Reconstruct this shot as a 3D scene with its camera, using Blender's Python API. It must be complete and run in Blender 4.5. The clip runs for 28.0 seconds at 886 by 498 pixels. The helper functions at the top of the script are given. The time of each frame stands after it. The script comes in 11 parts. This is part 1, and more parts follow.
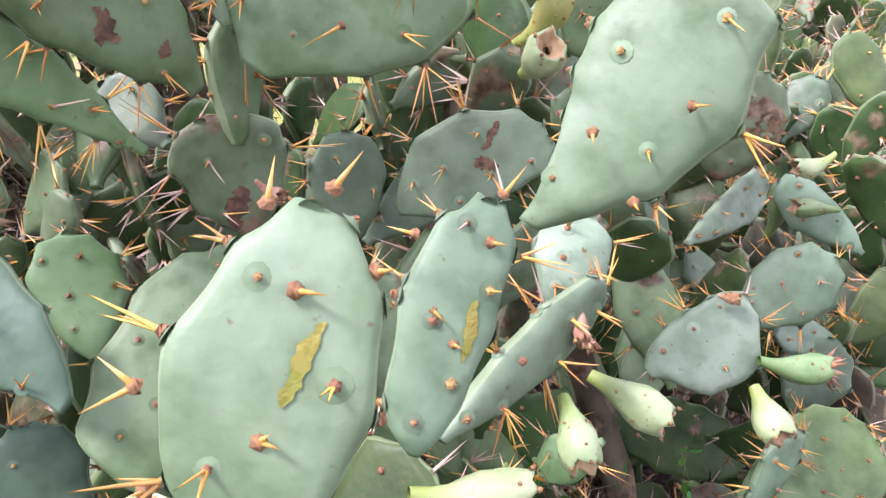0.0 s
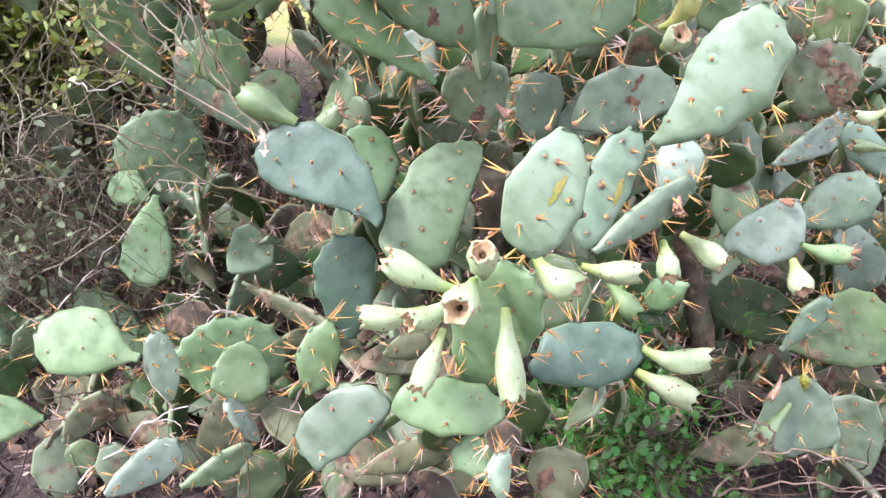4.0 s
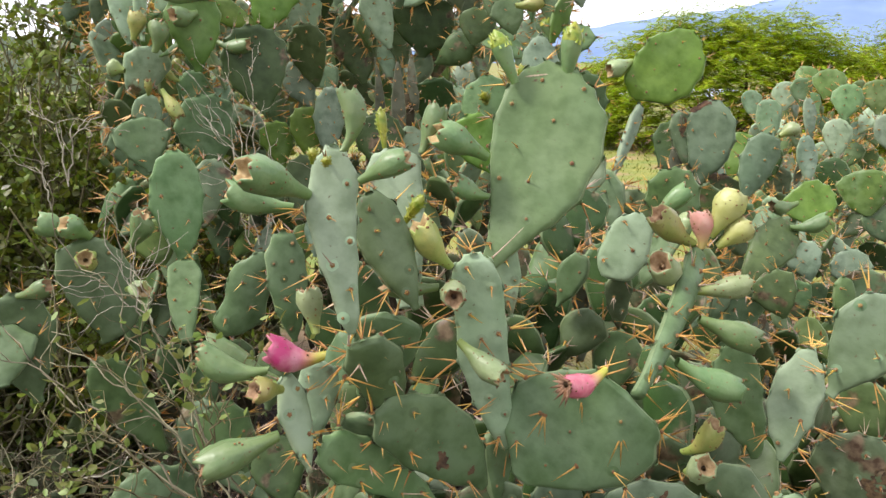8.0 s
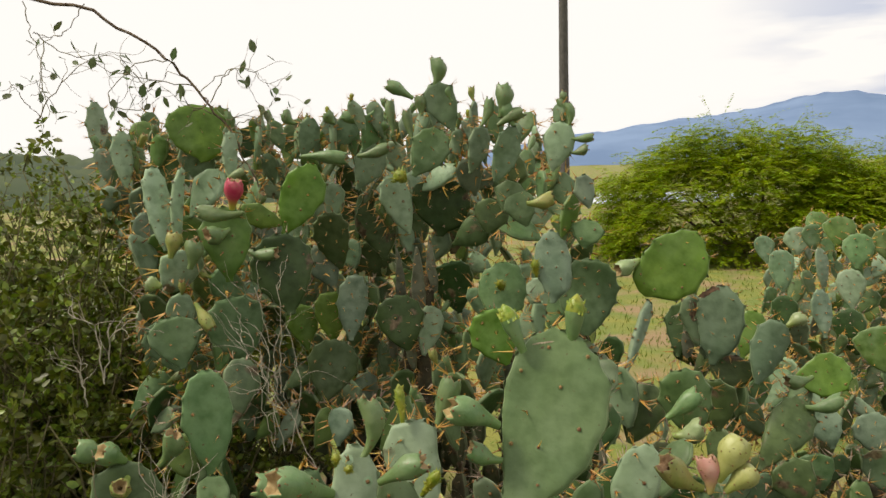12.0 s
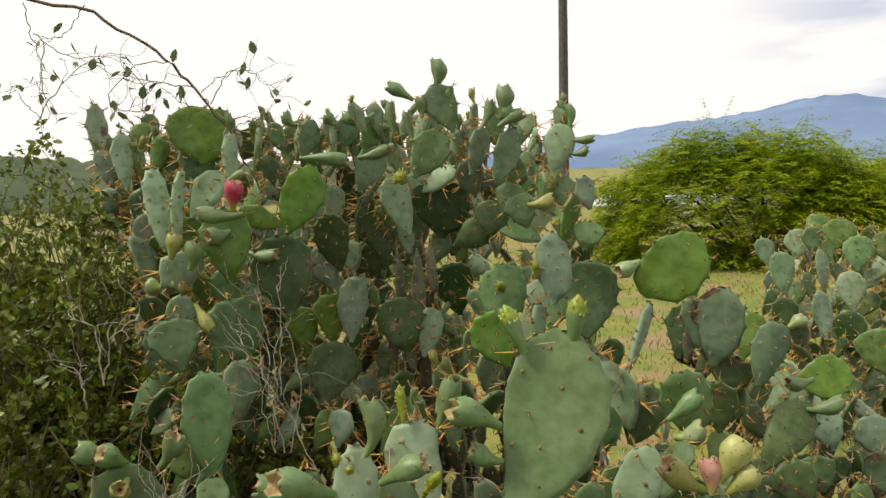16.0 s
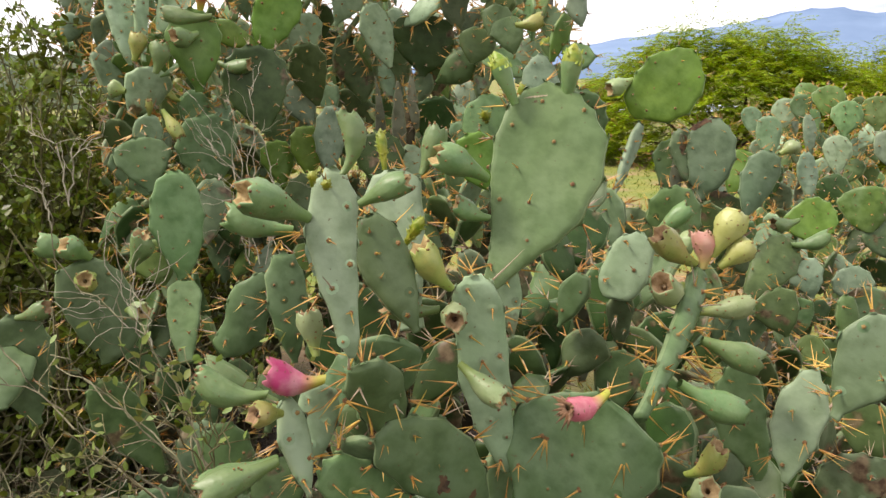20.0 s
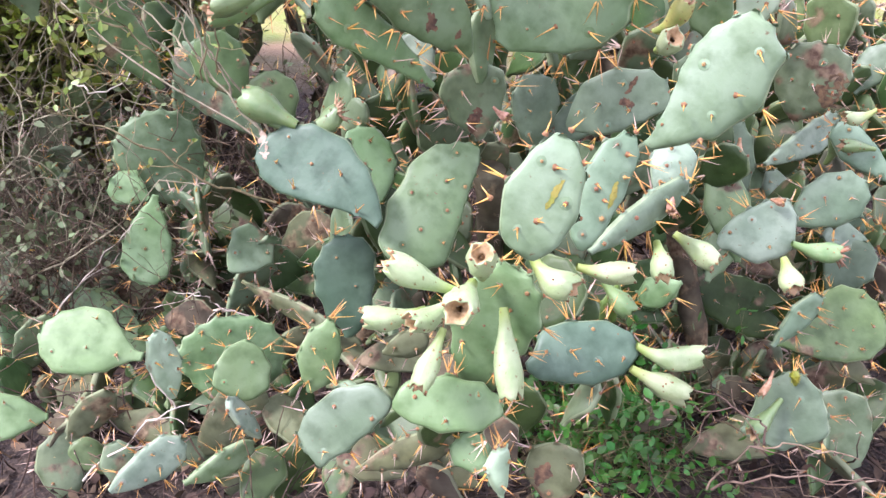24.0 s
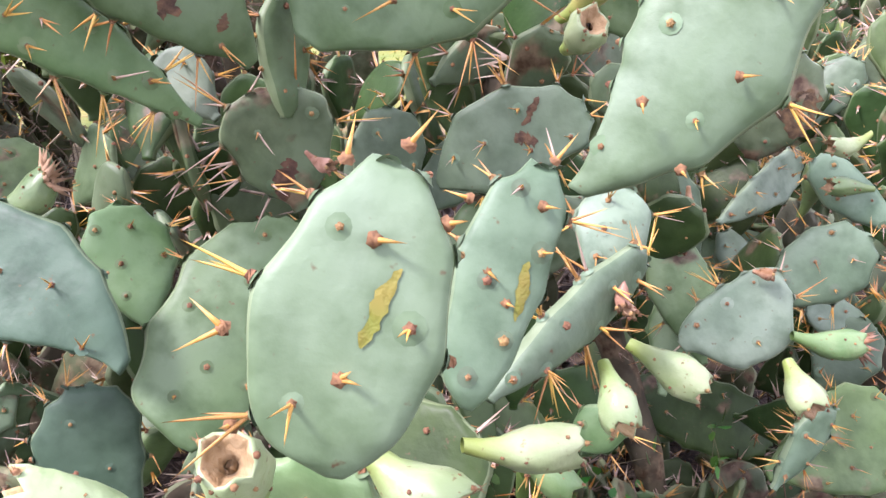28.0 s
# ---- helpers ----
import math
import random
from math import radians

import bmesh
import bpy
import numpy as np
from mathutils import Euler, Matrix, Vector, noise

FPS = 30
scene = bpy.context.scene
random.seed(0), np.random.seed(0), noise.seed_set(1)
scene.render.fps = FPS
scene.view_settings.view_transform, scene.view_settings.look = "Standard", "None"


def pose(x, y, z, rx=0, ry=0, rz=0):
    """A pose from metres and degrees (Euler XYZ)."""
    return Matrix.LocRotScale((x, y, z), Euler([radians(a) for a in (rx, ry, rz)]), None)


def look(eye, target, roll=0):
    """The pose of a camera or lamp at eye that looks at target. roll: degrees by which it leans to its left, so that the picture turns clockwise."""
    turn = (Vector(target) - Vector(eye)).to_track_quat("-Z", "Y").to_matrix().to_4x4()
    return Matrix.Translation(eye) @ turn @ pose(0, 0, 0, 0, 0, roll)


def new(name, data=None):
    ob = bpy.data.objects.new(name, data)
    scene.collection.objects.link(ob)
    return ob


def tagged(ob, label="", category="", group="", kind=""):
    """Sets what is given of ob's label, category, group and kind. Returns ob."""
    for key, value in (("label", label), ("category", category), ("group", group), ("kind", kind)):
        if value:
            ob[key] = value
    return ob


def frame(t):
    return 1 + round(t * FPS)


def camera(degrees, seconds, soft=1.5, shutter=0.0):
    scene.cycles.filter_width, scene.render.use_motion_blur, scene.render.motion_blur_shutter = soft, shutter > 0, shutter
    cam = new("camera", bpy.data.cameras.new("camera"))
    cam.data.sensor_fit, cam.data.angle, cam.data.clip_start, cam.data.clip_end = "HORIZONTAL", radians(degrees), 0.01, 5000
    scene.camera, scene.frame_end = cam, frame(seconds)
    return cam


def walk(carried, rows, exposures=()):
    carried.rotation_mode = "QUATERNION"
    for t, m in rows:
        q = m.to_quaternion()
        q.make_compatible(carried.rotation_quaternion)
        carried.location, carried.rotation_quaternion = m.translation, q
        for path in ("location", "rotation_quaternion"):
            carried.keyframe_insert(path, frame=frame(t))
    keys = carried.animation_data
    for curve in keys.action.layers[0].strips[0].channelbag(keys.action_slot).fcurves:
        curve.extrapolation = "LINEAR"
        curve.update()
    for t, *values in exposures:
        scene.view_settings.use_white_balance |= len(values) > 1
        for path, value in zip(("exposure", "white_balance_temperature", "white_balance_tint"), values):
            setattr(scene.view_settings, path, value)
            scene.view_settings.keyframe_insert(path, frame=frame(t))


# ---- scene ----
cam = camera(59.04, 28.0)
ROWS = [
    (0, -0.011, -0.0651, 0.9821, 66.79, 0.52, -0.1),
    (0.5, -0.043, -0.1074, 0.9828, 65.42, 0.61, 2.59),
    (1, -0.0442, -0.1525, 1.0139, 65.02, 0.53, 3.35),
    (1.5, -0.0465, -0.2081, 1.0343, 64.34, 0.24, 3.64),
    (2, -0.0522, -0.2857, 1.0472, 63.38, 0.34, 4.69),
    (2.5, -0.0801, -0.3556, 1.0514, 61.01, 0.09, 7.09),
    (4.5, -0.048, -0.5437, 1.2301, 59.67, -0.4, 10.73),
    (5, -0.0639, -0.5139, 1.2921, 60.43, -0.73, 11.26),
    (5.5, -0.0839, -0.4369, 1.3533, 66.38, -0.95, 11.56),
    (6, -0.0877, -0.4261, 1.365, 67.59, -0.85, 11.44),
    (6.5, -0.0841, -0.3995, 1.3815, 71.68, -0.51, 11.29),
    (7, -0.0805, -0.3871, 1.3867, 74.09, -0.2, 11.19),
    (7.5, -0.0788, -0.3804, 1.3904, 74.55, -0.16, 11.15),
    (8, -0.0764, -0.3709, 1.4047, 76.52, 0.08, 11.28),
    (8.5, -0.0742, -0.3701, 1.4349, 78.9, 0.43, 11.41),
    (9, -0.071, -0.3803, 1.4829, 79.74, 0.44, 11.46),
    (9.5, -0.0609, -0.3942, 1.5465, 79.78, 0.42, 11.48),
    (10, -0.0539, -0.3998, 1.626, 79.55, 0.31, 11.53),
    (10.5, -0.0519, -0.4091, 1.6483, 79.74, 0.41, 11.33),
    (11, -0.0492, -0.4104, 1.6512, 80.85, 0.58, 11.56),
    (11.5, -0.056, -0.4086, 1.6447, 82.15, 0.72, 11.85),
    (12, -0.053, -0.4055, 1.6447, 84.03, 1.41, 12.78),
    (12.5, -0.0565, -0.4006, 1.6362, 84.22, 1.45, 12.76),
    (14.5, -0.0986, -0.4104, 1.6249, 84.4, 1.42, 12.47),
    (15, -0.0595, -0.4018, 1.6366, 84.33, 1.41, 12.62),
    (15.5, -0.0567, -0.401, 1.638, 84.16, 1.35, 12.68),
    (16, -0.0554, -0.4035, 1.6409, 84.24, 1.4, 12.76),
    (16.5, -0.0538, -0.4044, 1.6422, 83.04, 1.03, 12.36),
    (17, -0.0529, -0.4125, 1.6529, 81.67, 0.54, 11.74),
    (17.5, -0.0478, -0.4097, 1.652, 79.86, 0.41, 11.32),
    (18, -0.0519, -0.4059, 1.6381, 79.62, 0.42, 11.46),
    (18.5, -0.0578, -0.3969, 1.5871, 79.81, 0.47, 11.56),
    (19, -0.0674, -0.3861, 1.5117, 79.89, 0.5, 11.56),
    (19.5, -0.0735, -0.376, 1.4619, 79.48, 0.46, 11.45),
    (20, -0.0769, -0.3653, 1.4113, 77.67, 0.27, 11.31),
    (20.5, -0.0773, -0.3753, 1.3926, 74.87, -0.12, 11.11),
    (22.5, -0.0876, -0.4345, 1.335, 67.58, -2.1, 11.76),
    (23, -0.0805, -0.4752, 1.3004, 64.64, -1.68, 11.52),
    (23.5, -0.0579, -0.5415, 1.2489, 61.2, -1.29, 11.07),
    (24, -0.0567, -0.5429, 1.1897, 59.3, -0.26, 9.83),
    (24.5, -0.0699, -0.5077, 1.1396, 59.48, -0.35, 9.18),
    (25, -0.0774, -0.4563, 1.0979, 59.86, -0.31, 8.65),
    (25.5, -0.0842, -0.3847, 1.0528, 60.29, -0.19, 8.15),
    (26, -0.0625, -0.3149, 1.0428, 62.54, 0.1, 5.89),
    (26.5, -0.0466, -0.2373, 1.0471, 64.36, 0.21, 3.91),
    (27, -0.0424, -0.1821, 1.0179, 64.87, 0.43, 3.46),
    (27.5, -0.0453, -0.1183, 0.993, 65.27, 0.57, 2.9),
    (28, -0.0303, -0.0893, 0.9784, 65.73, 0.58, 1.55),
]
EXPOSURES = [(0, 0.99, 5900, 35), (2.5, 1.04, 5900, 35), (4.5, 1.27, 5700, 37), (5, 1.27, 5700, 37), (6, 1.09, 5700, 36), (7, 0.41, 6000, 22), (8, 0.24, 6500, 15), (9, -0.16, 7500, 10), (10, 0.19, 7850, 9), (11, 0.02, 7650, 8), (11.6, -0.34, 7650, 9), (12, -0.54, 7400, 7), (12.5, -0.54, 7400, 7), (14.5, -0.44, 7400, 7), (15, -0.32, 7400, 7), (16, -0.48, 7400, 7), (16.5, -0.31, 7650, 7), (17, -0.14, 7650, 8), (18, 0.22, 7850, 8), (19, -0.06, 7850, 8), (20, 0.04, 7100, 12), (22.5, 1.17, 5800, 32), (23, 1.27, 5700, 37), (24, 1.17, 5800, 36), (25, 1.05, 5800, 35), (28, 0.99, 5900, 35)]
walk(cam, [(t, pose(x, y, z, rx, ry, rz)) for t, x, y, z, rx, ry, rz in ROWS], EXPOSURES)

# ---- light: a bright overcast sky and a soft high sun ----
SUN_UP, SUN_TURN = 54.0, 248.0
world = bpy.data.worlds.new("overcast_sky")
scene.world = world
world.use_nodes = True
wn, wl = world.node_tree.nodes, world.node_tree.links
wn.clear()
w_out, w_bg = wn.new("ShaderNodeOutputWorld"), wn.new("ShaderNodeBackground")
w_sky, w_mix = wn.new("ShaderNodeTexSky"), wn.new("ShaderNodeMix")
w_sky.sky_type, w_sky.sun_disc = "NISHITA", False
w_sky.sun_elevation, w_sky.sun_rotation = radians(SUN_UP), radians(SUN_TURN)
w_mix.data_type = "RGBA"
w_tc, w_map, w_noise, w_ramp = wn.new("ShaderNodeTexCoord"), wn.new("ShaderNodeMapping"), wn.new("ShaderNodeTexNoise"), wn.new("ShaderNodeValToRGB")
w_map.inputs["Scale"].default_value = (1.2, 1.2, 4.5)
w_noise.inputs["Scale"].default_value, w_noise.inputs["Detail"].default_value = 1.6, 5.0
w_ramp.color_ramp.elements[0].position, w_ramp.color_ramp.elements[0].color = 0.25, (0.8, 0.8, 0.8, 1)
w_ramp.color_ramp.elements[1].position, w_ramp.color_ramp.elements[1].color = 0.42, (1, 1, 1, 1)
wl.new(w_tc.outputs["Generated"], w_map.inputs["Vector"])
wl.new(w_map.outputs["Vector"], w_noise.inputs["Vector"])
wl.new(w_noise.outputs["Fac"], w_ramp.inputs["Fac"])
wl.new(w_ramp.outputs["Color"], w_mix.inputs["Factor"])
wl.new(w_sky.outputs["Color"], w_mix.inputs["A"])
w_mix.inputs["B"].default_value = (11.35, 11.5, 12.4, 1)
# a thinner, bluish stretch of cloud low in the north-east
w_dot, w_soft, w_mul, w_blue = wn.new("ShaderNodeVectorMath"), wn.new("ShaderNodeMapRange"), wn.new("ShaderNodeMath"), wn.new("ShaderNodeMix")
w_dot.operation, w_mul.operation, w_blue.data_type = "DOT_PRODUCT", "MULTIPLY", "RGBA"
w_dot.inputs[1].default_value = (0.37, 0.92, 0.12)
w_soft.interpolation_type = "SMOOTHSTEP"
w_soft.inputs["From Min"].default_value, w_soft.inputs["From Max"].default_value = 0.955, 1.0
w_noise_b = wn.new("ShaderNodeMapRange")
w_noise_b.inputs["From Min"].default_value, w_noise_b.inputs["From Max"].default_value = 0.62, 0.44
wl.new(w_tc.outputs["Generated"], w_dot.inputs[0])
wl.new(w_dot.outputs["Value"], w_soft.inputs["Value"])
w_wisp, w_long = wn.new("ShaderNodeTexNoise"), wn.new("ShaderNodeMapping")
w_long.inputs["Scale"].default_value = (3.0, 3.0, 16.0)
w_wisp.inputs["Scale"].default_value, w_wisp.inputs["Detail"].default_value = 1.5, 4.0
wl.new(w_tc.outputs["Generated"], w_long.inputs["Vector"])
wl.new(w_long.outputs["Vector"], w_wisp.inputs["Vector"])
wl.new(w_wisp.outputs["Fac"], w_noise_b.inputs["Value"])
wl.new(w_soft.outputs["Result"], w_mul.inputs[0])
wl.new(w_noise_b.outputs["Result"], w_mul.inputs[1])
wl.new(w_mul.outputs[0], w_blue.inputs["Factor"])
wl.new(w_mix.outputs["Result"], w_blue.inputs["A"])
w_blue.inputs["B"].default_value = (6.6, 7.4, 9.9, 1)
wl.new(w_blue.outputs["Result"], w_bg.inputs["Color"])
w_bg.inputs["Strength"].default_value = 0.125
wl.new(w_bg.outputs["Background"], w_out.inputs["Surface"])

sun = new("sun", bpy.data.lights.new("sun", "SUN"))
sun.data.energy, sun.data.angle, sun.data.color = 4.9, radians(14), (1.0, 0.96, 0.88)
s_az = radians(SUN_TURN)
sun.matrix_world = look((0, 0, 0), (-math.sin(s_az) * math.cos(radians(SUN_UP)), -math.cos(s_az) * math.cos(radians(SUN_UP)), -math.sin(radians(SUN_UP))))


# ---- materials ----
def nodes_of(name, rough=0.6):
    m = bpy.data.materials.new(name)
    m.use_nodes = True
    t = m.node_tree
    b = t.nodes["Principled BSDF"]
    b.inputs["Roughness"].default_value = rough
    return m, t, b


def noise_fac(t, scale, detail=4.0, coord="Object", lo=0.35, hi=0.65, stretch=None, seed_by_object=False):
    tc = t.nodes.new("ShaderNodeTexCoord")
    n = t.nodes.new("ShaderNodeTexNoise")
    n.inputs["Scale"].default_value, n.inputs["Detail"].default_value = scale, detail
    src = tc.outputs[coord]
    if stretch:
        mp = t.nodes.new("ShaderNodeMapping")
        mp.inputs["Scale"].default_value = stretch
        t.links.new(src, mp.inputs["Vector"])
        src = mp.outputs["Vector"]
    if seed_by_object:
        oi, ad, mu = t.nodes.new("ShaderNodeObjectInfo"), t.nodes.new("ShaderNodeVectorMath"), t.nodes.new("ShaderNodeMath")
        mu.operation = "MULTIPLY"
        mu.inputs[1].default_value = 37.0
        t.links.new(oi.outputs["Random"], mu.inputs[0])
        t.links.new(src, ad.inputs[0])
        t.links.new(mu.outputs[0], ad.inputs[1])
        src = ad.outputs[0]
    t.links.new(src, n.inputs["Vector"])
    r = t.nodes.new("ShaderNodeMapRange")
    r.inputs["From Min"].default_value, r.inputs["From Max"].default_value = lo, hi
    t.links.new(n.outputs["Fac"], r.inputs["Value"])
    return r.outputs["Result"]


def mix_rgb(t, fac, a, b):
    m = t.nodes.new("ShaderNodeMix")
    m.data_type = "RGBA"
    for sock, v in (("Factor", fac), ("A", a), ("B", b)):
        if isinstance(v, (int, float)):
            m.inputs[sock].default_value = v
        elif isinstance(v, tuple):
            m.inputs[sock].default_value = (*v, 1)
        else:
            t.links.new(v, m.inputs[sock])
    return m.outputs["Result"]


TONE = 0.72


def vary(t, colour, hue=0.02, value=0.25, island=False):
    hs = t.nodes.new("ShaderNodeHueSaturation")
    if island:
        rnd = t.nodes.new("ShaderNodeNewGeometry").outputs["Random Per Island"]
    else:
        rnd = t.nodes.new("ShaderNodeObjectInfo").outputs["Random"]
    hs.inputs["Saturation"].default_value = 1.16
    for sock, mid, spread in (("Hue", 0.5, hue), ("Value", TONE, TONE * value)):
        mr = t.nodes.new("ShaderNodeMapRange")
        mr.inputs["To Min"].default_value, mr.inputs["To Max"].default_value = mid - spread, mid + spread
        t.links.new(rnd, mr.inputs["Value"])
        t.links.new(mr.outputs["Result"], hs.inputs[sock])
    t.links.new(colour, hs.inputs["Color"])
    return hs.outputs["Color"]


def bump(t, b, height, strength=0.3, distance=0.002):
    n = t.nodes.new("ShaderNodeBump")
    n.inputs["Strength"].default_value, n.inputs["Distance"].default_value = strength, distance
    t.links.new(height, n.inputs["Height"])
    t.links.new(n.outputs["Normal"], b.inputs["Normal"])


def skin(name, a, c, scar=0.0, rough=0.5, bloom=(0.33, 0.40, 0.30), bloom_amount=0.35):
    """Waxy cactus skin: two greens, a pale bloom that is partly rubbed off, brown corky scars."""
    m, t, b = nodes_of(name, rough)
    col = mix_rgb(t, noise_fac(t, 9, 3, seed_by_object=True), a, c)
    rub = t.nodes.new("ShaderNodeMath")
    rub.operation = "MULTIPLY"
    rub.inputs[1].default_value = bloom_amount
    t.links.new(noise_fac(t, 14, 5, lo=0.3, hi=0.7, stretch=(1, 0.45, 1), seed_by_object=True), rub.inputs[0])
    col = mix_rgb(t, rub.outputs[0], col, bloom)
    col = mix_rgb(t, noise_fac(t, 34, 6, lo=0.42, hi=0.75, seed_by_object=True), col, tuple(0.72 * v for v in a))
    fleck = noise_fac(t, 130, 2, lo=0.70, hi=0.78, seed_by_object=True)
    col = mix_rgb(t, fleck, col, (0.12, 0.09, 0.05))
    if scar:
        where = noise_fac(t, 16, 6, lo=0.64 - 0.12 * scar, hi=0.70 - 0.10 * scar, seed_by_object=True)
        bark = mix_rgb(t, noise_fac(t, 70, 4), (0.070, 0.045, 0.026), (0.225, 0.180, 0.115))
        col = mix_rgb(t, where, col, bark)
    col = vary(t, col, 0.015, 0.16)
    t.links.new(col, b.inputs["Base Color"])
    b.inputs["Specular IOR Level"].default_value = 0.27
    bump(t, b, noise_fac(t, 28, 6, lo=0.2, hi=0.8, seed_by_object=True), 0.32, 0.005)
    return m


SKINS = {
    "grey": skin("grey_green_skin", (0.114, 0.190, 0.080), (0.158, 0.236, 0.106), scar=0.03),
    "olive": skin("olive_green_skin", (0.078, 0.125, 0.045), (0.110, 0.162, 0.062), scar=0.2, bloom_amount=0.25, bloom=(0.24, 0.30, 0.20)),
    "blue": skin("blue_green_skin", (0.170, 0.240, 0.160), (0.235, 0.305, 0.210), bloom_amount=0.5, bloom=(0.36, 0.43, 0.34)),
    "green": skin("mid_green_skin", (0.100, 0.170, 0.043), (0.142, 0.215, 0.060), bloom_amount=0.22),
    "ash": skin("ash_green_skin", (0.275, 0.385, 0.235), (0.355, 0.465, 0.305), bloom_amount=0.4, bloom=(0.48, 0.57, 0.46), scar=0.04),
    "teal": skin("teal_green_skin", (0.058, 0.104, 0.062), (0.082, 0.130, 0.082), bloom_amount=0.35, bloom=(0.15, 0.21, 0.155)),
    "sage": skin("sage_green_skin", (0.130, 0.215, 0.090), (0.172, 0.258, 0.118), bloom_amount=0.25),
    "slate": skin("slate_green_skin", (0.114, 0.176, 0.102), (0.150, 0.216, 0.132), bloom_amount=0.35, bloom=(0.30, 0.37, 0.29)),
    "fresh": skin("fresh_green_skin", (0.114, 0.201, 0.038), (0.161, 0.254, 0.056), bloom_amount=0.15, rough=0.42),
    "moss": skin("moss_green_skin", (0.092, 0.146, 0.062), (0.124, 0.180, 0.084), bloom_amount=0.3, bloom=(0.26, 0.32, 0.24)),
    # also worn by inner joints, where the dark colour stands in for shade
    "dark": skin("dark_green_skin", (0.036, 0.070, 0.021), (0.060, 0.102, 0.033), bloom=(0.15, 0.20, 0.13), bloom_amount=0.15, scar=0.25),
    "pale": skin("pale_green_skin", (0.136, 0.208, 0.108), (0.170, 0.244, 0.137), bloom_amount=0.4, bloom=(0.34, 0.42, 0.33)),
    "scar": skin("scarred_green_skin", (0.095, 0.142, 0.070), (0.130, 0.175, 0.094), scar=0.55),
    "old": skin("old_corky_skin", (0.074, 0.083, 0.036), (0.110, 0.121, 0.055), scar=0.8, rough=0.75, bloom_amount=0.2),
    "husk": skin("shrivelled_grey_skin", (0.135, 0.155, 0.100), (0.215, 0.230, 0.165), scar=0.3, rough=0.85, bloom_amount=0.5, bloom=(0.30, 0.29, 0.24)),
    "fern": skin("fern_green_skin", (0.098, 0.160, 0.060), (0.130, 0.195, 0.082), bloom_amount=0.25, bloom=(0.22, 0.29, 0.17)),
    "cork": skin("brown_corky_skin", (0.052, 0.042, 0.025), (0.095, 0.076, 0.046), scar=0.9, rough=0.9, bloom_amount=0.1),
}


def pale_margin(base):
    """The same skin along a joint's margin, where it is thinner and paler."""
    m = base.copy()
    m.name = base.name + "_margin"
    t = m.node_tree
    into = t.nodes["Principled BSDF"].inputs["Base Color"]
    t.links.new(mix_rgb(t, 0.30, into.links[0].from_socket, (0.27, 0.33, 0.18)), into)
    return m


MARGINS = {k: pale_margin(m) for k, m in SKINS.items()}


def plain(name, a, c, scale=40, rough=0.6, hue=0.015, value=0.15, island=False, relief=0.3, translucent=0.0):
    m, t, b = nodes_of(name, rough)
    col = mix_rgb(t, noise_fac(t, scale, 4), a, c)
    col = vary(t, col, hue, value, island)
    t.links.new(col, b.inputs["Base Color"])
    if translucent:
        tr, ms = t.nodes.new("ShaderNodeBsdfTranslucent"), t.nodes.new("ShaderNodeMixShader")
        ms.inputs[0].default_value = translucent
        t.links.new(col, tr.inputs["Color"])
        t.links.new(b.outputs["BSDF"], ms.inputs[1])
        t.links.new(tr.outputs["BSDF"], ms.inputs[2])
        t.links.new(ms.outputs["Shader"], t.nodes["Material Output"].inputs["Surface"])
    elif relief:
        bump(t, b, noise_fac(t, scale * 2, 3), relief, 0.003)
    return m


SPINE = plain("orange_spine", (0.46, 0.22, 0.065), (0.70, 0.48, 0.21), 90, 0.5, 0.02, 0.25, True, 0)
SPINE_ONE = plain("golden_spine", (0.47, 0.23, 0.065), (0.72, 0.50, 0.22), 90, 0.45, 0.02, 0.25, False, 0)
SPINE_OLD = plain("grey_spine", (0.33, 0.24, 0.18), (0.55, 0.45, 0.36), 90, 0.7, 0.02, 0.25, True, 0)
AREOLE = plain("brown_areole", (0.17, 0.10, 0.055), (0.34, 0.21, 0.11), 300, 0.9, 0.02, 0.25, True, 0)
DRY_FLOWER = plain("dry_brown_petal", (0.24, 0.13, 0.07), (0.55, 0.38, 0.27), 60, 0.9)


def fruit_skin(name, neck, a, c):
    """Fruit skin that passes from a greener neck at the base to the ripe colour."""
    m, t, b = nodes_of(name, 0.45)
    col = mix_rgb(t, noise_fac(t, 45, 5, seed_by_object=True), a, c)
    tc, sep, mr = t.nodes.new("ShaderNodeTexCoord"), t.nodes.new("ShaderNodeSeparateXYZ"), t.nodes.new("ShaderNodeMapRange")
    t.links.new(tc.outputs["Object"], sep.inputs[0])
    t.links.new(sep.outputs["Y"], mr.inputs["Value"])
    mr.inputs["From Min"].default_value, mr.inputs["From Max"].default_value = 0.008, 0.030
    col = mix_rgb(t, mr.outputs["Result"], neck, col)
    col = mix_rgb(t, noise_fac(t, 160, 2, lo=0.66, hi=0.74, seed_by_object=True), col, (0.16, 0.12, 0.05))
    t.links.new(vary(t, col, 0.015, 0.15), b.inputs["Base Color"])
    bump(t, b, noise_fac(t, 70, 4, lo=0.2, hi=0.8), 0.35, 0.003)
    return m


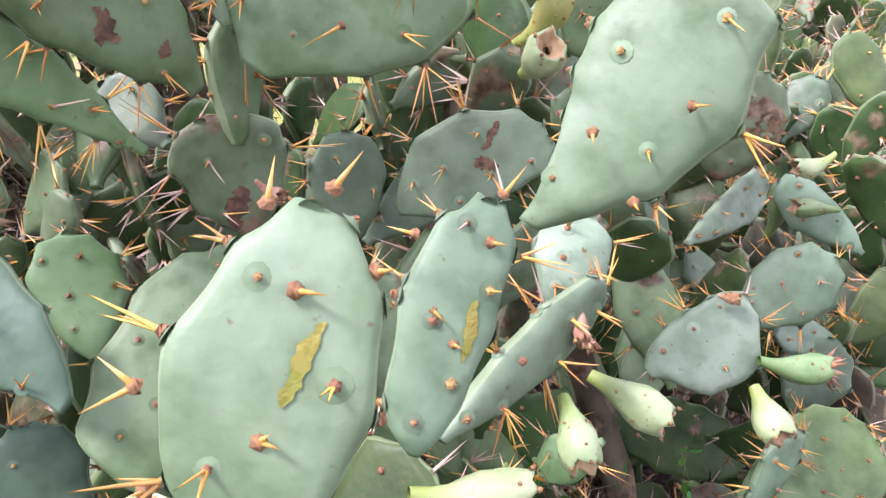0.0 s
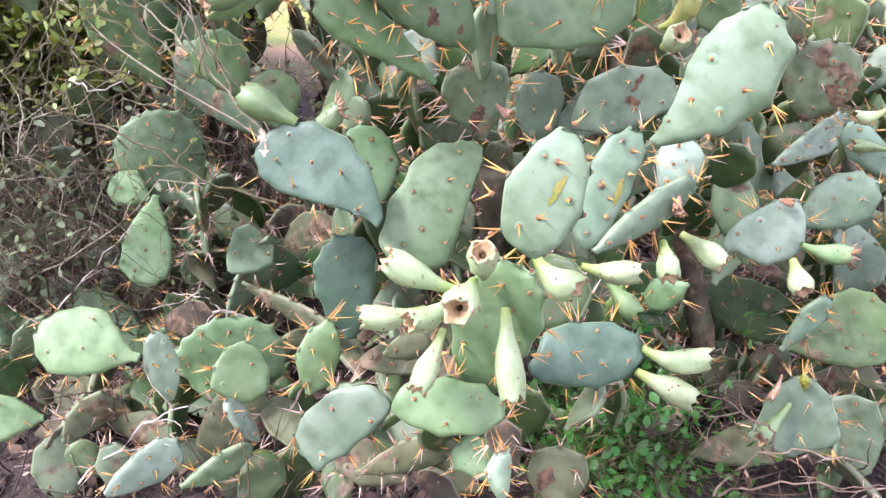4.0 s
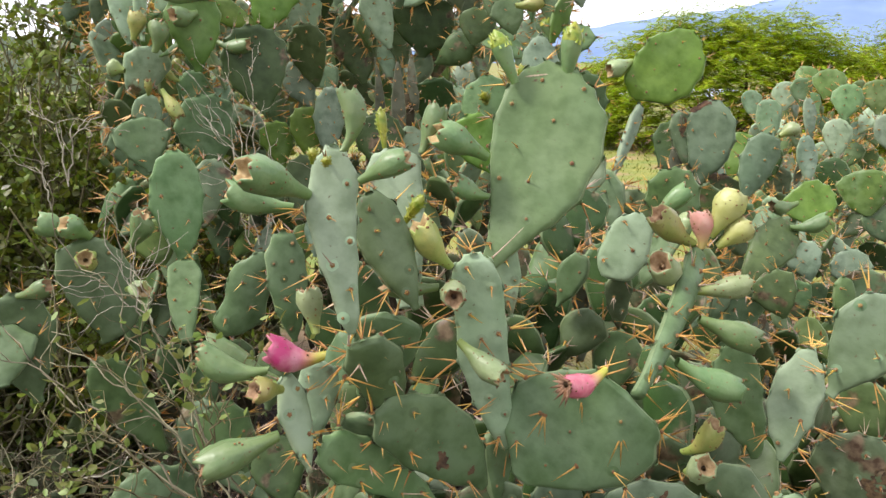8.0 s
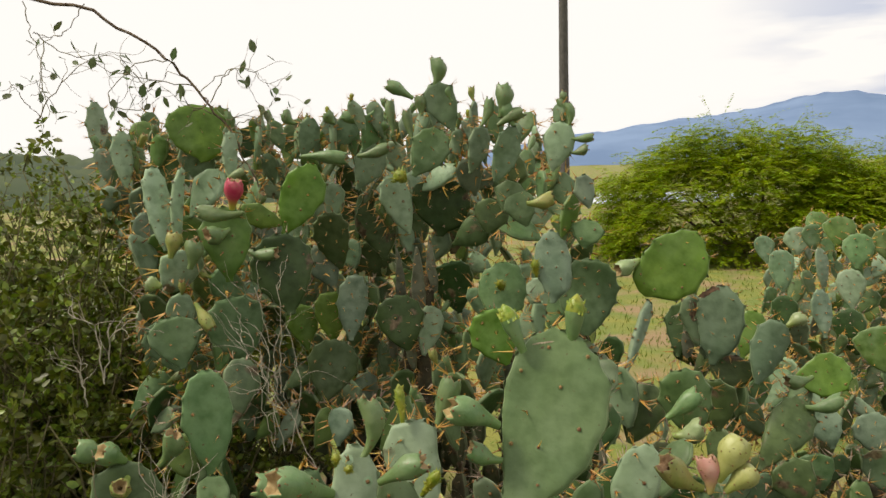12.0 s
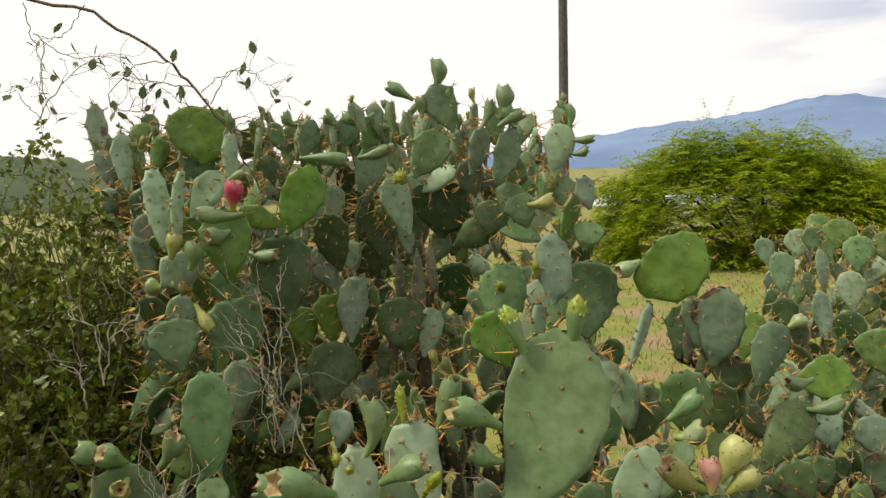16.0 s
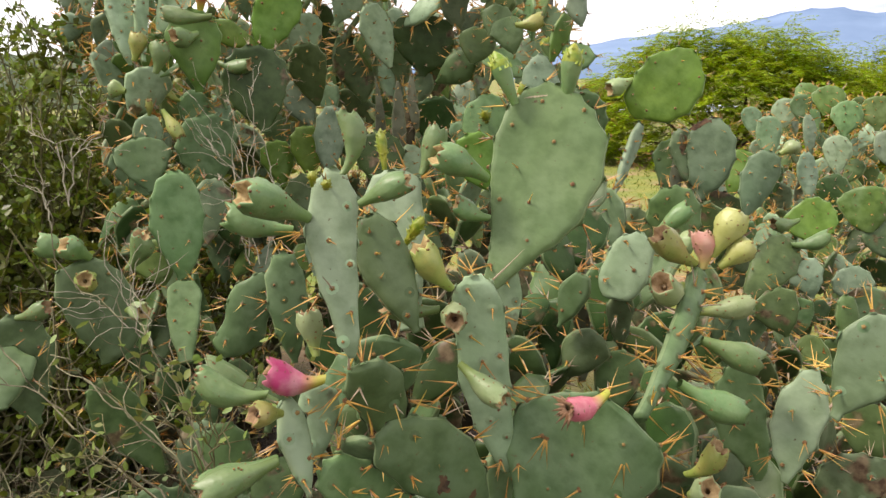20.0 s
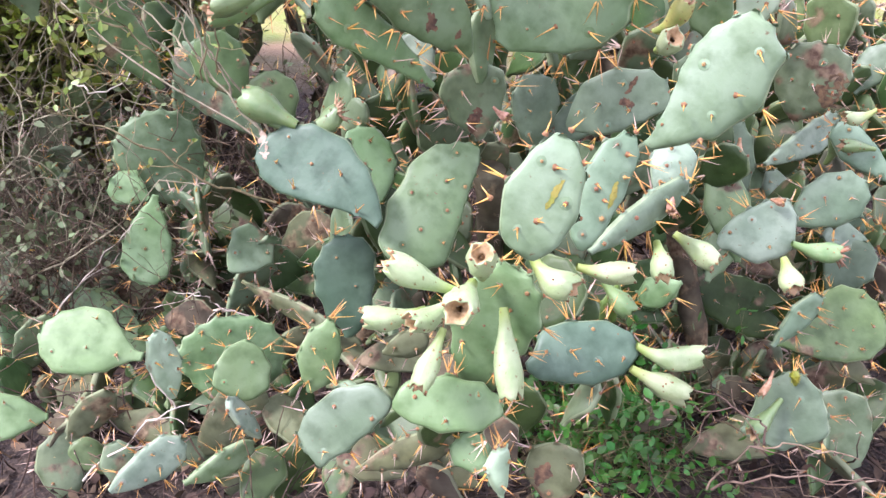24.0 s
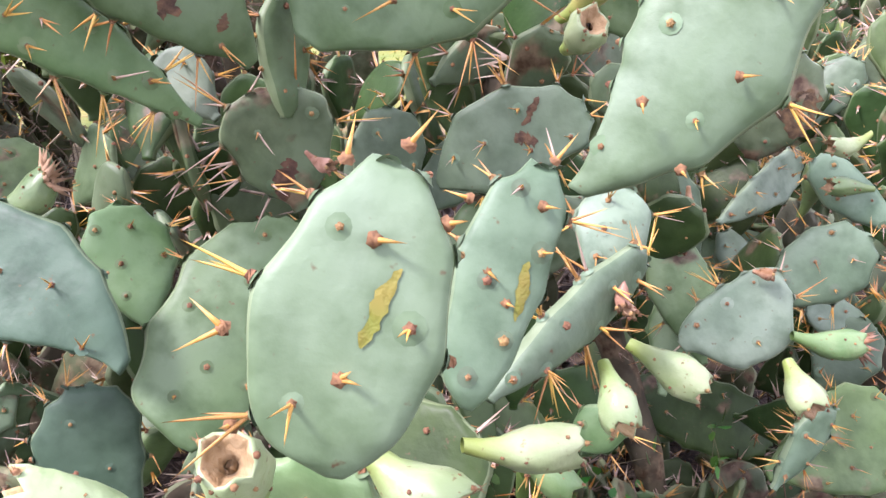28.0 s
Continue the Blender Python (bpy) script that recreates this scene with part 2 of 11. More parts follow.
FRUIT = {
    "green": fruit_skin("green_fruit_skin", (0.150, 0.225, 0.085), (0.135, 0.215, 0.092), (0.195, 0.270, 0.130)),
    "pale": fruit_skin("pale_fruit_skin", (0.26, 0.33, 0.11), (0.27, 0.35, 0.175), (0.36, 0.425, 0.245)),
    "lemon": fruit_skin("lemon_fruit_skin", (0.34, 0.38, 0.12), (0.40, 0.42, 0.16), (0.50, 0.51, 0.24)),
    "yellow": fruit_skin("yellow_fruit_skin", (0.26, 0.32, 0.10), (0.27, 0.32, 0.11), (0.38, 0.36, 0.14)),
    "pink": fruit_skin("pink_fruit_skin", (0.42, 0.42, 0.10), (0.56, 0.11, 0.19), (0.72, 0.36, 0.38)),
    "rose": fruit_skin("pale_pink_fruit_skin", (0.50, 0.42, 0.18), (0.72, 0.36, 0.32), (0.66, 0.44, 0.34)),
    "dry": DRY_FLOWER,
    "red": fruit_skin("red_fruit_skin", (0.42, 0.40, 0.10), (0.50, 0.085, 0.12), (0.60, 0.16, 0.18)),
}
HOLLOW = plain("tan_fruit_hollow", (0.30, 0.20, 0.11), (0.48, 0.36, 0.22), 90, 0.9)
BUD = plain("yellow_green_bud", (0.17, 0.25, 0.045), (0.34, 0.34, 0.07), 60, 0.45)
CREAM = plain("torn_cream_tissue", (0.25, 0.20, 0.14), (0.42, 0.36, 0.27), 80, 0.9)
DARK_SCAR = plain("dark_brown_scar", (0.045, 0.028, 0.018), (0.16, 0.10, 0.06), 90, 0.95)
STAIN = plain("olive_stain", (0.17, 0.20, 0.035), (0.24, 0.22, 0.05), 60, 0.6)


# ---- mesh helpers ----
def mesh_of(name, verts, faces, mats, slots=None, smooth=True):
    me = bpy.data.meshes.new(name)
    me.from_pydata(verts, [], faces)
    for m in mats:
        me.materials.append(m)
    if slots is not None:
        me.polygons.foreach_set("material_index", slots)
    me.polygons.foreach_set("use_smooth", [smooth] * len(me.polygons))
    me.update()
    return me


WORLD = {}


def put(name, me, m, parent=None, label=""):
    """An object at the world pose m, under parent if one is given."""
    ob = new(name, me)
    WORLD[ob.name] = m
    if parent is not None:
        ob.parent = parent
        ob.matrix_basis = WORLD[parent.name].inverted() @ m
    else:
        ob.matrix_basis = m
    if label:
        tagged(ob, label)
    return ob


def plant(name, place, label, category, group=""):
    ob = put(name, None, Matrix.Translation(place))
    return tagged(ob, label, category, group)


def spike(V, F, S, base, way, length, radius, slot, sides=4):
    """A thin tapering spine."""
    way = way.normalized()
    side = way.orthogonal().normalized()
    other = way.cross(side)
    n = len(V)
    for k in range(sides):
        a = 2 * math.pi * k / sides
        V.append(base + radius * (math.cos(a) * side + math.sin(a) * other))
    V.append(base + way * length)
    for k in range(sides):
        F.append((n + k, n + (k + 1) % sides, n + sides))
        S.append(slot)


def knob(V, F, S, at, up, radius, slot):
    """A small woolly cushion: a low five-sided dome."""
    up = up.normalized()
    side = up.orthogonal().normalized()
    other = up.cross(side)
    n = len(V)
    for r, h in ((1.0, -0.2), (0.7, 0.55)):
        for k in range(5):
            a = 2 * math.pi * k / 5 + h
            V.append(at + radius * (r * math.cos(a) * side + r * math.sin(a) * other + h * up))
    V.append(at + radius * 0.85 * up)
    for k in range(5):
        j = (k + 1) % 5
        F.append((n + k, n + j, n + 5 + j, n + 5 + k))
        F.append((n + 5 + k, n + 5 + j, n + 10))
        S += [slot, slot]


def frame_of(base, tip, face):
    base, tip, face = Vector(base), Vector(tip), Vector(face)
    y = (tip - base).normalized()
    z = (face - face.dot(y) * y).normalized()
    x = y.cross(z)
    return Matrix(((x.x, y.x, z.x, base.x), (x.y, y.y, z.y, base.y), (x.z, y.z, z.z, base.z), (0, 0, 0, 1)))


KNOTS = (0.0, 0.08, 0.2, 0.35, 0.5, 0.65, 0.8, 0.92, 1.0)


def flow(xs, ys, x):
    """A smooth curve through the given knots."""
    i = max(k for k in range(len(xs) - 1) if xs[k] <= x)
    u = (x - xs[i]) / (xs[i + 1] - xs[i])
    slope = []
    for k in (i, i + 1):
        a, b = max(0, k - 1), min(len(xs) - 1, k + 1)
        slope.append((ys[b] - ys[a]) / (xs[b] - xs[a]) * (xs[i + 1] - xs[i]))
    return ys[i] * (1 + 2 * u) * (1 - u) ** 2 + slope[0] * u * (1 - u) ** 2 + ys[i + 1] * u * u * (3 - 2 * u) - slope[1] * u * u * (1 - u)


def needle(mat):
    """A spine of unit length and unit radius, slightly bowed, that all the single spines share."""
    V, F = [], []
    for z, r in ((0.0, 1.0), (0.45, 0.62), (0.8, 0.3)):
        for k in range(5):
            a = 2 * math.pi * k / 5
            V.append((r * math.cos(a) + 0.9 * z * z, r * math.sin(a), z))
    V.append((0.9, 0.0, 1.0))
    for i in range(2):
        for k in range(5):
            j = (k + 1) % 5
            F.append((5 * i + k, 5 * i + j, 5 * i + 5 + j, 5 * i + 5 + k))
    F += [(10 + k, 10 + (k + 1) % 5, 15) for k in range(5)]
    return mesh_of("spine", V, F, [mat])


NEEDLE, NEEDLE_OLD = needle(SPINE_ONE), needle(SPINE_OLD)
# joints that stand nearest to the path: their spines are single pieces
SINGLE = {"near", "mate", "beam", "rimpad", "pale2", "oval", "oval2", "big", "flat", "flap", "bot", "slab", "fruiter", "tall", "tall2", "tall3",
          "post", "jumbo", "fork", "fork2", "rod", "lobe", "wing", "wing2", "edge", "ped", "lozenge", "holed", "crown"}


def tubercle(V, F, S, at, up, radius, height, slot):
    """A low swelling of the skin under an areole."""
    up = up.normalized()
    side = up.orthogonal().normalized()
    other = up.cross(side)
    n = len(V)
    for r, h in ((1.0, -0.10), (0.62, 0.12), (0.34, 0.55)):
        for k in range(10):
            a = 2 * math.pi * k / 10
            V.append(at + radius * r * (math.cos(a) * side + math.sin(a) * other) + height * h * up)
    V.append(at + height * up)
    for i in range(2):
        for k in range(10):
            j = (k + 1) % 10
            F.append((n + 10 * i + k, n + 10 * i + j, n + 10 * i + 10 + j, n + 10 * i + 10 + k))
            S.append(slot)
    for k in range(10):
        F.append((n + 20 + k, n + 20 + (k + 1) % 10, n + 30))
        S.append(slot)


PADS = {}
LOOKS = {"husk": "shrivelled grey joint", "old": "old joint with corky brown patches", "cork": "brown corky joint", "fresh": "fresh bright green joint", "scar": "scarred joint with brown blotches",
         "dark": "dark green joint", "ash": "pale ash-green joint", "blue": "blue-grey waxy joint", "pale": "pale green joint", "slate": "slate-green joint"}
FRUIT_LOOKS = {"lemon": "pale yellow-green fruit", "green": "unripe green fruit", "pale": "pale green fruit", "yellow": "yellow-green ripening fruit", "pink": "ripe pink fruit", "rose": "pale pink fruit",
               "dry": "shrivelled brown fruit", "red": "ripe red fruit"}


def pad(key, parent, base, tip, width, face, kind="grey", spine=0.035, fat=0.58, thick=0.017, detail=1, neck=0.2, number=1.0, blunt=0.0, stout=1.0, bare=0.0, shape=None):
    """One flat joint of a prickly pear, from its narrow base to its tip, with areoles and spines.
    shape: how far each edge stands from the axis, in widths, at the heights in KNOTS; without it the outline is a plain oval."""
    rng = random.Random(str(key))
    m = frame_of(base, tip, face)
    long = (Vector(tip) - Vector(base)).length
    stations, ring = (40, 18) if detail else (22, 12)
    warp = [rng.uniform(-1, 1) for _ in range(12)]
    curl, cup, twist = rng.uniform(-0.13, 0.13) * long, rng.uniform(-1.3, 1.3), rng.uniform(-0.4, 0.4)
    fat = min(0.76, max(0.48, fat + rng.uniform(-0.04, 0.05)))
    power = rng.uniform(1.9, 2.7) + 2.5 * blunt
    taper = rng.uniform(0.45, 0.95) if neck < 0.3 else rng.uniform(0.15, 0.45)
    lobes = rng.uniform(0.015, 0.045) if detail else rng.uniform(0.03, 0.09)
    tooth = rng.uniform(0.07, 0.12)
    scallops, phase = max(7, round((1.6 * long + 1.2 * width) / 0.036)), rng.uniform(0, 6)
    skewed = rng.uniform(-0.06, 0.06)
    if shape:
        curl, twist, cup, skewed, tooth = 0.4 * curl, 0.4 * twist, 0.6 * cup, 0.0, tooth * min(1.1, 0.095 / width)
        edges = {-1: (0.07, *shape[0], 0.0), 1: (0.07, *shape[1], 0.0)}
        edges[0] = tuple(0.5 * (a + b) for a, b in zip(edges[-1], edges[1]))
    else:
        width *= 0.94

    def half(s, side):
        s = min(max(s, 0.0), 1.0)
        if shape:
            e = edges[side]
            if s >= KNOTS[-2]:
                return width * e[-2] * math.sqrt(max(0.0, (1 - s) / (1 - KNOTS[-2])))
            return width * flow(KNOTS, e, s)
        if s < fat:
            u = s / fat
            h = (1 - taper) * (1 - (1 - u) ** 2) ** 0.5 + taper * (u * (1.55 - 0.55 * u)) ** 1.15
            h = max(h, neck * (0.75 + 0.25 * u))
        else:
            h = max(0.0, 1 - ((s - fat) / (1 - fat)) ** power) ** 0.5
        h *= 1 + lobes * math.sin(9.0 * s + 6 * warp[0] + 1.3 * side)
        return 0.5 * width * h

    def rim_turn(x, y):
        return math.atan2((y - fat * long) * width / long, x)

    def surf(s, ang):
        c, q = math.cos(ang), math.sin(ang)
        w = half(s, 1 if c > 0 else -1)
        x = w * math.copysign(abs(c) ** 0.62, c)
        y = s * long
        body = thick * (1.35 - 0.5 * s) * (0.25 + 0.75 * min(1, w / (0.3 * width)))
        if s > 0.97:
            body *= 0.5
        z = 0.5 * body * math.copysign(abs(q) ** 0.72, q)
        # shallow scallops of the rim, with an areole on each point
        low = (y - fat * long) / (long * (fat if s < fat else 1 - fat))
        rho = min(1.0, (x / max(0.5 * width, 1e-6)) ** 2 + low * low)
        if shape:
            rho = max(abs(c), (s - 0.9) / 0.1)
        edge = tooth * rho * rho * (0.60 - abs(math.sin(0.5 * scallops * rim_turn(x, y) + phase))) * min(1.0, max(0.0, (s - 0.1) / 0.2))
        x, y = x * (1 + edge), y + 0.7 * edge * (y - fat * long)
        z += curl * (s * s - s * 0.9) + cup * x * x / max(width, 0.01) * 0.35 + twist * x * (s - 0.4)
        z += 0.045 * width * noise.noise(Vector((x * 11 + warp[2] * 9, s * long * 11, warp[3] * 9)))
        return Vector((x + skewed * long * s * (1 - s) * 2, y, z))

    V, F = [], []
    rows = [(k / (stations - 1)) for k in range(stations)]
    rows = [0.5 - 0.5 * math.cos(math.pi * (0.06 + 0.94 * s)) if s else 0.0 for s in rows]
    rows[-1] = 0.9985
    for s in rows:
        for k in range(ring):
            V.append(surf(s, 2 * math.pi * k / ring))
    for i in range(stations - 1):
        for k in range(ring):
            j = (k + 1) % ring
            F.append((i * ring + k, (i + 1) * ring + k, (i + 1) * ring + j, i * ring + j))
    F.append(tuple(range(ring)))
    F.append(tuple(reversed(range((stations - 1) * ring, stations * ring))))
    slots = [1 if k in (0, ring - 1, ring // 2, ring // 2 - 1) or i >= stations - 3 else 0 for i in range(stations - 1) for k in range(ring)] + [0, 1]
    ob = put("cladode", mesh_of("cladode", V, F, [SKINS[kind], MARGINS[kind]], slots), m, parent, LOOKS.get(kind, ""))
    PADS[key] = ob
    if spine <= 0:
        return ob
    # areoles in slanting rows on both faces, and along the rim
    V, F, S = [], [], []
    step = (0.036 if width > 0.07 else 0.028) / number * (1.25 if shape and width > 0.1 else 1.0)
    spots = []
    n_rows = max(2, int(long / step * 0.95))
    for r in range(n_rows):
        s = (r + 0.75) / (n_rows + 0.5)
        h = half(s, 0)
        count = max(1, int(2 * h / step * 0.85))
        for k in range(count):
            f = ((k + 0.5 + (0.25 if r % 2 else -0.25)) / count * 2 - 1) * 0.86 + rng.uniform(-0.16, 0.16) / count
            f = max(-0.93, min(0.93, f))
            for face_sign in (1, -1):
                spots.append((s + rng.uniform(-0.02, 0.02), face_sign * math.acos(math.copysign(abs(f) ** 1.6, f)), False))
    for side, mid in ((1, 0.0), (-1, math.pi)):
        last = None
        for k in range(12, 80):
            s = k / 80
            v = math.floor((0.5 * scallops * rim_turn(side * half(s, side), s * long) + phase) / math.pi)
            if last is not None and v != last and rng.random() < 0.94:
                spots.append((s - 0.006, mid + rng.uniform(-0.1, 0.1), True))
            last = v
    spots.append((0.985, math.pi / 2, True))
    dull = kind in ("old", "cork", "dark", "scar")
    for s, ang, on_rim in spots:
        s = min(max(s, 0.02), 0.985)
        p = surf(s, ang)
        e1, e2 = surf(min(s + 0.02, 0.998), ang) - surf(s - 0.02, ang), surf(s, ang + 0.15) - surf(s, ang - 0.15)
        up = e2.cross(e1)
        if up.length < 1e-9:
            up = Vector((0, 1, 0))
        up.normalize()
        if s > 0.95:
            up = (up + Vector((0, 1.6, 0))).normalized()
        if on_rim and up.dot(p - Vector((0, 0.45 * long, 0))) < 0 or (not on_rim and up.z * math.sin(ang) < 0):
            up = -up
        if detail:
            tubercle(V, F, S, p, up, 0.0055 if on_rim else rng.uniform(0.0055, 0.0078), 0.0030 if on_rim else rng.uniform(0.0009, 0.0016), 3)
            p = p + up * (0.002 if on_rim else 0.001)
        knob(V, F, S, p, up, rng.uniform(0.0020, 0.0038), 1)
        many = 0 if rng.random() < bare else rng.choice((1, 2, 3, 4, 4) if on_rim else (0, 1, 2, 3, 3))
        for _ in range(many):
            lean = Vector((rng.uniform(-1, 1), rng.uniform(-1.2, 0.7), rng.uniform(-1, 1)))
            way = up + 0.75 * lean.normalized() * rng.random() ** 0.5
            tall = spine * (1.0 if on_rim else 0.7) * rng.uniform(0.45, 1.25)
            thin = rng.uniform(0.0007, 0.0013) * (0.6 + spine / 0.07) * stout * (1.0 if detail else 2.1)
            aged = dull and rng.random() < 0.7 or rng.random() < 0.12
            if key in SINGLE and (on_rim or up.z > -0.2):
                turn = way.to_track_quat("Z", "Y").to_matrix().to_4x4()
                put("spine", NEEDLE_OLD if aged else NEEDLE, m @ Matrix.Translation(p) @ turn @ Matrix.Diagonal((thin, thin, tall, 1)), ob)
            else:
                spike(V, F, S, p, way, tall, thin, 2 if aged else 0, 3)
    cover = mesh_of("spine_cover", V, F, [SPINE, AREOLE, SPINE_OLD, SKINS[kind]], S, False)
    cover.polygons.foreach_set("use_smooth", [k == 3 for k in S])
    tagged(put("spine_cover", cover, m, ob), "orange spines on brown woolly areoles", kind="stuff")
    return ob


def joint(key, parent, base, tip, width, face, kind, tall_clump=False):
    """A joint further back, with fewer faces."""
    if tall_clump:
        return pad(key, parent, base, tip, width, face, kind, spine=0.046, detail=0, fat=0.60)
    return pad(key, parent, base, tip, width, face, kind, spine=0.036, number=0.8, detail=0, fat=0.60, stout=0.75, bare=0.45)


def long_spine(key, base, tip, radius=0.0017):
    """One stout spine of a joint, from its areole to its point."""
    m = frame_of(base, tip, (0.3, -0.9, 0.4))
    V, F, S = [], [], []
    spike(V, F, S, Vector((0, -0.001, 0)), Vector((0, 1, 0)), (Vector(tip) - Vector(base)).length, radius, 0, 6)
    knob(V, F, S, Vector((0, 0, 0)), Vector((0, 1, 0)), 0.0042, 1)
    return put("spine", mesh_of("spine", V, F, [SPINE, AREOLE], S), m, PADS[key], "stout orange spine")


def fruit(key, base, tip, width, kind="green", bend=0.12, open_top=True, flower=False):
    """A club-shaped fruit on a joint's rim, with a hollow crown and a few glochid spots."""
    parent = PADS[key]
    rng = random.Random("%s %.3f %.3f" % (key, tip[0], tip[2]))
    base, tip = Vector(base), Vector(tip)
    long = (tip - base).length
    y = (tip - base).normalized()
    z = (Vector((0, 0, -1)) + 0.3 * Vector((rng.uniform(-1, 1), rng.uniform(-1, 1), 0)))
    m = frame_of(base, tip, z if abs(z.normalized().dot(y)) < 0.97 else (1, 0, 0))
    r = width / 2
    bow = bend * long * rng.uniform(-0.4, 1.6)
    turn0 = rng.uniform(0, 6.28)
    prof = [(0.0, 0.30), (0.06, 0.34), (0.18, 0.40), (0.32, 0.54), (0.48, 0.78), (0.62, 0.95), (0.74, 1.0), (0.86, 0.96), (0.95, 0.86), (1.0, 0.80)]
    tail = [(1.005, 0.70), (0.97, 0.58), (0.90, 0.44), (0.86, 0.20)] if open_top else [(1.03, 0.6), (1.06, 0.3)]
    n = 14
    V, F, S = [], [], []
    for i, (s, q) in enumerate(prof + tail):
        for k in range(n):
            a = 2 * math.pi * k / n
            lump = 1 + (0.075 * math.cos(5 * a + 9 * s + turn0) + 0.05 * math.cos(3 * a - 4 * s + 2 * turn0)) * min(1, s * 2)
            rag = (0.05 * math.cos(5 * a + 1.0) + 0.03 * math.cos(3 * a + turn0)) * long * (0.9 < s < 1.01)
            V.append((q * r * lump * math.cos(a), s * long + rag, q * r * lump * math.sin(a) + bow * 4 * s * (1 - s)))
    total = len(prof) + len(tail)
    for i in range(total - 1):
        for k in range(n):
            j = (k + 1) % n
            F.append((i * n + k, (i + 1) * n + k, (i + 1) * n + j, i * n + j))
            S.append(1 if open_top and i >= len(prof) else 0)
    F.append(tuple(range((total - 1) * n, total * n)))
    S.append(1 if open_top else 0)
    skin_of = (V, F, S)
    V, F, S = [], [], []
    for _ in range(9):
        s, a = rng.uniform(0.3, 0.98), rng.uniform(0, 6.28)
        q = np.interp(s, [p[0] for p in prof], [p[1] for p in prof])
        p = Vector((q * r * math.cos(a), s * long, q * r * math.sin(a) + bow * 4 * s * (1 - s)))
        knob(V, F, S, p, Vector((math.cos(a), 0.2, math.sin(a))), 0.0016, 2)
    for k in range(5):
        a = (2 * math.pi * k - 1.0) / 5
        p = Vector((0.82 * r * math.cos(a), 1.03 * long, 0.82 * r * math.sin(a)))
        knob(V, F, S, p, Vector((math.cos(a), 1, math.sin(a))), 0.0022, 2)
        for _ in range(3):
            spike(V, F, S, p, Vector((math.cos(a), 1.2, math.sin(a))) + 0.7 * Vector((rng.uniform(-1, 1), rng.uniform(-1, 1), rng.uniform(-1, 1))), rng.uniform(0.003, 0.006), 0.0005, 2, 3)
    ob = put("fruit", mesh_of("fruit", skin_of[0], skin_of[1], [FRUIT[kind], HOLLOW], skin_of[2]), m, parent.parent, FRUIT_LOOKS[kind])
    tagged(put("glochid_cover", mesh_of("glochid_cover", [tuple(v) for v in V], F, [FRUIT[kind], HOLLOW, AREOLE], S), m, ob), kind="stuff")
    if flower:
        V, F, S = [], [], []
        for k in range(16):
            a = k * 2.4
            out = Vector((math.cos(a), rng.uniform(0.4, 1.6), math.sin(a)))
            spike(V, F, S, Vector((0.4 * r * math.cos(a), long * 0.96, 0.4 * r * math.sin(a))), out, r * rng.uniform(0.9, 1.7), r * 0.22, 0, 4)
        put("withered_flower", mesh_of("withered_flower", V, F, [DRY_FLOWER], S), m, ob, "withered brown flower")
    return ob


def bud(key, base, tip, width, leafy=False):
    """A young bud: a club with a pointed yellowish crown of scales."""
    parent = PADS[key]
    rng = random.Random("bud %s %.3f" % (key, tip[0]))
    m = frame_of(base, tip, (0.2, -1, 0.3))
    long, r = (Vector(tip) - Vector(base)).length, width / 2
    prof = [(0.0, 0.42), (0.15, 0.5), (0.35, 0.7), (0.55, 0.95), (0.70, 1.0), (0.80, 0.92), (0.90, 0.6), (1.0, 0.08)]
    n = 10
    V, F, S = [], [], []
    for s, q in prof:
        for k in range(n):
            a = 2 * math.pi * k / n
            V.append((q * r * math.cos(a), s * long, q * r * math.sin(a)))
    for i in range(len(prof) - 1):
        for k in range(n):
            j = (k + 1) % n
            F.append((i * n + k, (i + 1) * n + k, (i + 1) * n + j, i * n + j))
            S.append(1 if i >= 4 else 0)
    for k in range(26 if leafy else 16):
        s = rng.uniform(0.15 if leafy else 0.62, 0.92)
        a = k * 2.4
        q = float(np.interp(s, [p[0] for p in prof], [p[1] for p in prof])) * r
        spike(V, F, S, Vector((q * math.cos(a), s * long, q * math.sin(a))), Vector((math.cos(a), 3.5 if not leafy else 0.8, math.sin(a))), r * (rng.uniform(0.3, 0.5) if not leafy else rng.uniform(0.5, 0.9)), r * 0.2, 1, 4)
    return put("flower_bud", mesh_of("flower_bud", [tuple(v) for v in V], F, [FRUIT["green"] if not leafy else BUD, BUD], S), m, parent, "yellow-green pointed bud")


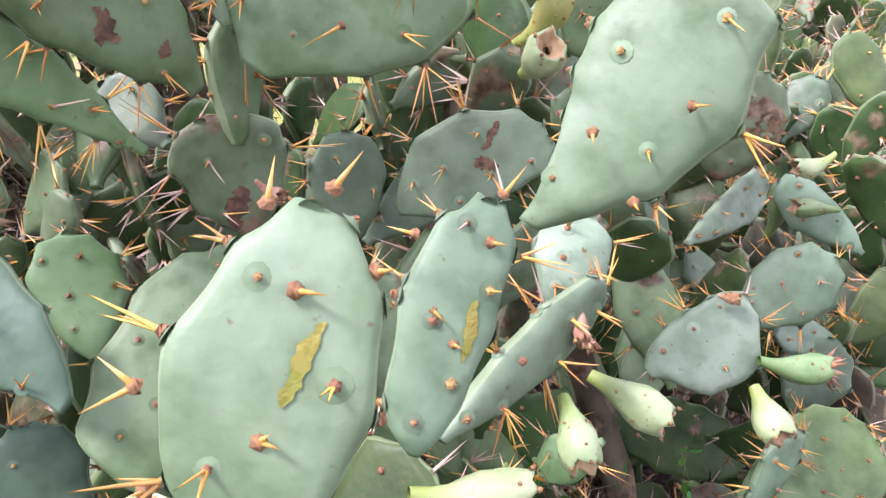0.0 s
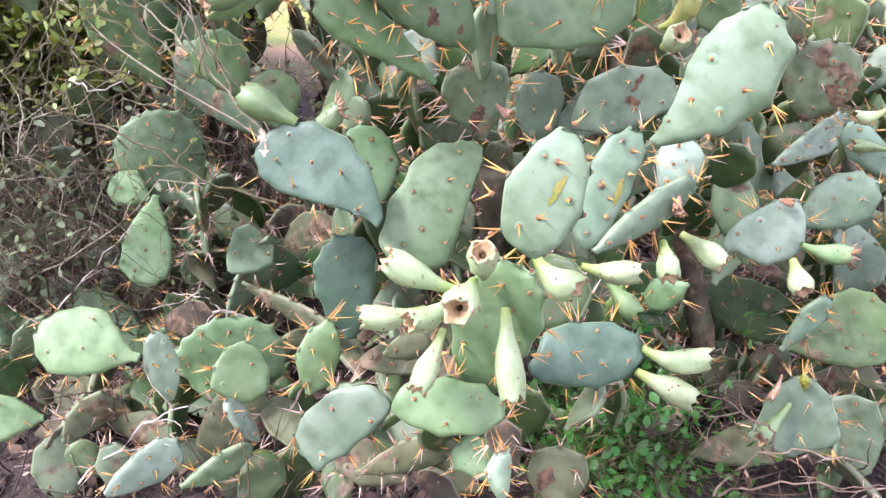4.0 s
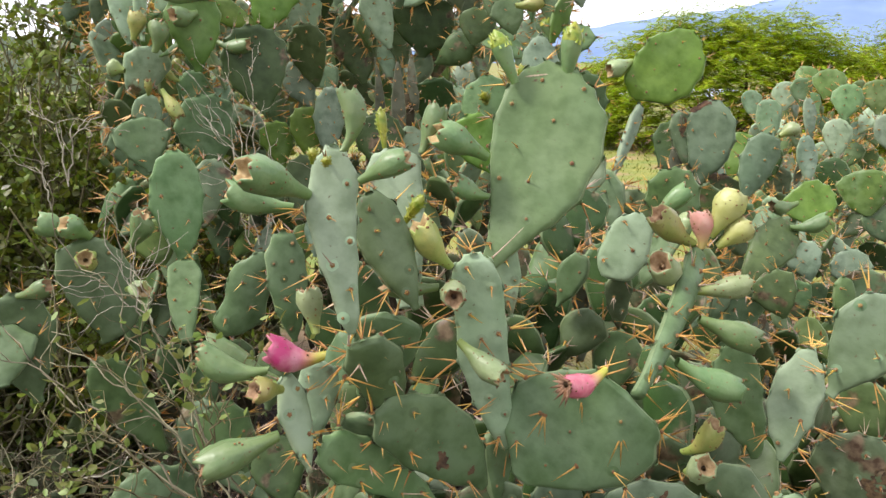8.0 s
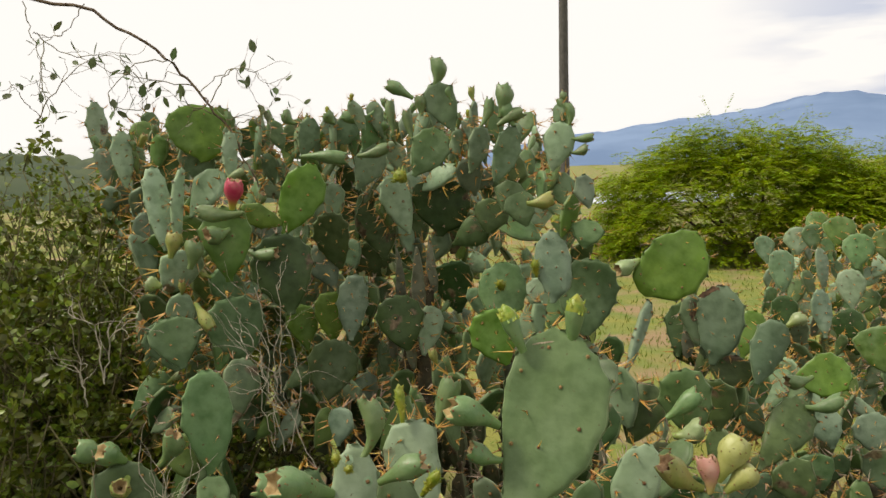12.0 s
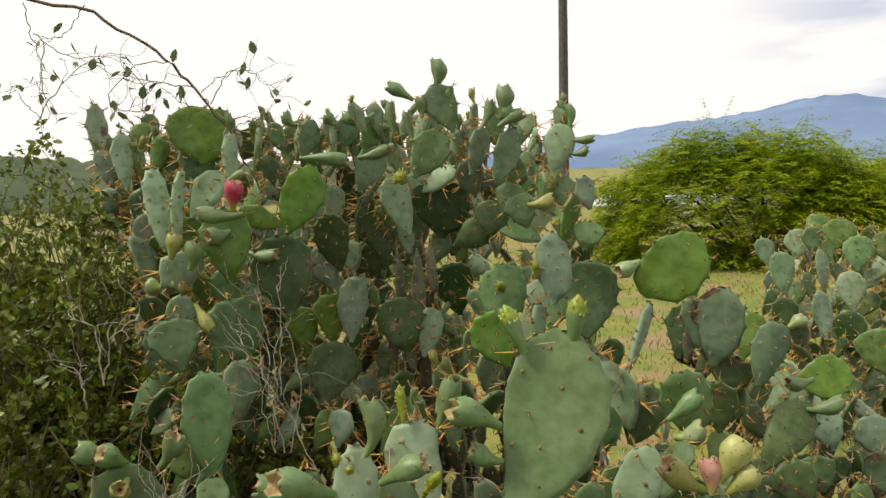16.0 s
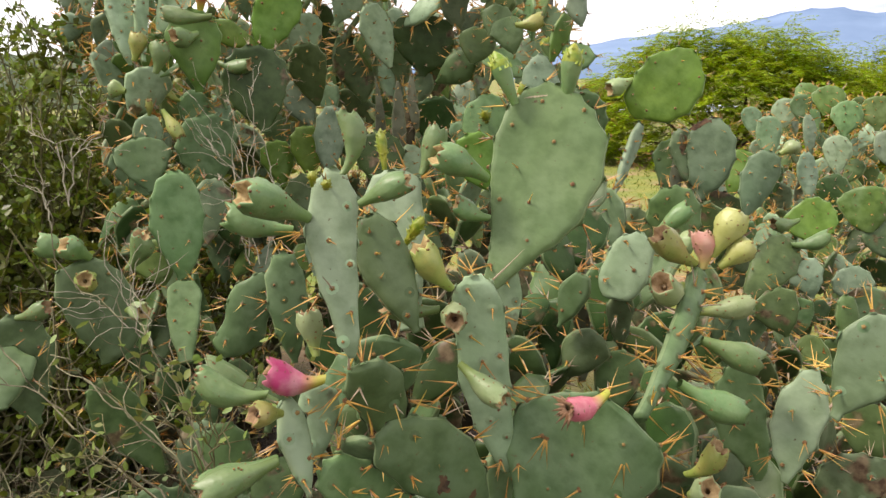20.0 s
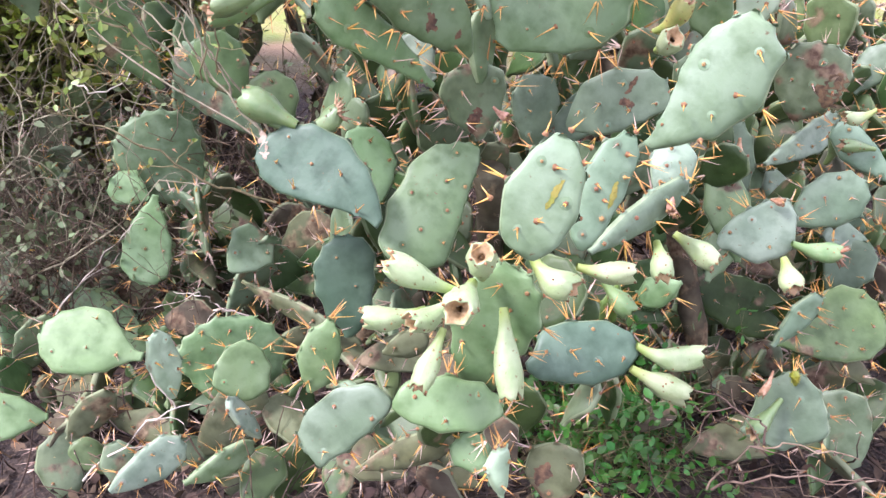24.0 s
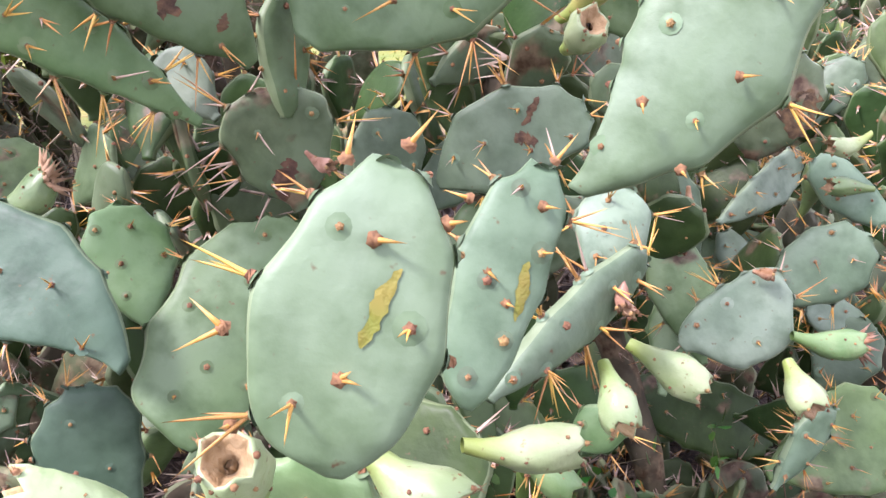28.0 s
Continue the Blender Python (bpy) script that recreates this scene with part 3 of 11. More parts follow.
def mark(key, place, long, wide, turn, mat, label):
    """A thin ragged mark (a rub, a scar, torn skin) that lies on the joint's face."""
    parent = PADS[key]
    rng = random.Random("mark %s %.3f" % (key, place[0]))
    m = WORLD[parent.name]
    at = m.inverted() @ Vector(place)
    near_face = [(v.co.copy(), v.normal.z) for v in parent.data.vertices if v.normal.z > 0.15]
    ca, sa = math.cos(radians(turn)), math.sin(radians(turn))
    rows, cols = 14, 5
    V, F = [], []
    drift = 0.0
    for k in range(rows + 1):
        u = k / rows
        w = wide * (0.12 + 0.88 * math.sin(math.pi * u) ** 0.6) * rng.uniform(0.5, 1.25)
        drift += rng.uniform(-0.12, 0.12) * wide
        for q in range(cols):
            a, c = (u - 0.5) * long, (q / (cols - 1) - 0.5) * w + drift
            x, y = at.x + a * sa + c * ca, at.y + a * ca - c * sa
            close = sorted(near_face, key=lambda p: (p[0].x - x) ** 2 + (p[0].y - y) ** 2)[:4]
            wt = [1 / (1e-6 + (p[0].x - x) ** 2 + (p[0].y - y) ** 2) for p in close]
            V.append((x, y, sum(i * p[0].z for i, p in zip(wt, close)) / sum(wt) + 0.0007))
    for k in range(rows):
        for q in range(cols - 1):
            i = k * cols + q
            F.append((i, i + 1, i + cols + 1, i + cols))
    return put("mark", mesh_of("mark", V, F, [mat]), m, parent, label)


# ---- surfaces of the ground, the plants and the distance ----
def ground_material():
    m, t, b = nodes_of("soil_and_grass", 0.95)
    # brown soil toned near black: shade under the joints is put into its colour
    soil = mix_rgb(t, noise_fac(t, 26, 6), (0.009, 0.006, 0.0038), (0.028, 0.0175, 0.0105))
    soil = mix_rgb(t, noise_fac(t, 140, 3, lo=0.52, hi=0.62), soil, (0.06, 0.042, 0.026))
    turf = mix_rgb(t, noise_fac(t, 3.0, 6), (0.200, 0.195, 0.034), (0.115, 0.160, 0.026))
    turf = mix_rgb(t, noise_fac(t, 1.1, 5, lo=0.50, hi=0.62), turf, (0.25, 0.170, 0.088))
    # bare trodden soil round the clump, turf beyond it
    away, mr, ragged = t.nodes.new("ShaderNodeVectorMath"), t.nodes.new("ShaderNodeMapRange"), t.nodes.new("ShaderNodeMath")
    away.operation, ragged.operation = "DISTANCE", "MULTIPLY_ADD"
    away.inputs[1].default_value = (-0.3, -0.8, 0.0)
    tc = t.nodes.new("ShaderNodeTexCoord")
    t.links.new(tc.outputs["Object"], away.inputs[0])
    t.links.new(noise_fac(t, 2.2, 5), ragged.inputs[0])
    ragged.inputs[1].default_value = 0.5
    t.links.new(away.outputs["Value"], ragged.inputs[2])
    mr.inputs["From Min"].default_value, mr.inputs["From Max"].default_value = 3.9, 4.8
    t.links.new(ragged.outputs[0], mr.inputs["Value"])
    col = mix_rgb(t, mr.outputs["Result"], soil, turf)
    t.links.new(col, b.inputs["Base Color"])
    bump(t, b, noise_fac(t, 45, 6, lo=0.2, hi=0.8), 0.6, 0.02)
    return m


GROUND = ground_material()
BARK = plain("grey_brown_bark", (0.10, 0.070, 0.048), (0.22, 0.165, 0.12), 60, 0.95)
TWIG = plain("grey_twig", (0.17, 0.155, 0.095), (0.33, 0.30, 0.21), 60, 0.9, relief=0)
SHRUB_TWIG = plain("olive_brown_twig", (0.085, 0.075, 0.035), (0.20, 0.18, 0.09), 60, 0.9, relief=0)
DEAD_TWIG = plain("bleached_twig", (0.36, 0.325, 0.255), (0.54, 0.50, 0.41), 60, 0.9, relief=0)
RED_TWIG = plain("reddish_dry_twig", (0.060, 0.045, 0.025), (0.120, 0.090, 0.052), 60, 0.9, relief=0)
STEM = plain("green_brown_stem", (0.11, 0.10, 0.045), (0.20, 0.17, 0.09), 60, 0.8, relief=0)
LEAF = plain("small_oval_leaf", (0.085, 0.120, 0.020), (0.245, 0.285, 0.065), 20, 0.42, 0.03, 0.5, True, 0, 0.3)
LEAF_GREY = plain("dusty_leaf", (0.095, 0.13, 0.055), (0.165, 0.20, 0.10), 20, 0.6, 0.03, 0.3, True, 0, 0.3)
LEAF_PALE = plain("pale_oval_leaf", (0.19, 0.25, 0.075), (0.30, 0.34, 0.12), 20, 0.5, 0.03, 0.3, True, 0, 0.35)
WEED_LEAF = plain("weed_leaf", (0.045, 0.14, 0.03), (0.09, 0.21, 0.05), 20, 0.5, 0.02, 0.3, True, 0, 0.3)
FEATHER = plain("feathery_foliage", (0.21, 0.30, 0.035), (0.45, 0.53, 0.085), 2.2, 0.6, 0.03, 0.42, True, 0, 0.5)
GRASS = plain("grass_blade", (0.14, 0.20, 0.035), (0.22, 0.25, 0.06), 3, 0.7, 0.03, 0.3, True, 0, 0.3)
# dry litter, its brown darkened to stand in for shade between the joints
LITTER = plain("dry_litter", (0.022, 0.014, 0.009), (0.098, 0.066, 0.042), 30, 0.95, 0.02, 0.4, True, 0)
POLE_MAT = plain("dark_weathered_pole", (0.070, 0.065, 0.064), (0.118, 0.108, 0.104), 12, 0.85)
WATER = plain("pale_water", (0.75, 0.80, 0.84), (0.80, 0.84, 0.88), 2, 0.25, relief=0)
HILL_MAT = plain("scrub_hillside", (0.026, 0.046, 0.020), (0.068, 0.088, 0.036), 0.25, 0.95, relief=0)


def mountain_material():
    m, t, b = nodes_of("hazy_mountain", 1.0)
    # distance haze painted in: a blue base colour that also glows
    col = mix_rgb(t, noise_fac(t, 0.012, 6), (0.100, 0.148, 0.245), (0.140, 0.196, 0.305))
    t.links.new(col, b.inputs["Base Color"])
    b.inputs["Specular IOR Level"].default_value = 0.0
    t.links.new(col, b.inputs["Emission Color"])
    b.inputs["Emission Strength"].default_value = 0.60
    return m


MOUNTAIN = mountain_material()


# ---- setting: ground, water, hills ----
def ground():
    V, F = [], []
    radii = [0.0, 0.15, 0.3, 0.45, 0.6, 0.8, 1.0, 1.25, 1.5, 1.8, 2.2, 2.7, 3.3, 4, 5, 6.5, 8.5, 11, 15, 20, 28, 40, 60, 100, 180, 350, 700, 1500, 4000]
    n = 72
    for r in radii:
        for k in range(n):
            a = 2 * math.pi * k / n
            x, y = r * math.cos(a), 0.8 + r * math.sin(a)
            z = 0.035 * noise.noise(Vector((x * 2.2, y * 2.2, 0))) + 0.02 * noise.noise(Vector((x * 7, y * 7, 3)))
            V.append((x, y, z * (r < 30)))
    for i in range(len(radii) - 1):
        for k in range(n):
            j = (k + 1) % n
            F.append((i * n + k, (i + 1) * n + k, (i + 1) * n + j, i * n + j))
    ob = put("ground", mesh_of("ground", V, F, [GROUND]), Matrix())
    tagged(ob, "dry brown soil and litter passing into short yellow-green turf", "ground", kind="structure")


ground()


def pond():
    V = [(0, 0, 0)] + [((5.5 + 0.9 * math.sin(3 * a)) * math.cos(a), (7 + 1.2 * math.cos(2 * a)) * math.sin(a), 0) for a in [2 * math.pi * k / 40 for k in range(40)]]
    F = [(0, k + 1, (k + 1) % 40 + 1) for k in range(40)]
    ob = put("water", mesh_of("water", V, F, [WATER]), Matrix.Translation((0.6, 38, 0.02)))
    tagged(ob, "pale sheet of water shining behind the green bush", "water", kind="structure")


pond()


def ridge(name, near, far, left, right, height, mat, label, lump, n=140, rows=9, at_z=0.0):
    """A long hill: a sheet that rises from near to far, with its skyline from height(u)."""
    V, F = [], []
    for i in range(rows):
        v = i / (rows - 1)
        for k in range(n):
            u = k / (n - 1)
            a = radians(left + (right - left) * u)
            d = near + (far - near) * v
            h = height(u) * math.sin(v * math.pi / 2) ** 0.8
            h += lump * noise.fractal(Vector((u * 40, v * 9, 1.7)), 0.9, 2.0, 4) * (0.15 + v * (1 if v < 0.99 else 0.35))
            V.append((d * math.sin(a), d * math.cos(a), at_z + max(h, -2.0)))
    for i in range(rows - 1):
        for k in range(n - 1):
            F.append((i * n + k, i * n + k + 1, (i + 1) * n + k + 1, (i + 1) * n + k))
    ob = put(name, mesh_of(name, V, F, [mat]), Matrix())
    tagged(ob, label, "mountain" if "mountain" in name else "hill", kind="structure")
    return ob


def mountain_line(u):
    a = -20 + 85 * u
    knots = [(-20, 0), (-9, 22), (-5, 33), (-3.4, 37), (-1.5, 41), (0.5, 45), (4.3, 52), (8, 60), (11.4, 71), (13.5, 75), (14.8, 75), (16.8, 67), (20, 72), (26, 84), (34, 78), (46, 88), (65, 40)]
    return float(np.interp(a, [k[0] for k in knots], [k[1] for k in knots]))


ridge("backdrop_mountain", 700, 1020, -20, 65, mountain_line, MOUNTAIN, "mountain range on the horizon, blue haze painted into its colour", 5.0)
ridge("backdrop_hill", 42, 75, -75, -13, lambda u: 6.6 * (1 - u) ** 0.35 * (0.8 + 0.2 * math.sin(7 * u)), HILL_MAT, "low dark green scrub-covered hill", 0.8, 220, 14)


# ---- general plant builders ----
def tube(V, F, S, pts, radii, sides=5, slot=0):
    n0 = len(V)
    for i, p in enumerate(pts):
        d = (pts[min(i + 1, len(pts) - 1)] - pts[max(i - 1, 0)]).normalized()
        a = d.orthogonal().normalized()
        b = d.cross(a)
        for k in range(sides):
            q = 2 * math.pi * k / sides
            V.append(p + radii[i] * (math.cos(q) * a + math.sin(q) * b))
    for i in range(len(pts) - 1):
        for k in range(sides):
            j = (k + 1) % sides
            F.append((n0 + i * sides + k, n0 + i * sides + j, n0 + (i + 1) * sides + j, n0 + (i + 1) * sides + k))
            S.append(slot)
    F.append(tuple(n0 + (len(pts) - 1) * sides + k for k in range(sides)))
    S.append(slot)


def leaf(V, F, S, at, way, up, long, wide, slot=0):
    """A folded oval leaf of six points."""
    way = way.normalized()
    side = way.cross(up)
    side = side.normalized() if side.length > 1e-4 else way.orthogonal().normalized()
    nrm = side.cross(way)
    n = len(V)
    V += [at, at + way * long * 0.35 + side * wide * 0.5 + nrm * wide * 0.12, at + way * long * 0.75 + side * wide * 0.38 + nrm * wide * 0.1,
          at + way * long, at + way * long * 0.75 - side * wide * 0.38 + nrm * wide * 0.1, at + way * long * 0.35 - side * wide * 0.5 + nrm * wide * 0.12]
    F += [(n, n + 1, n + 2, n + 3), (n, n + 3, n + 4, n + 5)]
    S += [slot, slot]


def leaflet(V, F, S, at, way, up, long, wide):
    """A small pointed leaflet of four points."""
    way = way.normalized()
    side = way.cross(up).normalized()
    n = len(V)
    V += [at, at + way * long * 0.45 + side * wide * 0.5, at + way * long, at + way * long * 0.45 - side * wide * 0.5]
    F.append((n, n + 1, n + 2, n + 3))
    S.append(0)


def rand_dir(rng, up=0.0):
    v = Vector((rng.gauss(0, 1), rng.gauss(0, 1), rng.gauss(0, 1) + up))
    return v.normalized()


def wander(rng, start, way, steps, step, turn=0.35, lift=0.0):
    pts, d = [start.copy()], way.normalized()
    for _ in range(steps):
        d = (d + turn * rand_dir(rng) + Vector((0, 0, lift))).normalized()
        pts.append(pts[-1] + d * step)
    return pts


# ---- prickly pears ----
front = plant("prickly_pear_cactus", (0.05, 0.5, 0), "prickly pear with pale green joints and rows of green fruits", "cactus", "prickly pears")
centre = plant("prickly_pear_cactus", (-0.1, 0.8, 0), "tall prickly pear with grey-green joints, pink fruits and buds", "cactus", "prickly pears")
left = plant("prickly_pear_cactus", (-0.8, 0.95, 0), "prickly pear with rounded joints among dry twigs", "cactus", "prickly pears")
low = plant("prickly_pear_cactus", (-0.3, 0.55, 0), "low sprawling prickly pear with old corky joints", "cactus", "prickly pears")
right = plant("prickly_pear_cactus", (0.5, 1.5, 0), "prickly pear with blue-grey joints and a corky stem", "cactus", "prickly pears")
back = plant("prickly_pear_cactus", (-0.7, 2.1, 0), "large dense prickly pear with orange spines against the sky", "cactus", "prickly pears")
distant = plant("prickly_pear_cactus", (1.1, 3.6, 0), "distant prickly pear clump standing on turf", "cactus", "prickly pears")

pad("near", front, (-0.086, 0.172, 0.756), (-0.062, 0.222, 0.880), 0.078, (0.123, -0.928, 0.353), "pale", fat=0.52, neck=0.34, spine=0.034, bare=0.35, shape=((0.37, 0.50, 0.58, 0.58, 0.50, 0.37, 0.22), (0.22, 0.36, 0.44, 0.47, 0.45, 0.38, 0.24)))
pad("mate", front, (-0.030, 0.297, 0.700), (0.015, 0.358, 0.833), 0.057, (0.139, -0.918, 0.372), "slate", spine=0.034, bare=0.30, shape=((0.32, 0.45, 0.52, 0.55, 0.57, 0.49, 0.29), (0.20, 0.30, 0.38, 0.42, 0.43, 0.40, 0.33)))
pad("rimpad", front, (-0.014, 0.369, 0.656), (0.116, 0.491, 0.711), 0.056, (0.624, -0.755, 0.203), "slate", spine=0.042)
pad("pale2", front, (0.076, 0.512, 0.677), (0.114, 0.557, 0.744), 0.074, (0.106, -0.852, 0.512), "blue", spine=0.034)
pad("beam", front, (0.042, 0.393, 0.802), (0.145, 0.420, 0.967), 0.104, (-0.232, -0.927, 0.294), "pale", spine=0.034, bare=0.50, shape=((0.06, 0.10, 0.17, 0.27, 0.31, 0.26, 0.13), (0.21, 0.40, 0.60, 0.68, 0.69, 0.61, 0.48)))
pad("lobe", front, (0.217, 0.687, 0.506), (0.318, 0.700, 0.595), 0.100, (-0.261, -0.867, 0.424), "blue", spine=0.034, shape=((0.17, 0.24, 0.27, 0.28, 0.25, 0.22, 0.17), (0.19, 0.51, 0.63, 0.72, 0.69, 0.56, 0.35)))
pad("lobe2", front, (0.353, 0.801, 0.501), (0.471, 0.811, 0.588), 0.105, (-0.251, -0.861, 0.443), "slate", spine=0.034)
pad("fruiter", front, (-0.148, 0.281, 0.461), (-0.104, 0.261, 0.693), 0.116, (-0.088, -0.994, -0.072), "sage", spine=0.034)
pad("bot", front, (-0.084, 0.304, 0.504), (0.066, 0.360, 0.519), 0.089, (0.215, -0.744, 0.633), "teal", fat=0.52, neck=0.34, spine=0.034, shape=((0.20, 0.51, 0.57, 0.55, 0.53, 0.43, 0.28), (0.22, 0.30, 0.39, 0.45, 0.46, 0.39, 0.27)))
pad("slab", front, (-0.251, 0.212, 0.490), (-0.106, 0.227, 0.502), 0.073, (0.032, -0.760, 0.650), "sage", spine=0.034, shape=((0.34, 0.46, 0.50, 0.51, 0.45, 0.37, 0.20), (0.21, 0.34, 0.45, 0.49, 0.50, 0.44, 0.31)))
pad("slab2", front, (-0.256, 0.223, 0.489), (-0.373, 0.187, 0.420), 0.078, (-0.036, -0.861, 0.507), "slate", spine=0.034, shape=((0.18, 0.25, 0.33, 0.39, 0.44, 0.45, 0.44), (0.38, 0.50, 0.58, 0.59, 0.56, 0.46, 0.34)))
pad("brp", front, (0.344, 0.505, 0.225), (0.351, 0.563, 0.350), 0.128, (-0.369, -0.836, 0.406), "slate", spine=0.034, shape=((0.50, 0.48, 0.45, 0.41, 0.36, 0.30, 0.13), (0.16, 0.40, 0.55, 0.50, 0.45, 0.36, 0.22)))
pad("strapb", front, (0.039, 0.469, 0.553), (0.028, 0.491, 0.454), 0.031, (-0.234, -0.954, -0.186), "green", spine=0.034)
pad("holed", centre, (-0.060, 0.717, 0.693), (0.098, 0.702, 0.773), 0.100, (-0.252, -0.911, 0.326), "slate", spine=0.034, shape=((0.25, 0.48, 0.61, 0.64, 0.59, 0.49, 0.34), (0.14, 0.26, 0.36, 0.36, 0.34, 0.31, 0.26)))
pad("holed2", centre, (-0.105, 0.790, 0.624), (0.055, 0.847, 0.731), 0.093, (0.019, -0.893, 0.450), "slate", spine=0.030)
pad("big", centre, (-0.160, 0.562, 0.870), (-0.056, 0.583, 1.019), 0.191, (-0.038, -0.986, 0.165), "moss", fat=0.52, neck=0.34, spine=0.044, bare=0.20, shape=((0.14, 0.28, 0.38, 0.41, 0.37, 0.26, 0.13), (0.17, 0.34, 0.50, 0.59, 0.62, 0.57, 0.48)))
pad("flat", centre, (-0.208, 0.563, 0.853), (-0.321, 0.490, 1.001), 0.103, (0.492, -0.869, -0.055), "moss", fat=0.52, neck=0.34, spine=0.042, shape=((0.09, 0.23, 0.34, 0.44, 0.47, 0.46, 0.36), (0.18, 0.33, 0.48, 0.54, 0.53, 0.41, 0.20)))
pad("flap", centre, (-0.265, 0.581, 0.798), (-0.403, 0.472, 0.943), 0.068, (0.683, -0.723, 0.106), "sage", spine=0.044, shape=((0.09, 0.16, 0.25, 0.34, 0.42, 0.46, 0.38), (0.11, 0.28, 0.43, 0.54, 0.58, 0.50, 0.39)))
pad("flapback", centre, (-0.278, 0.670, 0.778), (-0.340, 0.691, 0.835), 0.075, (0.108, -0.889, 0.445), "blue", spine=0.034)
pad("crown", centre, (-0.199, 0.650, 0.689), (-0.234, 0.637, 0.813), 0.107, (0.348, -0.937, -0.001), "scar", spine=0.046, shape=((0.08, 0.19, 0.33, 0.36, 0.38, 0.40, 0.27), (0.17, 0.36, 0.48, 0.56, 0.59, 0.60, 0.34)))
pad("crown2", centre, (-0.124, 0.755, 0.630), (-0.121, 0.784, 0.762), 0.095, (0.378, -0.905, 0.197), "slate", spine=0.030)
pad("crown3", centre, (-0.203, 0.767, 0.516), (-0.176, 0.752, 0.643), 0.063, (-0.047, -0.993, -0.111), "old", spine=0.030)
pad("oval", front, (-0.335, 0.497, 0.598), (-0.546, 0.554, 0.688), 0.124, (0.049, -0.784, 0.619), "teal", spine=0.034, bare=0.60, shape=((0.05, 0.08, 0.17, 0.26, 0.33, 0.34, 0.23), (0.24, 0.43, 0.59, 0.67, 0.67, 0.57, 0.41)))
pad("leafpad", centre, (-0.367, 0.625, 0.568), (-0.420, 0.719, 0.667), 0.102, (0.288, -0.612, 0.736), "sage", spine=0.030)
pad("oval2", front, (-0.294, 0.495, 0.508), (-0.206, 0.675, 0.665), 0.124, (0.275, -0.706, 0.653), "moss", fat=0.7, neck=0.58, blunt=0.6, spine=0.034, bare=0.50, shape=((0.49, 0.59, 0.66, 0.67, 0.66, 0.59, 0.34), (0.17, 0.37, 0.34, 0.28, 0.22, 0.17, 0.12)))
pad("behind1", centre, (-0.139, 0.812, 0.472), (-0.186, 0.814, 0.592), 0.099, (0.240, -0.965, 0.109), "scar", spine=0.030)
pad("jumbo", centre, (-0.220, 0.617, 1.136), (-0.135, 0.738, 1.404), 0.152, (0.141, -0.918, 0.370), "sage", fat=0.52, neck=0.34, spine=0.034, bare=0.70, shape=((0.05, 0.09, 0.19, 0.30, 0.37, 0.36, 0.26), (0.16, 0.31, 0.52, 0.61, 0.63, 0.57, 0.35)))
pad("tall", centre, (-0.339, 0.422, 1.108), (-0.369, 0.467, 1.315), 0.056, (0.315, -0.918, 0.243), "ash", fat=0.7, neck=0.58, blunt=0.6, spine=0.042, bare=0.40, shape=((0.22, 0.33, 0.46, 0.61, 0.65, 0.58, 0.40), (0.18, 0.21, 0.26, 0.30, 0.35, 0.42, 0.30)))
pad("tall2", centre, (-0.303, 0.558, 1.099), (-0.343, 0.619, 1.295), 0.082, (0.221, -0.918, 0.330), "ash", fat=0.7, neck=0.58, blunt=0.6, spine=0.034)
pad("tall3", centre, (-0.281, 0.493, 1.118), (-0.344, 0.514, 1.255), 0.071, (0.421, -0.848, 0.322), "moss", spine=0.034)
pad("post", centre, (-0.184, 0.584, 0.902), (-0.226, 0.571, 1.173), 0.066, (0.189, -0.982, -0.017), "ash", fat=0.7, neck=0.58, blunt=0.6, spine=0.050, shape=((0.22, 0.39, 0.53, 0.61, 0.57, 0.51, 0.47), (0.22, 0.27, 0.33, 0.38, 0.43, 0.45, 0.36)))
pad("post2", centre, (-0.188, 0.675, 1.056), (-0.194, 0.679, 1.161), 0.041, (0.453, -0.890, 0.056), "ash", spine=0.034)
pad("fork", centre, (-0.347, 0.512, 0.993), (-0.310, 0.506, 1.107), 0.088, (0.289, -0.946, -0.149), "moss", fat=0.7, neck=0.58, blunt=0.6, spine=0.050)
pad("fork2", centre, (-0.317, 0.521, 0.958), (-0.338, 0.454, 1.091), 0.076, (0.500, -0.805, -0.320), "moss", spine=0.046)
pad("sliver", centre, (-0.394, 0.416, 0.935), (-0.429, 0.446, 1.044), 0.042, (0.651, -0.651, 0.390), "ash", spine=0.034)
pad("sliver2", centre, (-0.422, 0.514, 0.931), (-0.419, 0.519, 1.035), 0.058, (0.347, -0.937, 0.035), "ash", spine=0.034)
pad("rod", centre, (-0.016, 0.569, 0.998), (0.080, 0.821, 1.134), 0.038, (0.612, -0.545, 0.574), "moss", fat=0.7, neck=0.58, blunt=0.6, spine=0.050)
pad("wing", centre, (0.188, 0.843, 0.788), (0.139, 0.851, 0.979), 0.082, (-0.101, -0.995, 0.016), "sage", fat=0.7, neck=0.58, blunt=0.6, spine=0.034, shape=((0.12, 0.31, 0.54, 0.59, 0.59, 0.46, 0.24), (0.20, 0.27, 0.34, 0.37, 0.41, 0.38, 0.31)))
pad("wing2", centre, (0.201, 0.739, 0.840), (0.234, 0.768, 1.006), 0.072, (-0.272, -0.936, 0.223), "ash", spine=0.044, shape=((0.13, 0.33, 0.48, 0.52, 0.54, 0.40, 0.24), (0.14, 0.25, 0.37, 0.43, 0.46, 0.37, 0.19)))
pad("edge", centre, (0.220, 0.616, 0.996), (0.290, 0.620, 1.126), 0.097, (-0.355, -0.909, 0.220), "pale", spine=0.034)
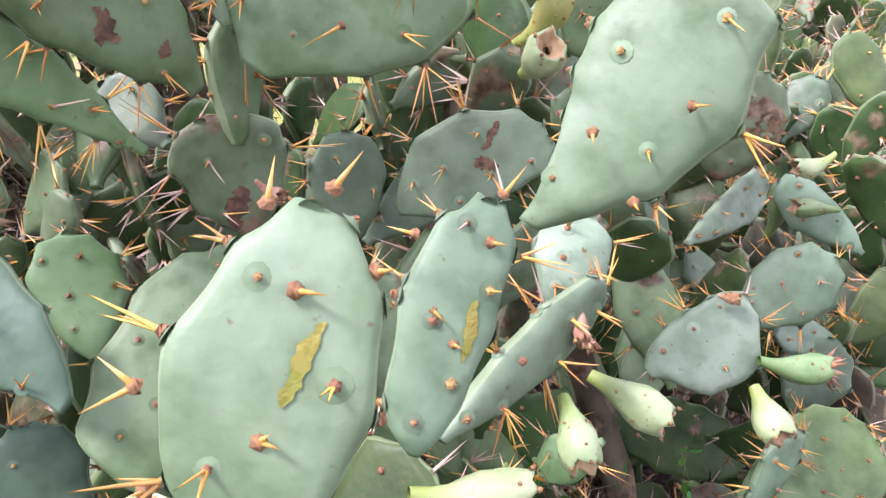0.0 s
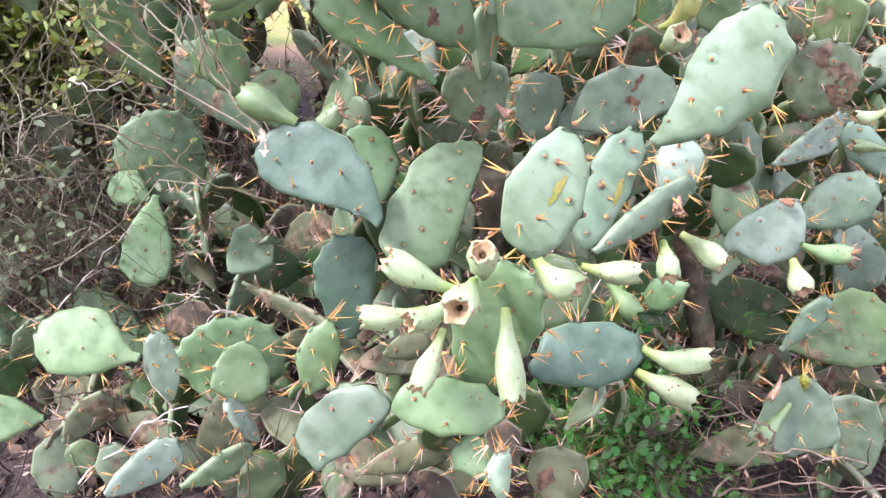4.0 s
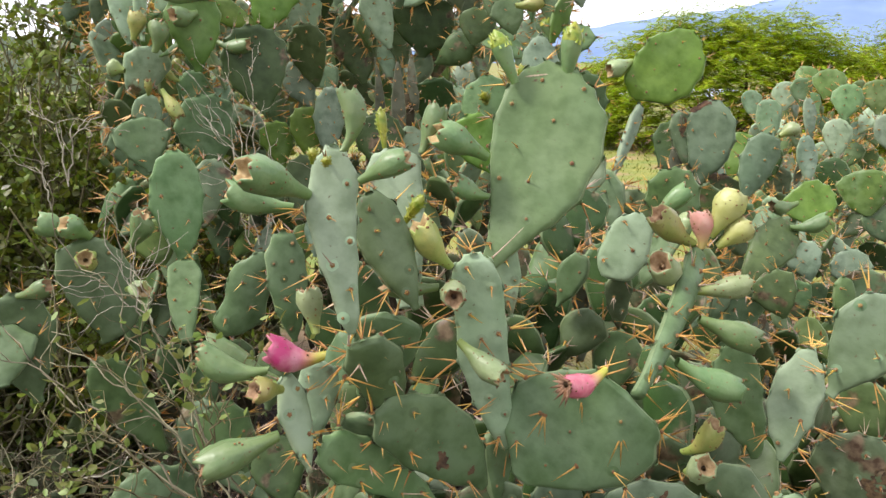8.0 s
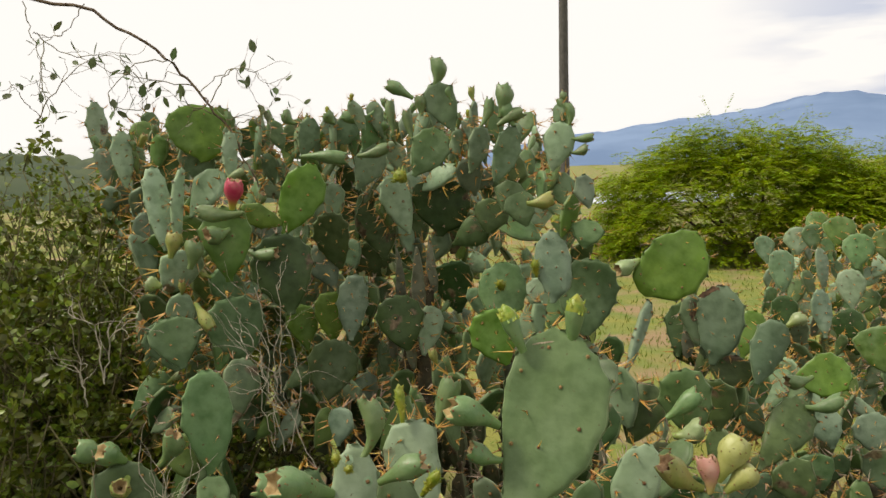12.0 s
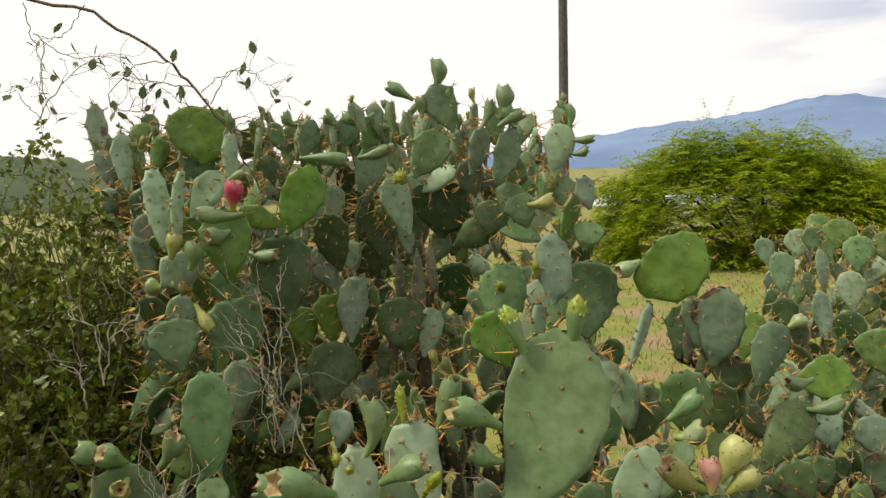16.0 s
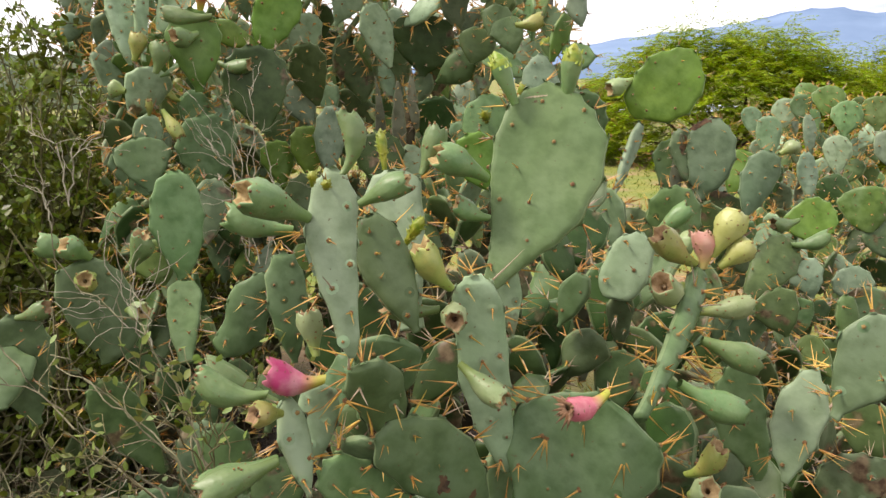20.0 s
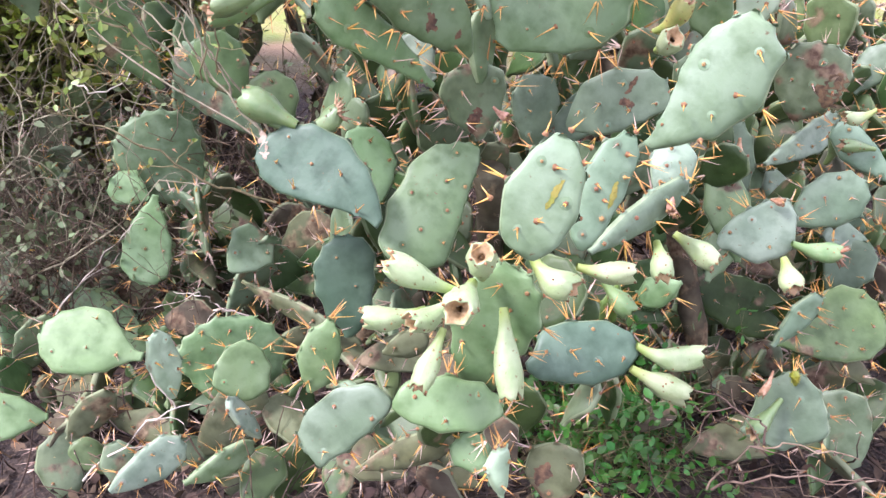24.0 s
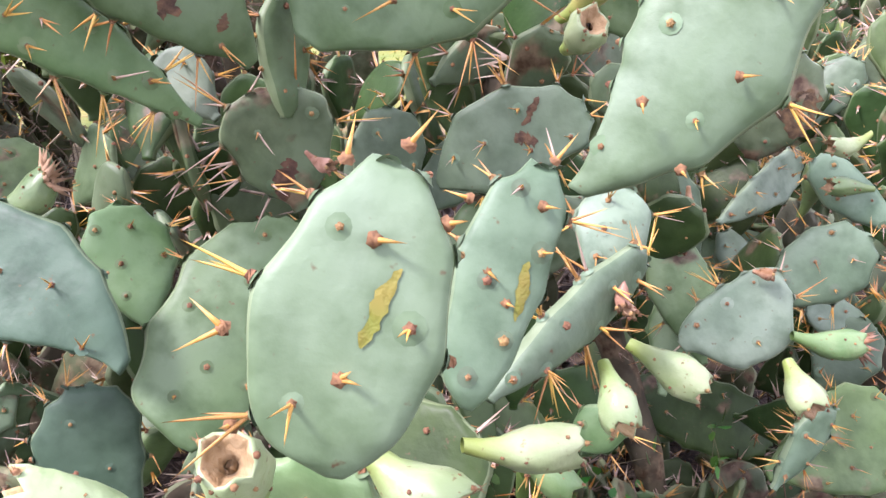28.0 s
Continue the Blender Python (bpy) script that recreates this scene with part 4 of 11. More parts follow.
pad("moon", centre, (-0.059, 0.916, 1.054), (-0.009, 0.946, 1.162), 0.078, (-0.031, -0.960, 0.278), "ash", spine=0.034, shape=((0.21, 0.33, 0.36, 0.38, 0.37, 0.33, 0.13), (0.43, 0.58, 0.60, 0.62, 0.59, 0.49, 0.40)))
pad("moon2", centre, (-0.029, 0.993, 0.941), (-0.031, 0.938, 1.060), 0.049, (-0.029, -0.907, -0.421), "scar", spine=0.034)
pad("ring", front, (0.361, 0.951, 0.646), (0.382, 0.947, 0.796), 0.146, (-0.331, -0.943, 0.024), "scar", spine=0.030)
pad("tongue", front, (0.328, 0.945, 0.554), (0.482, 1.073, 0.613), 0.068, (0.474, -0.768, 0.430), "blue", spine=0.030)
pad("tonguef", front, (0.277, 0.779, 0.424), (0.224, 0.860, 0.575), 0.088, (-0.222, -0.890, 0.399), "grey", spine=0.034)
pad("hidden", front, (0.233, 0.796, 0.364), (0.281, 0.880, 0.495), 0.091, (-0.181, -0.797, 0.577), "grey", spine=0.030)
pad("darkr", right, (0.201, 0.981, 0.250), (0.473, 0.969, 0.160), 0.131, (0.102, -0.896, 0.432), "dark", spine=0.030)
pad("darkr2", right, (0.166, 0.893, 0.348), (0.093, 0.881, 0.245), 0.121, (-0.284, -0.905, 0.315), "dark", spine=0.030)
pad("bigr", right, (0.368, 0.742, 0.278), (0.559, 0.781, 0.335), 0.156, (-0.037, -0.766, 0.641), "olive", spine=0.034)
pad("knife", right, (0.336, 0.652, 0.331), (0.403, 0.693, 0.424), 0.050, (0.284, -0.936, 0.209), "slate", spine=0.034)
pad("rr1", right, (0.561, 0.964, 0.369), (0.449, 0.951, 0.474), 0.096, (0.110, -0.994, -0.009), "slate", spine=0.030)
pad("rr2", right, (0.484, 0.866, 0.321), (0.535, 0.900, 0.426), 0.104, (-0.360, -0.821, 0.443), "slate", spine=0.030)
pad("ped", left, (-0.402, 0.510, 0.360), (-0.416, 0.563, 0.535), 0.106, (0.283, -0.912, 0.298), "teal", spine=0.034, bare=0.40, shape=((0.12, 0.30, 0.43, 0.51, 0.52, 0.44, 0.28), (0.23, 0.33, 0.42, 0.46, 0.48, 0.47, 0.38)))
pad("lozenge", left, (-0.414, 0.334, 0.383), (-0.384, 0.380, 0.493), 0.065, (0.366, -0.890, 0.273), "sage", spine=0.034, shape=((0.13, 0.32, 0.48, 0.53, 0.51, 0.40, 0.19), (0.21, 0.43, 0.45, 0.47, 0.41, 0.32, 0.15)))
pad("disc", left, (-0.617, 0.471, 0.212), (-0.601, 0.530, 0.311), 0.105, (0.451, -0.798, 0.400), "sage", fat=0.52, neck=0.34, spine=0.034, shape=((0.18, 0.41, 0.47, 0.46, 0.43, 0.35, 0.23), (0.30, 0.44, 0.53, 0.51, 0.48, 0.36, 0.20)))
pad("board", left, (-0.677, 0.567, 0.106), (-0.670, 0.620, 0.293), 0.226, (0.418, -0.879, 0.231), "grey", fat=0.52, neck=0.34, spine=0.030)
pad("razor", left, (-0.716, 0.438, 0.234), (-0.745, 0.470, 0.356), 0.074, (0.915, -0.277, 0.293), "ash", spine=0.034)
pad("paddle", left, (-0.736, 0.406, 0.350), (-0.907, 0.392, 0.394), 0.118, (0.237, -0.670, 0.704), "sage", spine=0.034, shape=((0.10, 0.24, 0.39, 0.46, 0.51, 0.46, 0.30), (0.07, 0.21, 0.41, 0.53, 0.49, 0.40, 0.24)))
pad("leftd", left, (-0.922, 0.366, 0.221), (-1.042, 0.310, 0.246), 0.093, (0.417, -0.596, 0.686), "sage", spine=0.030)
pad("lefte", left, (-1.204, 0.608, 0.066), (-1.114, 0.669, 0.202), 0.096, (0.575, -0.818, -0.020), "moss", spine=0.030)
pad("leftf", left, (-0.932, 0.403, 0.128), (-0.856, 0.463, 0.206), 0.074, (0.589, -0.807, 0.047), "old", spine=0.030)
pad("hang", left, (-0.973, 0.921, 0.381), (-0.967, 0.800, 0.212), 0.107, (0.474, -0.708, 0.524), "sage", fat=0.7, neck=0.58, blunt=0.6, spine=0.030, shape=((0.08, 0.20, 0.32, 0.43, 0.45, 0.46, 0.33), (0.12, 0.29, 0.42, 0.52, 0.55, 0.53, 0.35)))
pad("hang2", left, (-1.000, 0.934, 0.360), (-1.090, 0.940, 0.400), 0.094, (0.224, -0.755, 0.617), "sage", spine=0.030)
pad("platter", left, (-0.950, 1.029, 0.305), (-1.040, 1.024, 0.530), 0.220, (0.575, -0.790, 0.215), "moss", fat=0.52, neck=0.34, spine=0.030)
pad("curla", left, (-0.704, 0.701, 0.341), (-0.662, 0.792, 0.386), 0.107, (0.537, -0.557, 0.634), "scar", spine=0.030)
pad("curlb", left, (-0.697, 0.735, 0.297), (-0.474, 0.651, 0.256), 0.055, (-0.360, -0.931, -0.054), "old", spine=0.030)
pad("bent", left, (-0.744, 0.728, 0.197), (-0.641, 0.793, 0.381), 0.091, (0.722, -0.670, -0.169), "scar", spine=0.030)
pad("lefta", left, (-0.997, 0.807, -0.002), (-1.197, 0.853, 0.128), 0.139, (0.313, -0.635, 0.707), "grey", spine=0.030)
pad("leftb", left, (-1.219, 0.826, -0.012), (-1.272, 0.911, 0.145), 0.130, (0.562, -0.634, 0.530), "scar", spine=0.030)
pad("leftc", left, (-1.101, 0.831, -0.034), (-1.092, 0.899, 0.079), 0.104, (0.509, -0.756, 0.412), "grey", spine=0.030)
pad("lowa", low, (-0.888, 0.557, 0.042), (-1.065, 0.569, 0.107), 0.097, (0.235, -0.613, 0.754), "old", spine=0.030)
pad("lowb", low, (-0.952, 0.547, 0.042), (-0.776, 0.525, 0.060), 0.075, (-0.157, -0.668, 0.727), "old", spine=0.030)
pad("lowc", low, (-0.718, 0.471, 0.052), (-0.580, 0.520, 0.200), 0.119, (0.008, -0.952, 0.307), "old", spine=0.034)
pad("lowd", low, (-0.649, 0.312, 0.162), (-0.553, 0.400, 0.188), 0.063, (0.664, -0.744, 0.078), "grey", spine=0.034)
pad("lowe", low, (-0.747, 0.254, 0.188), (-0.654, 0.348, 0.224), 0.074, (0.655, -0.727, 0.205), "blue", spine=0.034)
pad("lowf", low, (-0.750, 0.289, 0.148), (-0.774, 0.329, 0.223), 0.061, (0.554, -0.646, 0.526), "scar", spine=0.034)
pad("lowg", low, (-0.545, 0.406, 0.196), (-0.588, 0.396, 0.290), 0.046, (0.906, 0.084, 0.416), "blue", spine=0.034)
pad("lowh", low, (-0.348, 0.336, 0.226), (-0.183, 0.349, 0.306), 0.062, (-0.002, -0.986, 0.165), "old", spine=0.034)
pad("lowi", low, (-0.026, 0.216, 0.338), (-0.034, 0.237, 0.436), 0.088, (-0.001, -0.977, 0.214), "old", spine=0.034)
pad("lowj", low, (-0.100, 0.176, 0.388), (-0.106, 0.193, 0.459), 0.039, (0.815, -0.544, 0.200), "ash", spine=0.034)
pad("lowk", low, (-0.131, 0.329, 0.258), (-0.183, 0.353, 0.313), 0.071, (0.228, -0.790, 0.569), "grey", spine=0.034)
pad("lowl", low, (-0.399, 0.537, 0.283), (-0.244, 0.580, 0.316), 0.084, (0.094, -0.802, 0.591), "old", spine=0.034)
pad("lowm", low, (-0.333, 0.476, 0.361), (-0.258, 0.500, 0.384), 0.054, (0.222, -0.935, 0.277), "old", spine=0.034)
pad("lown", low, (0.332, 1.019, 0.121), (0.251, 1.056, 0.206), 0.147, (-0.050, -0.929, 0.366), "grey", spine=0.030)
pad("lowo", low, (0.219, 0.629, 0.084), (0.426, 0.681, 0.120), 0.091, (0.042, -0.678, 0.734), "old", spine=0.030)
pad("lowp", low, (0.529, 0.624, 0.096), (0.441, 0.680, 0.214), 0.156, (-0.148, -0.932, 0.332), "scar", spine=0.034)
pad("lowq", low, (-0.273, 0.379, 0.181), (-0.397, 0.382, 0.218), 0.078, (0.197, -0.667, 0.719), "old", spine=0.034)
pad("chaina", left, (-1.018, 0.661, 0.886), (-1.081, 0.718, 0.966), 0.129, (0.382, -0.580, 0.720), "moss", spine=0.034)
pad("chainb", left, (-0.981, 0.886, 0.885), (-1.003, 0.901, 1.086), 0.134, (0.597, -0.792, 0.126), "moss", spine=0.030, shape=((0.08, 0.21, 0.34, 0.43, 0.51, 0.50, 0.42), (0.33, 0.49, 0.54, 0.54, 0.49, 0.39, 0.23)))
pad("chainc", left, (-1.039, 0.760, 0.813), (-1.061, 0.754, 1.018), 0.129, (0.674, -0.738, 0.048), "moss", spine=0.034)
pad("chaind", left, (-0.937, 0.976, 0.615), (-1.030, 0.911, 0.837), 0.109, (0.648, -0.760, 0.048), "olive", spine=0.030)
pad("chaine", left, (-0.733, 1.009, 0.502), (-0.910, 1.029, 0.698), 0.141, (0.370, -0.828, 0.422), "scar", spine=0.030)
pad("chainf", left, (-0.720, 0.909, 0.630), (-0.793, 0.912, 0.759), 0.117, (0.457, -0.847, 0.273), "olive", spine=0.030)
pad("chaing", left, (-0.649, 0.937, 0.552), (-0.711, 0.989, 0.663), 0.123, (0.284, -0.797, 0.533), "olive", spine=0.030)
pad("stemL", left, (-0.837, 0.922, 0.882), (-0.879, 1.011, 1.021), 0.069, (0.427, -0.699, 0.574), "sage", fat=0.7, neck=0.58, blunt=0.6, spine=0.030)
pad("ovalL", left, (-0.893, 1.025, 1.011), (-0.901, 1.048, 1.236), 0.103, (0.499, -0.860, 0.105), "sage", spine=0.030, shape=((0.10, 0.26, 0.40, 0.53, 0.52, 0.45, 0.33), (0.17, 0.32, 0.43, 0.47, 0.48, 0.40, 0.28)))
pad("pairL", left, (-0.699, 0.814, 0.945), (-0.630, 0.848, 1.089), 0.077, (0.335, -0.941, 0.056), "moss", spine=0.034, shape=((0.36, 0.36, 0.37, 0.45, 0.52, 0.38, 0.19), (0.32, 0.52, 0.63, 0.55, 0.46, 0.33, 0.22)))
pad("pairM", left, (-0.559, 0.786, 0.953), (-0.579, 0.805, 1.136), 0.074, (0.615, -0.773, 0.152), "moss", spine=0.034)
pad("sideL", left, (-1.208, 1.431, 1.121), (-1.254, 1.455, 1.258), 0.142, (0.479, -0.823, 0.306), "moss", spine=0.030)
pad("sideM", left, (-0.940, 1.036, 1.000), (-0.978, 1.050, 1.090), 0.092, (0.472, -0.817, 0.331), "green", spine=0.030)
pad("far1", back, (-1.326, 1.836, 1.679), (-1.374, 1.838, 1.859), 0.187, (0.461, -0.877, 0.134), "fresh", fat=0.52, neck=0.34, spine=0.022, bare=0.60, shape=((0.10, 0.24, 0.37, 0.43, 0.45, 0.43, 0.31), (0.34, 0.46, 0.54, 0.57, 0.52, 0.42, 0.24)))
pad("far2", back, (-1.308, 1.879, 1.684), (-1.305, 1.908, 1.855), 0.107, (0.490, -0.861, 0.136), "green", spine=0.030)
pad("gr", back, (-0.967, 1.605, 1.470), (-0.883, 1.634, 1.664), 0.121, (0.374, -0.927, -0.023), "fresh", fat=0.52, neck=0.34, spine=0.022, bare=0.60, shape=((0.09, 0.23, 0.37, 0.44, 0.45, 0.40, 0.20), (0.14, 0.29, 0.43, 0.50, 0.55, 0.46, 0.23)))
pad("gr2", back, (-0.961, 1.610, 1.496), (-1.061, 1.535, 1.546), 0.068, (0.591, -0.807, -0.014), "fresh", spine=0.022)
pad("bush1", back, (-0.973, 1.299, 1.383), (-0.975, 1.287, 1.565), 0.132, (0.482, -0.875, -0.051), "green", spine=0.030)
pad("bush2", back, (-0.862, 1.399, 1.285), (-0.895, 1.405, 1.489), 0.173, (0.419, -0.903, 0.095), "dark", spine=0.030)
pad("pale3", back, (-1.215, 1.415, 1.445), (-1.251, 1.433, 1.665), 0.073, (0.780, -0.599, 0.179), "ash", spine=0.030)
pad("pale4", back, (-1.164, 1.395, 1.453), (-1.163, 1.430, 1.661), 0.060, (1.000, 0.026, -0.009), "ash", spine=0.030)
pad("pale5", back, (-1.774, 1.931, 1.704), (-1.796, 1.958, 1.894), 0.082, (0.821, -0.543, 0.174), "ash", spine=0.030)
pad("pale6", back, (-1.615, 1.844, 1.602), (-1.637, 1.870, 1.787), 0.083, (0.806, -0.566, 0.174), "ash", spine=0.030)
pad("vert", back, (-1.131, 1.632, 1.592), (-1.140, 1.658, 1.761), 0.062, (0.976, -0.202, 0.080), "ash", spine=0.030)
pad("dk", back, (-0.642, 2.113, 1.417), (-0.620, 2.111, 1.604), 0.201, (0.208, -0.977, -0.035), "dark", spine=0.030, shape=((0.09, 0.23, 0.40, 0.46, 0.53, 0.49, 0.41), (0.13, 0.33, 0.42, 0.45, 0.47, 0.42, 0.39)))
pad("dk2", back, (-0.701, 1.955, 1.443), (-0.755, 1.922, 1.626), 0.112, (0.670, -0.740, 0.064), "ash", spine=0.030)
pad("dk3", back, (-0.845, 2.464, 1.260), (-1.033, 2.333, 1.333), 0.141, (0.575, -0.817, 0.025), "olive", detail=0, spine=0.030)
pad("mid1", back, (-0.904, 1.788, 1.122), (-0.916, 1.791, 1.280), 0.110, (0.372, -0.927, 0.044), "fresh", spine=0.022)
pad("mid2", back, (-0.994, 1.806, 1.097), (-1.020, 1.803, 1.235), 0.108, (0.419, -0.906, 0.057), "fresh", spine=0.022)
pad("mid3", back, (-0.831, 1.744, 1.143), (-0.815, 1.759, 1.339), 0.102, (0.557, -0.830, 0.019), "blue", spine=0.030)
pad("mid4", back, (-0.905, 1.700, 0.967), (-0.860, 1.719, 1.150), 0.162, (0.305, -0.952, 0.021), "moss", spine=0.030)
pad("p440", back, (-0.395, 1.804, 1.203), (-0.390, 1.821, 1.369), 0.141, (0.144, -0.985, 0.097), "sage", fat=0.52, neck=0.34, spine=0.030, shape=((0.21, 0.35, 0.43, 0.48, 0.44, 0.39, 0.18), (0.18, 0.45, 0.49, 0.52, 0.51, 0.42, 0.35)))
pad("slim", back, (-0.232, 1.664, 1.277), (-0.235, 1.692, 1.471), 0.098, (0.083, -0.986, 0.147), "blue", spine=0.030, shape=((0.09, 0.24, 0.38, 0.46, 0.50, 0.42, 0.26), (0.20, 0.48, 0.51, 0.54, 0.49, 0.41, 0.20)))
pad("wide", back, (-0.150, 1.785, 1.166), (-0.138, 1.802, 1.381), 0.185, (0.037, -0.996, 0.077), "moss", spine=0.030)
pad("low12", back, (-0.336, 1.535, 1.140), (-0.399, 1.525, 1.278), 0.125, (0.246, -0.969, 0.035), "fresh", spine=0.022)
pad("top1", back, (-0.500, 1.704, 1.742), (-0.555, 1.693, 1.871), 0.094, (0.191, -0.982, -0.002), "pale", spine=0.030)
pad("top2", back, (-0.626, 1.741, 1.621), (-0.554, 1.777, 1.752), 0.118, (0.305, -0.947, 0.096), "grey", spine=0.030)
pad("top3", back, (-0.236, 1.740, 1.627), (-0.208, 1.746, 1.759), 0.091, (0.091, -0.995, 0.032), "ash", spine=0.030)
pad("top4", back, (-0.390, 1.724, 1.601), (-0.338, 1.739, 1.752), 0.082, (0.399, -0.916, -0.048), "pale", spine=0.030)
pad("top5", back, (-0.470, 1.774, 1.624), (-0.434, 1.803, 1.757), 0.078, (0.668, -0.744, -0.017), "pale", spine=0.030)
pad("top6", back, (-0.375, 1.775, 1.513), (-0.345, 1.795, 1.599), 0.095, (0.183, -0.969, 0.165), "sage", spine=0.030)
pad("top7", back, (-0.866, 2.015, 1.704), (-0.815, 2.046, 1.828), 0.099, (0.743, -0.655, -0.138), "sage", spine=0.030)
pad("top8", back, (-0.990, 2.094, 1.707), (-0.938, 2.124, 1.827), 0.088, (0.652, -0.753, -0.094), "pale", spine=0.030)
pad("top9", back, (-1.060, 1.973, 1.688), (-1.027, 2.000, 1.813), 0.089, (0.800, -0.595, -0.080), "pale", spine=0.030)
pad("top10", back, (-1.293, 2.029, 1.692), (-1.259, 2.052, 1.793), 0.103, (0.476, -0.879, 0.045), "dark", spine=0.030)
pad("side1", back, (-0.914, 2.088, 1.577), (-0.828, 2.078, 1.723), 0.112, (0.210, -0.959, -0.189), "ash", spine=0.030)
pad("side2", back, (-0.437, 1.855, 1.450), (-0.415, 1.876, 1.548), 0.116, (0.186, -0.969, 0.163), "olive", spine=0.030)
pad("side3", back, (-0.576, 2.025, 1.398), (-0.463, 2.009, 1.472), 0.107, (-0.082, -0.992, -0.093), "olive", spine=0.030)
pad("side4", back, (-0.133, 1.621, 1.531), (-0.149, 1.632, 1.617), 0.060, (0.362, -0.914, 0.183), "blue", spine=0.030)
pad("side5", back, (-0.311, 1.782, 1.474), (-0.345, 1.790, 1.568), 0.095, (0.102, -0.987, 0.127), "grey", spine=0.030)
pad("side6", back, (-0.150, 1.703, 1.420), (-0.136, 1.718, 1.495), 0.091, (0.061, -0.981, 0.186), "sage", spine=0.030)
pad("side7", back, (-0.210, 1.695, 1.451), (-0.168, 1.724, 1.570), 0.061, (0.689, -0.722, -0.071), "green", spine=0.030)
pad("side8", back, (-0.553, 1.994, 1.184), (-0.571, 1.916, 1.357), 0.142, (0.300, -0.880, -0.369), "dark", spine=0.030)
pad("side9", back, (-0.684, 1.849, 1.093), (-0.738, 1.865, 1.256), 0.156, (0.279, -0.942, 0.183), "dark", spine=0.030)
pad("side10", back, (-0.928, 1.941, 1.331), (-0.939, 1.866, 1.515), 0.124, (0.417, -0.850, -0.322), "olive", spine=0.030)
pad("side11", back, (-1.011, 1.430, 1.157), (-1.034, 1.401, 1.326), 0.161, (0.516, -0.853, -0.075), "moss", spine=0.030)
pad("side12", back, (-1.170, 1.394, 1.137), (-1.214, 1.407, 1.269), 0.145, (0.509, -0.824, 0.247), "moss", spine=0.030)
pad("slimb", back, (-0.218, 1.149, 1.282), (-0.219, 1.163, 1.368), 0.035, (0.720, -0.682, 0.125), "pale", spine=0.030)
pad("rpad", right, (-0.005, 1.570, 1.321), (0.131, 1.582, 1.468), 0.156, (-0.001, -0.997, 0.081), "fresh", fat=0.52, neck=0.34, spine=0.022, bare=0.60, shape=((0.29, 0.35, 0.41, 0.43, 0.43, 0.31, 0.21), (0.20, 0.43, 0.53, 0.57, 0.52, 0.45, 0.24)))
pad("stalk", right, (-0.041, 1.482, 1.147), (0.014, 1.552, 1.305), 0.038, (0.770, -0.637, 0.013), "blue", spine=0.030)
pad("clus1", right, (0.187, 1.786, 1.092), (0.216, 1.813, 1.308), 0.127, (-0.122, -0.983, 0.138), "slate", spine=0.030, shape=((0.11, 0.27, 0.35, 0.43, 0.48, 0.43, 0.27), (0.15, 0.37, 0.48, 0.53, 0.52, 0.45, 0.26)))
pad("clus2", right, (0.171, 1.807, 1.104), (0.131, 1.821, 1.278), 0.089, (0.552, -0.812, 0.189), "scar", spine=0.030)
pad("clus3", right, (0.101, 1.844, 1.097), (0.117, 1.883, 1.244), 0.093, (-0.066, -0.962, 0.264), "olive", spine=0.030)
pad("clus4", right, (0.291, 1.716, 1.062), (0.344, 1.746, 1.227), 0.099, (0.180, -0.976, 0.119), "slate", spine=0.030)
pad("clus5", right, (0.284, 1.928, 1.078), (0.325, 1.968, 1.209), 0.095, (-0.101, -0.942, 0.320), "fresh", spine=0.022)
pad("round", right, (0.457, 2.086, 0.978), (0.613, 2.083, 1.015), 0.142, (-0.085, -0.956, 0.282), "fresh", spine=0.022)
pad("tilt", right, (0.305, 1.749, 0.815), (0.443, 1.857, 0.983), 0.126, (-0.010, -0.837, 0.547), "olive", spine=0.030)
pad("roundd", right, (0.105, 1.401, 1.027), (0.075, 1.399, 1.178), 0.125, (-0.012, -1.000, -0.017), "olive", fat=0.52, neck=0.34, spine=0.030)
pad("roundd2", right, (0.172, 1.494, 1.006), (0.154, 1.491, 1.133), 0.109, (-0.063, -0.997, -0.036), "olive", spine=0.030)
pad("roundd3", right, (0.228, 1.817, 1.013), (0.257, 1.839, 1.107), 0.143, (-0.124, -0.958, 0.257), "olive", spine=0.030)
pad("midr", right, (0.393, 1.607, 0.784), (0.348, 1.616, 0.899), 0.116, (-0.070, -0.996, 0.055), "olive", spine=0.030)
pad("midr2", right, (0.442, 1.318, 0.852), (0.434, 1.335, 0.968), 0.054, (0.277, -0.947, 0.162), "fern", spine=0.030)
pad("midr3", right, (0.670, 1.861, 0.726), (0.636, 1.875, 0.852), 0.127, (-0.208, -0.977, 0.050), "scar", spine=0.030)
pad("rocka", right, (0.614, 2.260, 0.708), (0.574, 2.273, 0.839), 0.113, (-0.151, -0.987, 0.054), "blue", spine=0.030)
pad("rockb", right, (0.792, 2.391, 0.651), (0.751, 2.405, 0.786), 0.136, (-0.194, -0.980, 0.040), "blue", spine=0.030)
pad("rockc", right, (0.531, 2.029, 0.661), (0.495, 2.038, 0.765), 0.121, (-0.110, -0.993, 0.052), "grey", spine=0.030)
pad("fr1", distant, (0.816, 3.289, 1.051), (0.799, 3.318, 1.251), 0.066, (0.293, -0.942, 0.163), "blue", detail=0, spine=0.030)
pad("fr2", distant, (0.642, 3.254, 1.058), (0.626, 3.282, 1.245), 0.116, (-0.180, -0.975, 0.127), "pale", detail=0, spine=0.030)
pad("fr3", distant, (0.792, 3.717, 1.170), (0.789, 3.740, 1.309), 0.135, (-0.199, -0.968, 0.150), "ash", detail=0, spine=0.030)
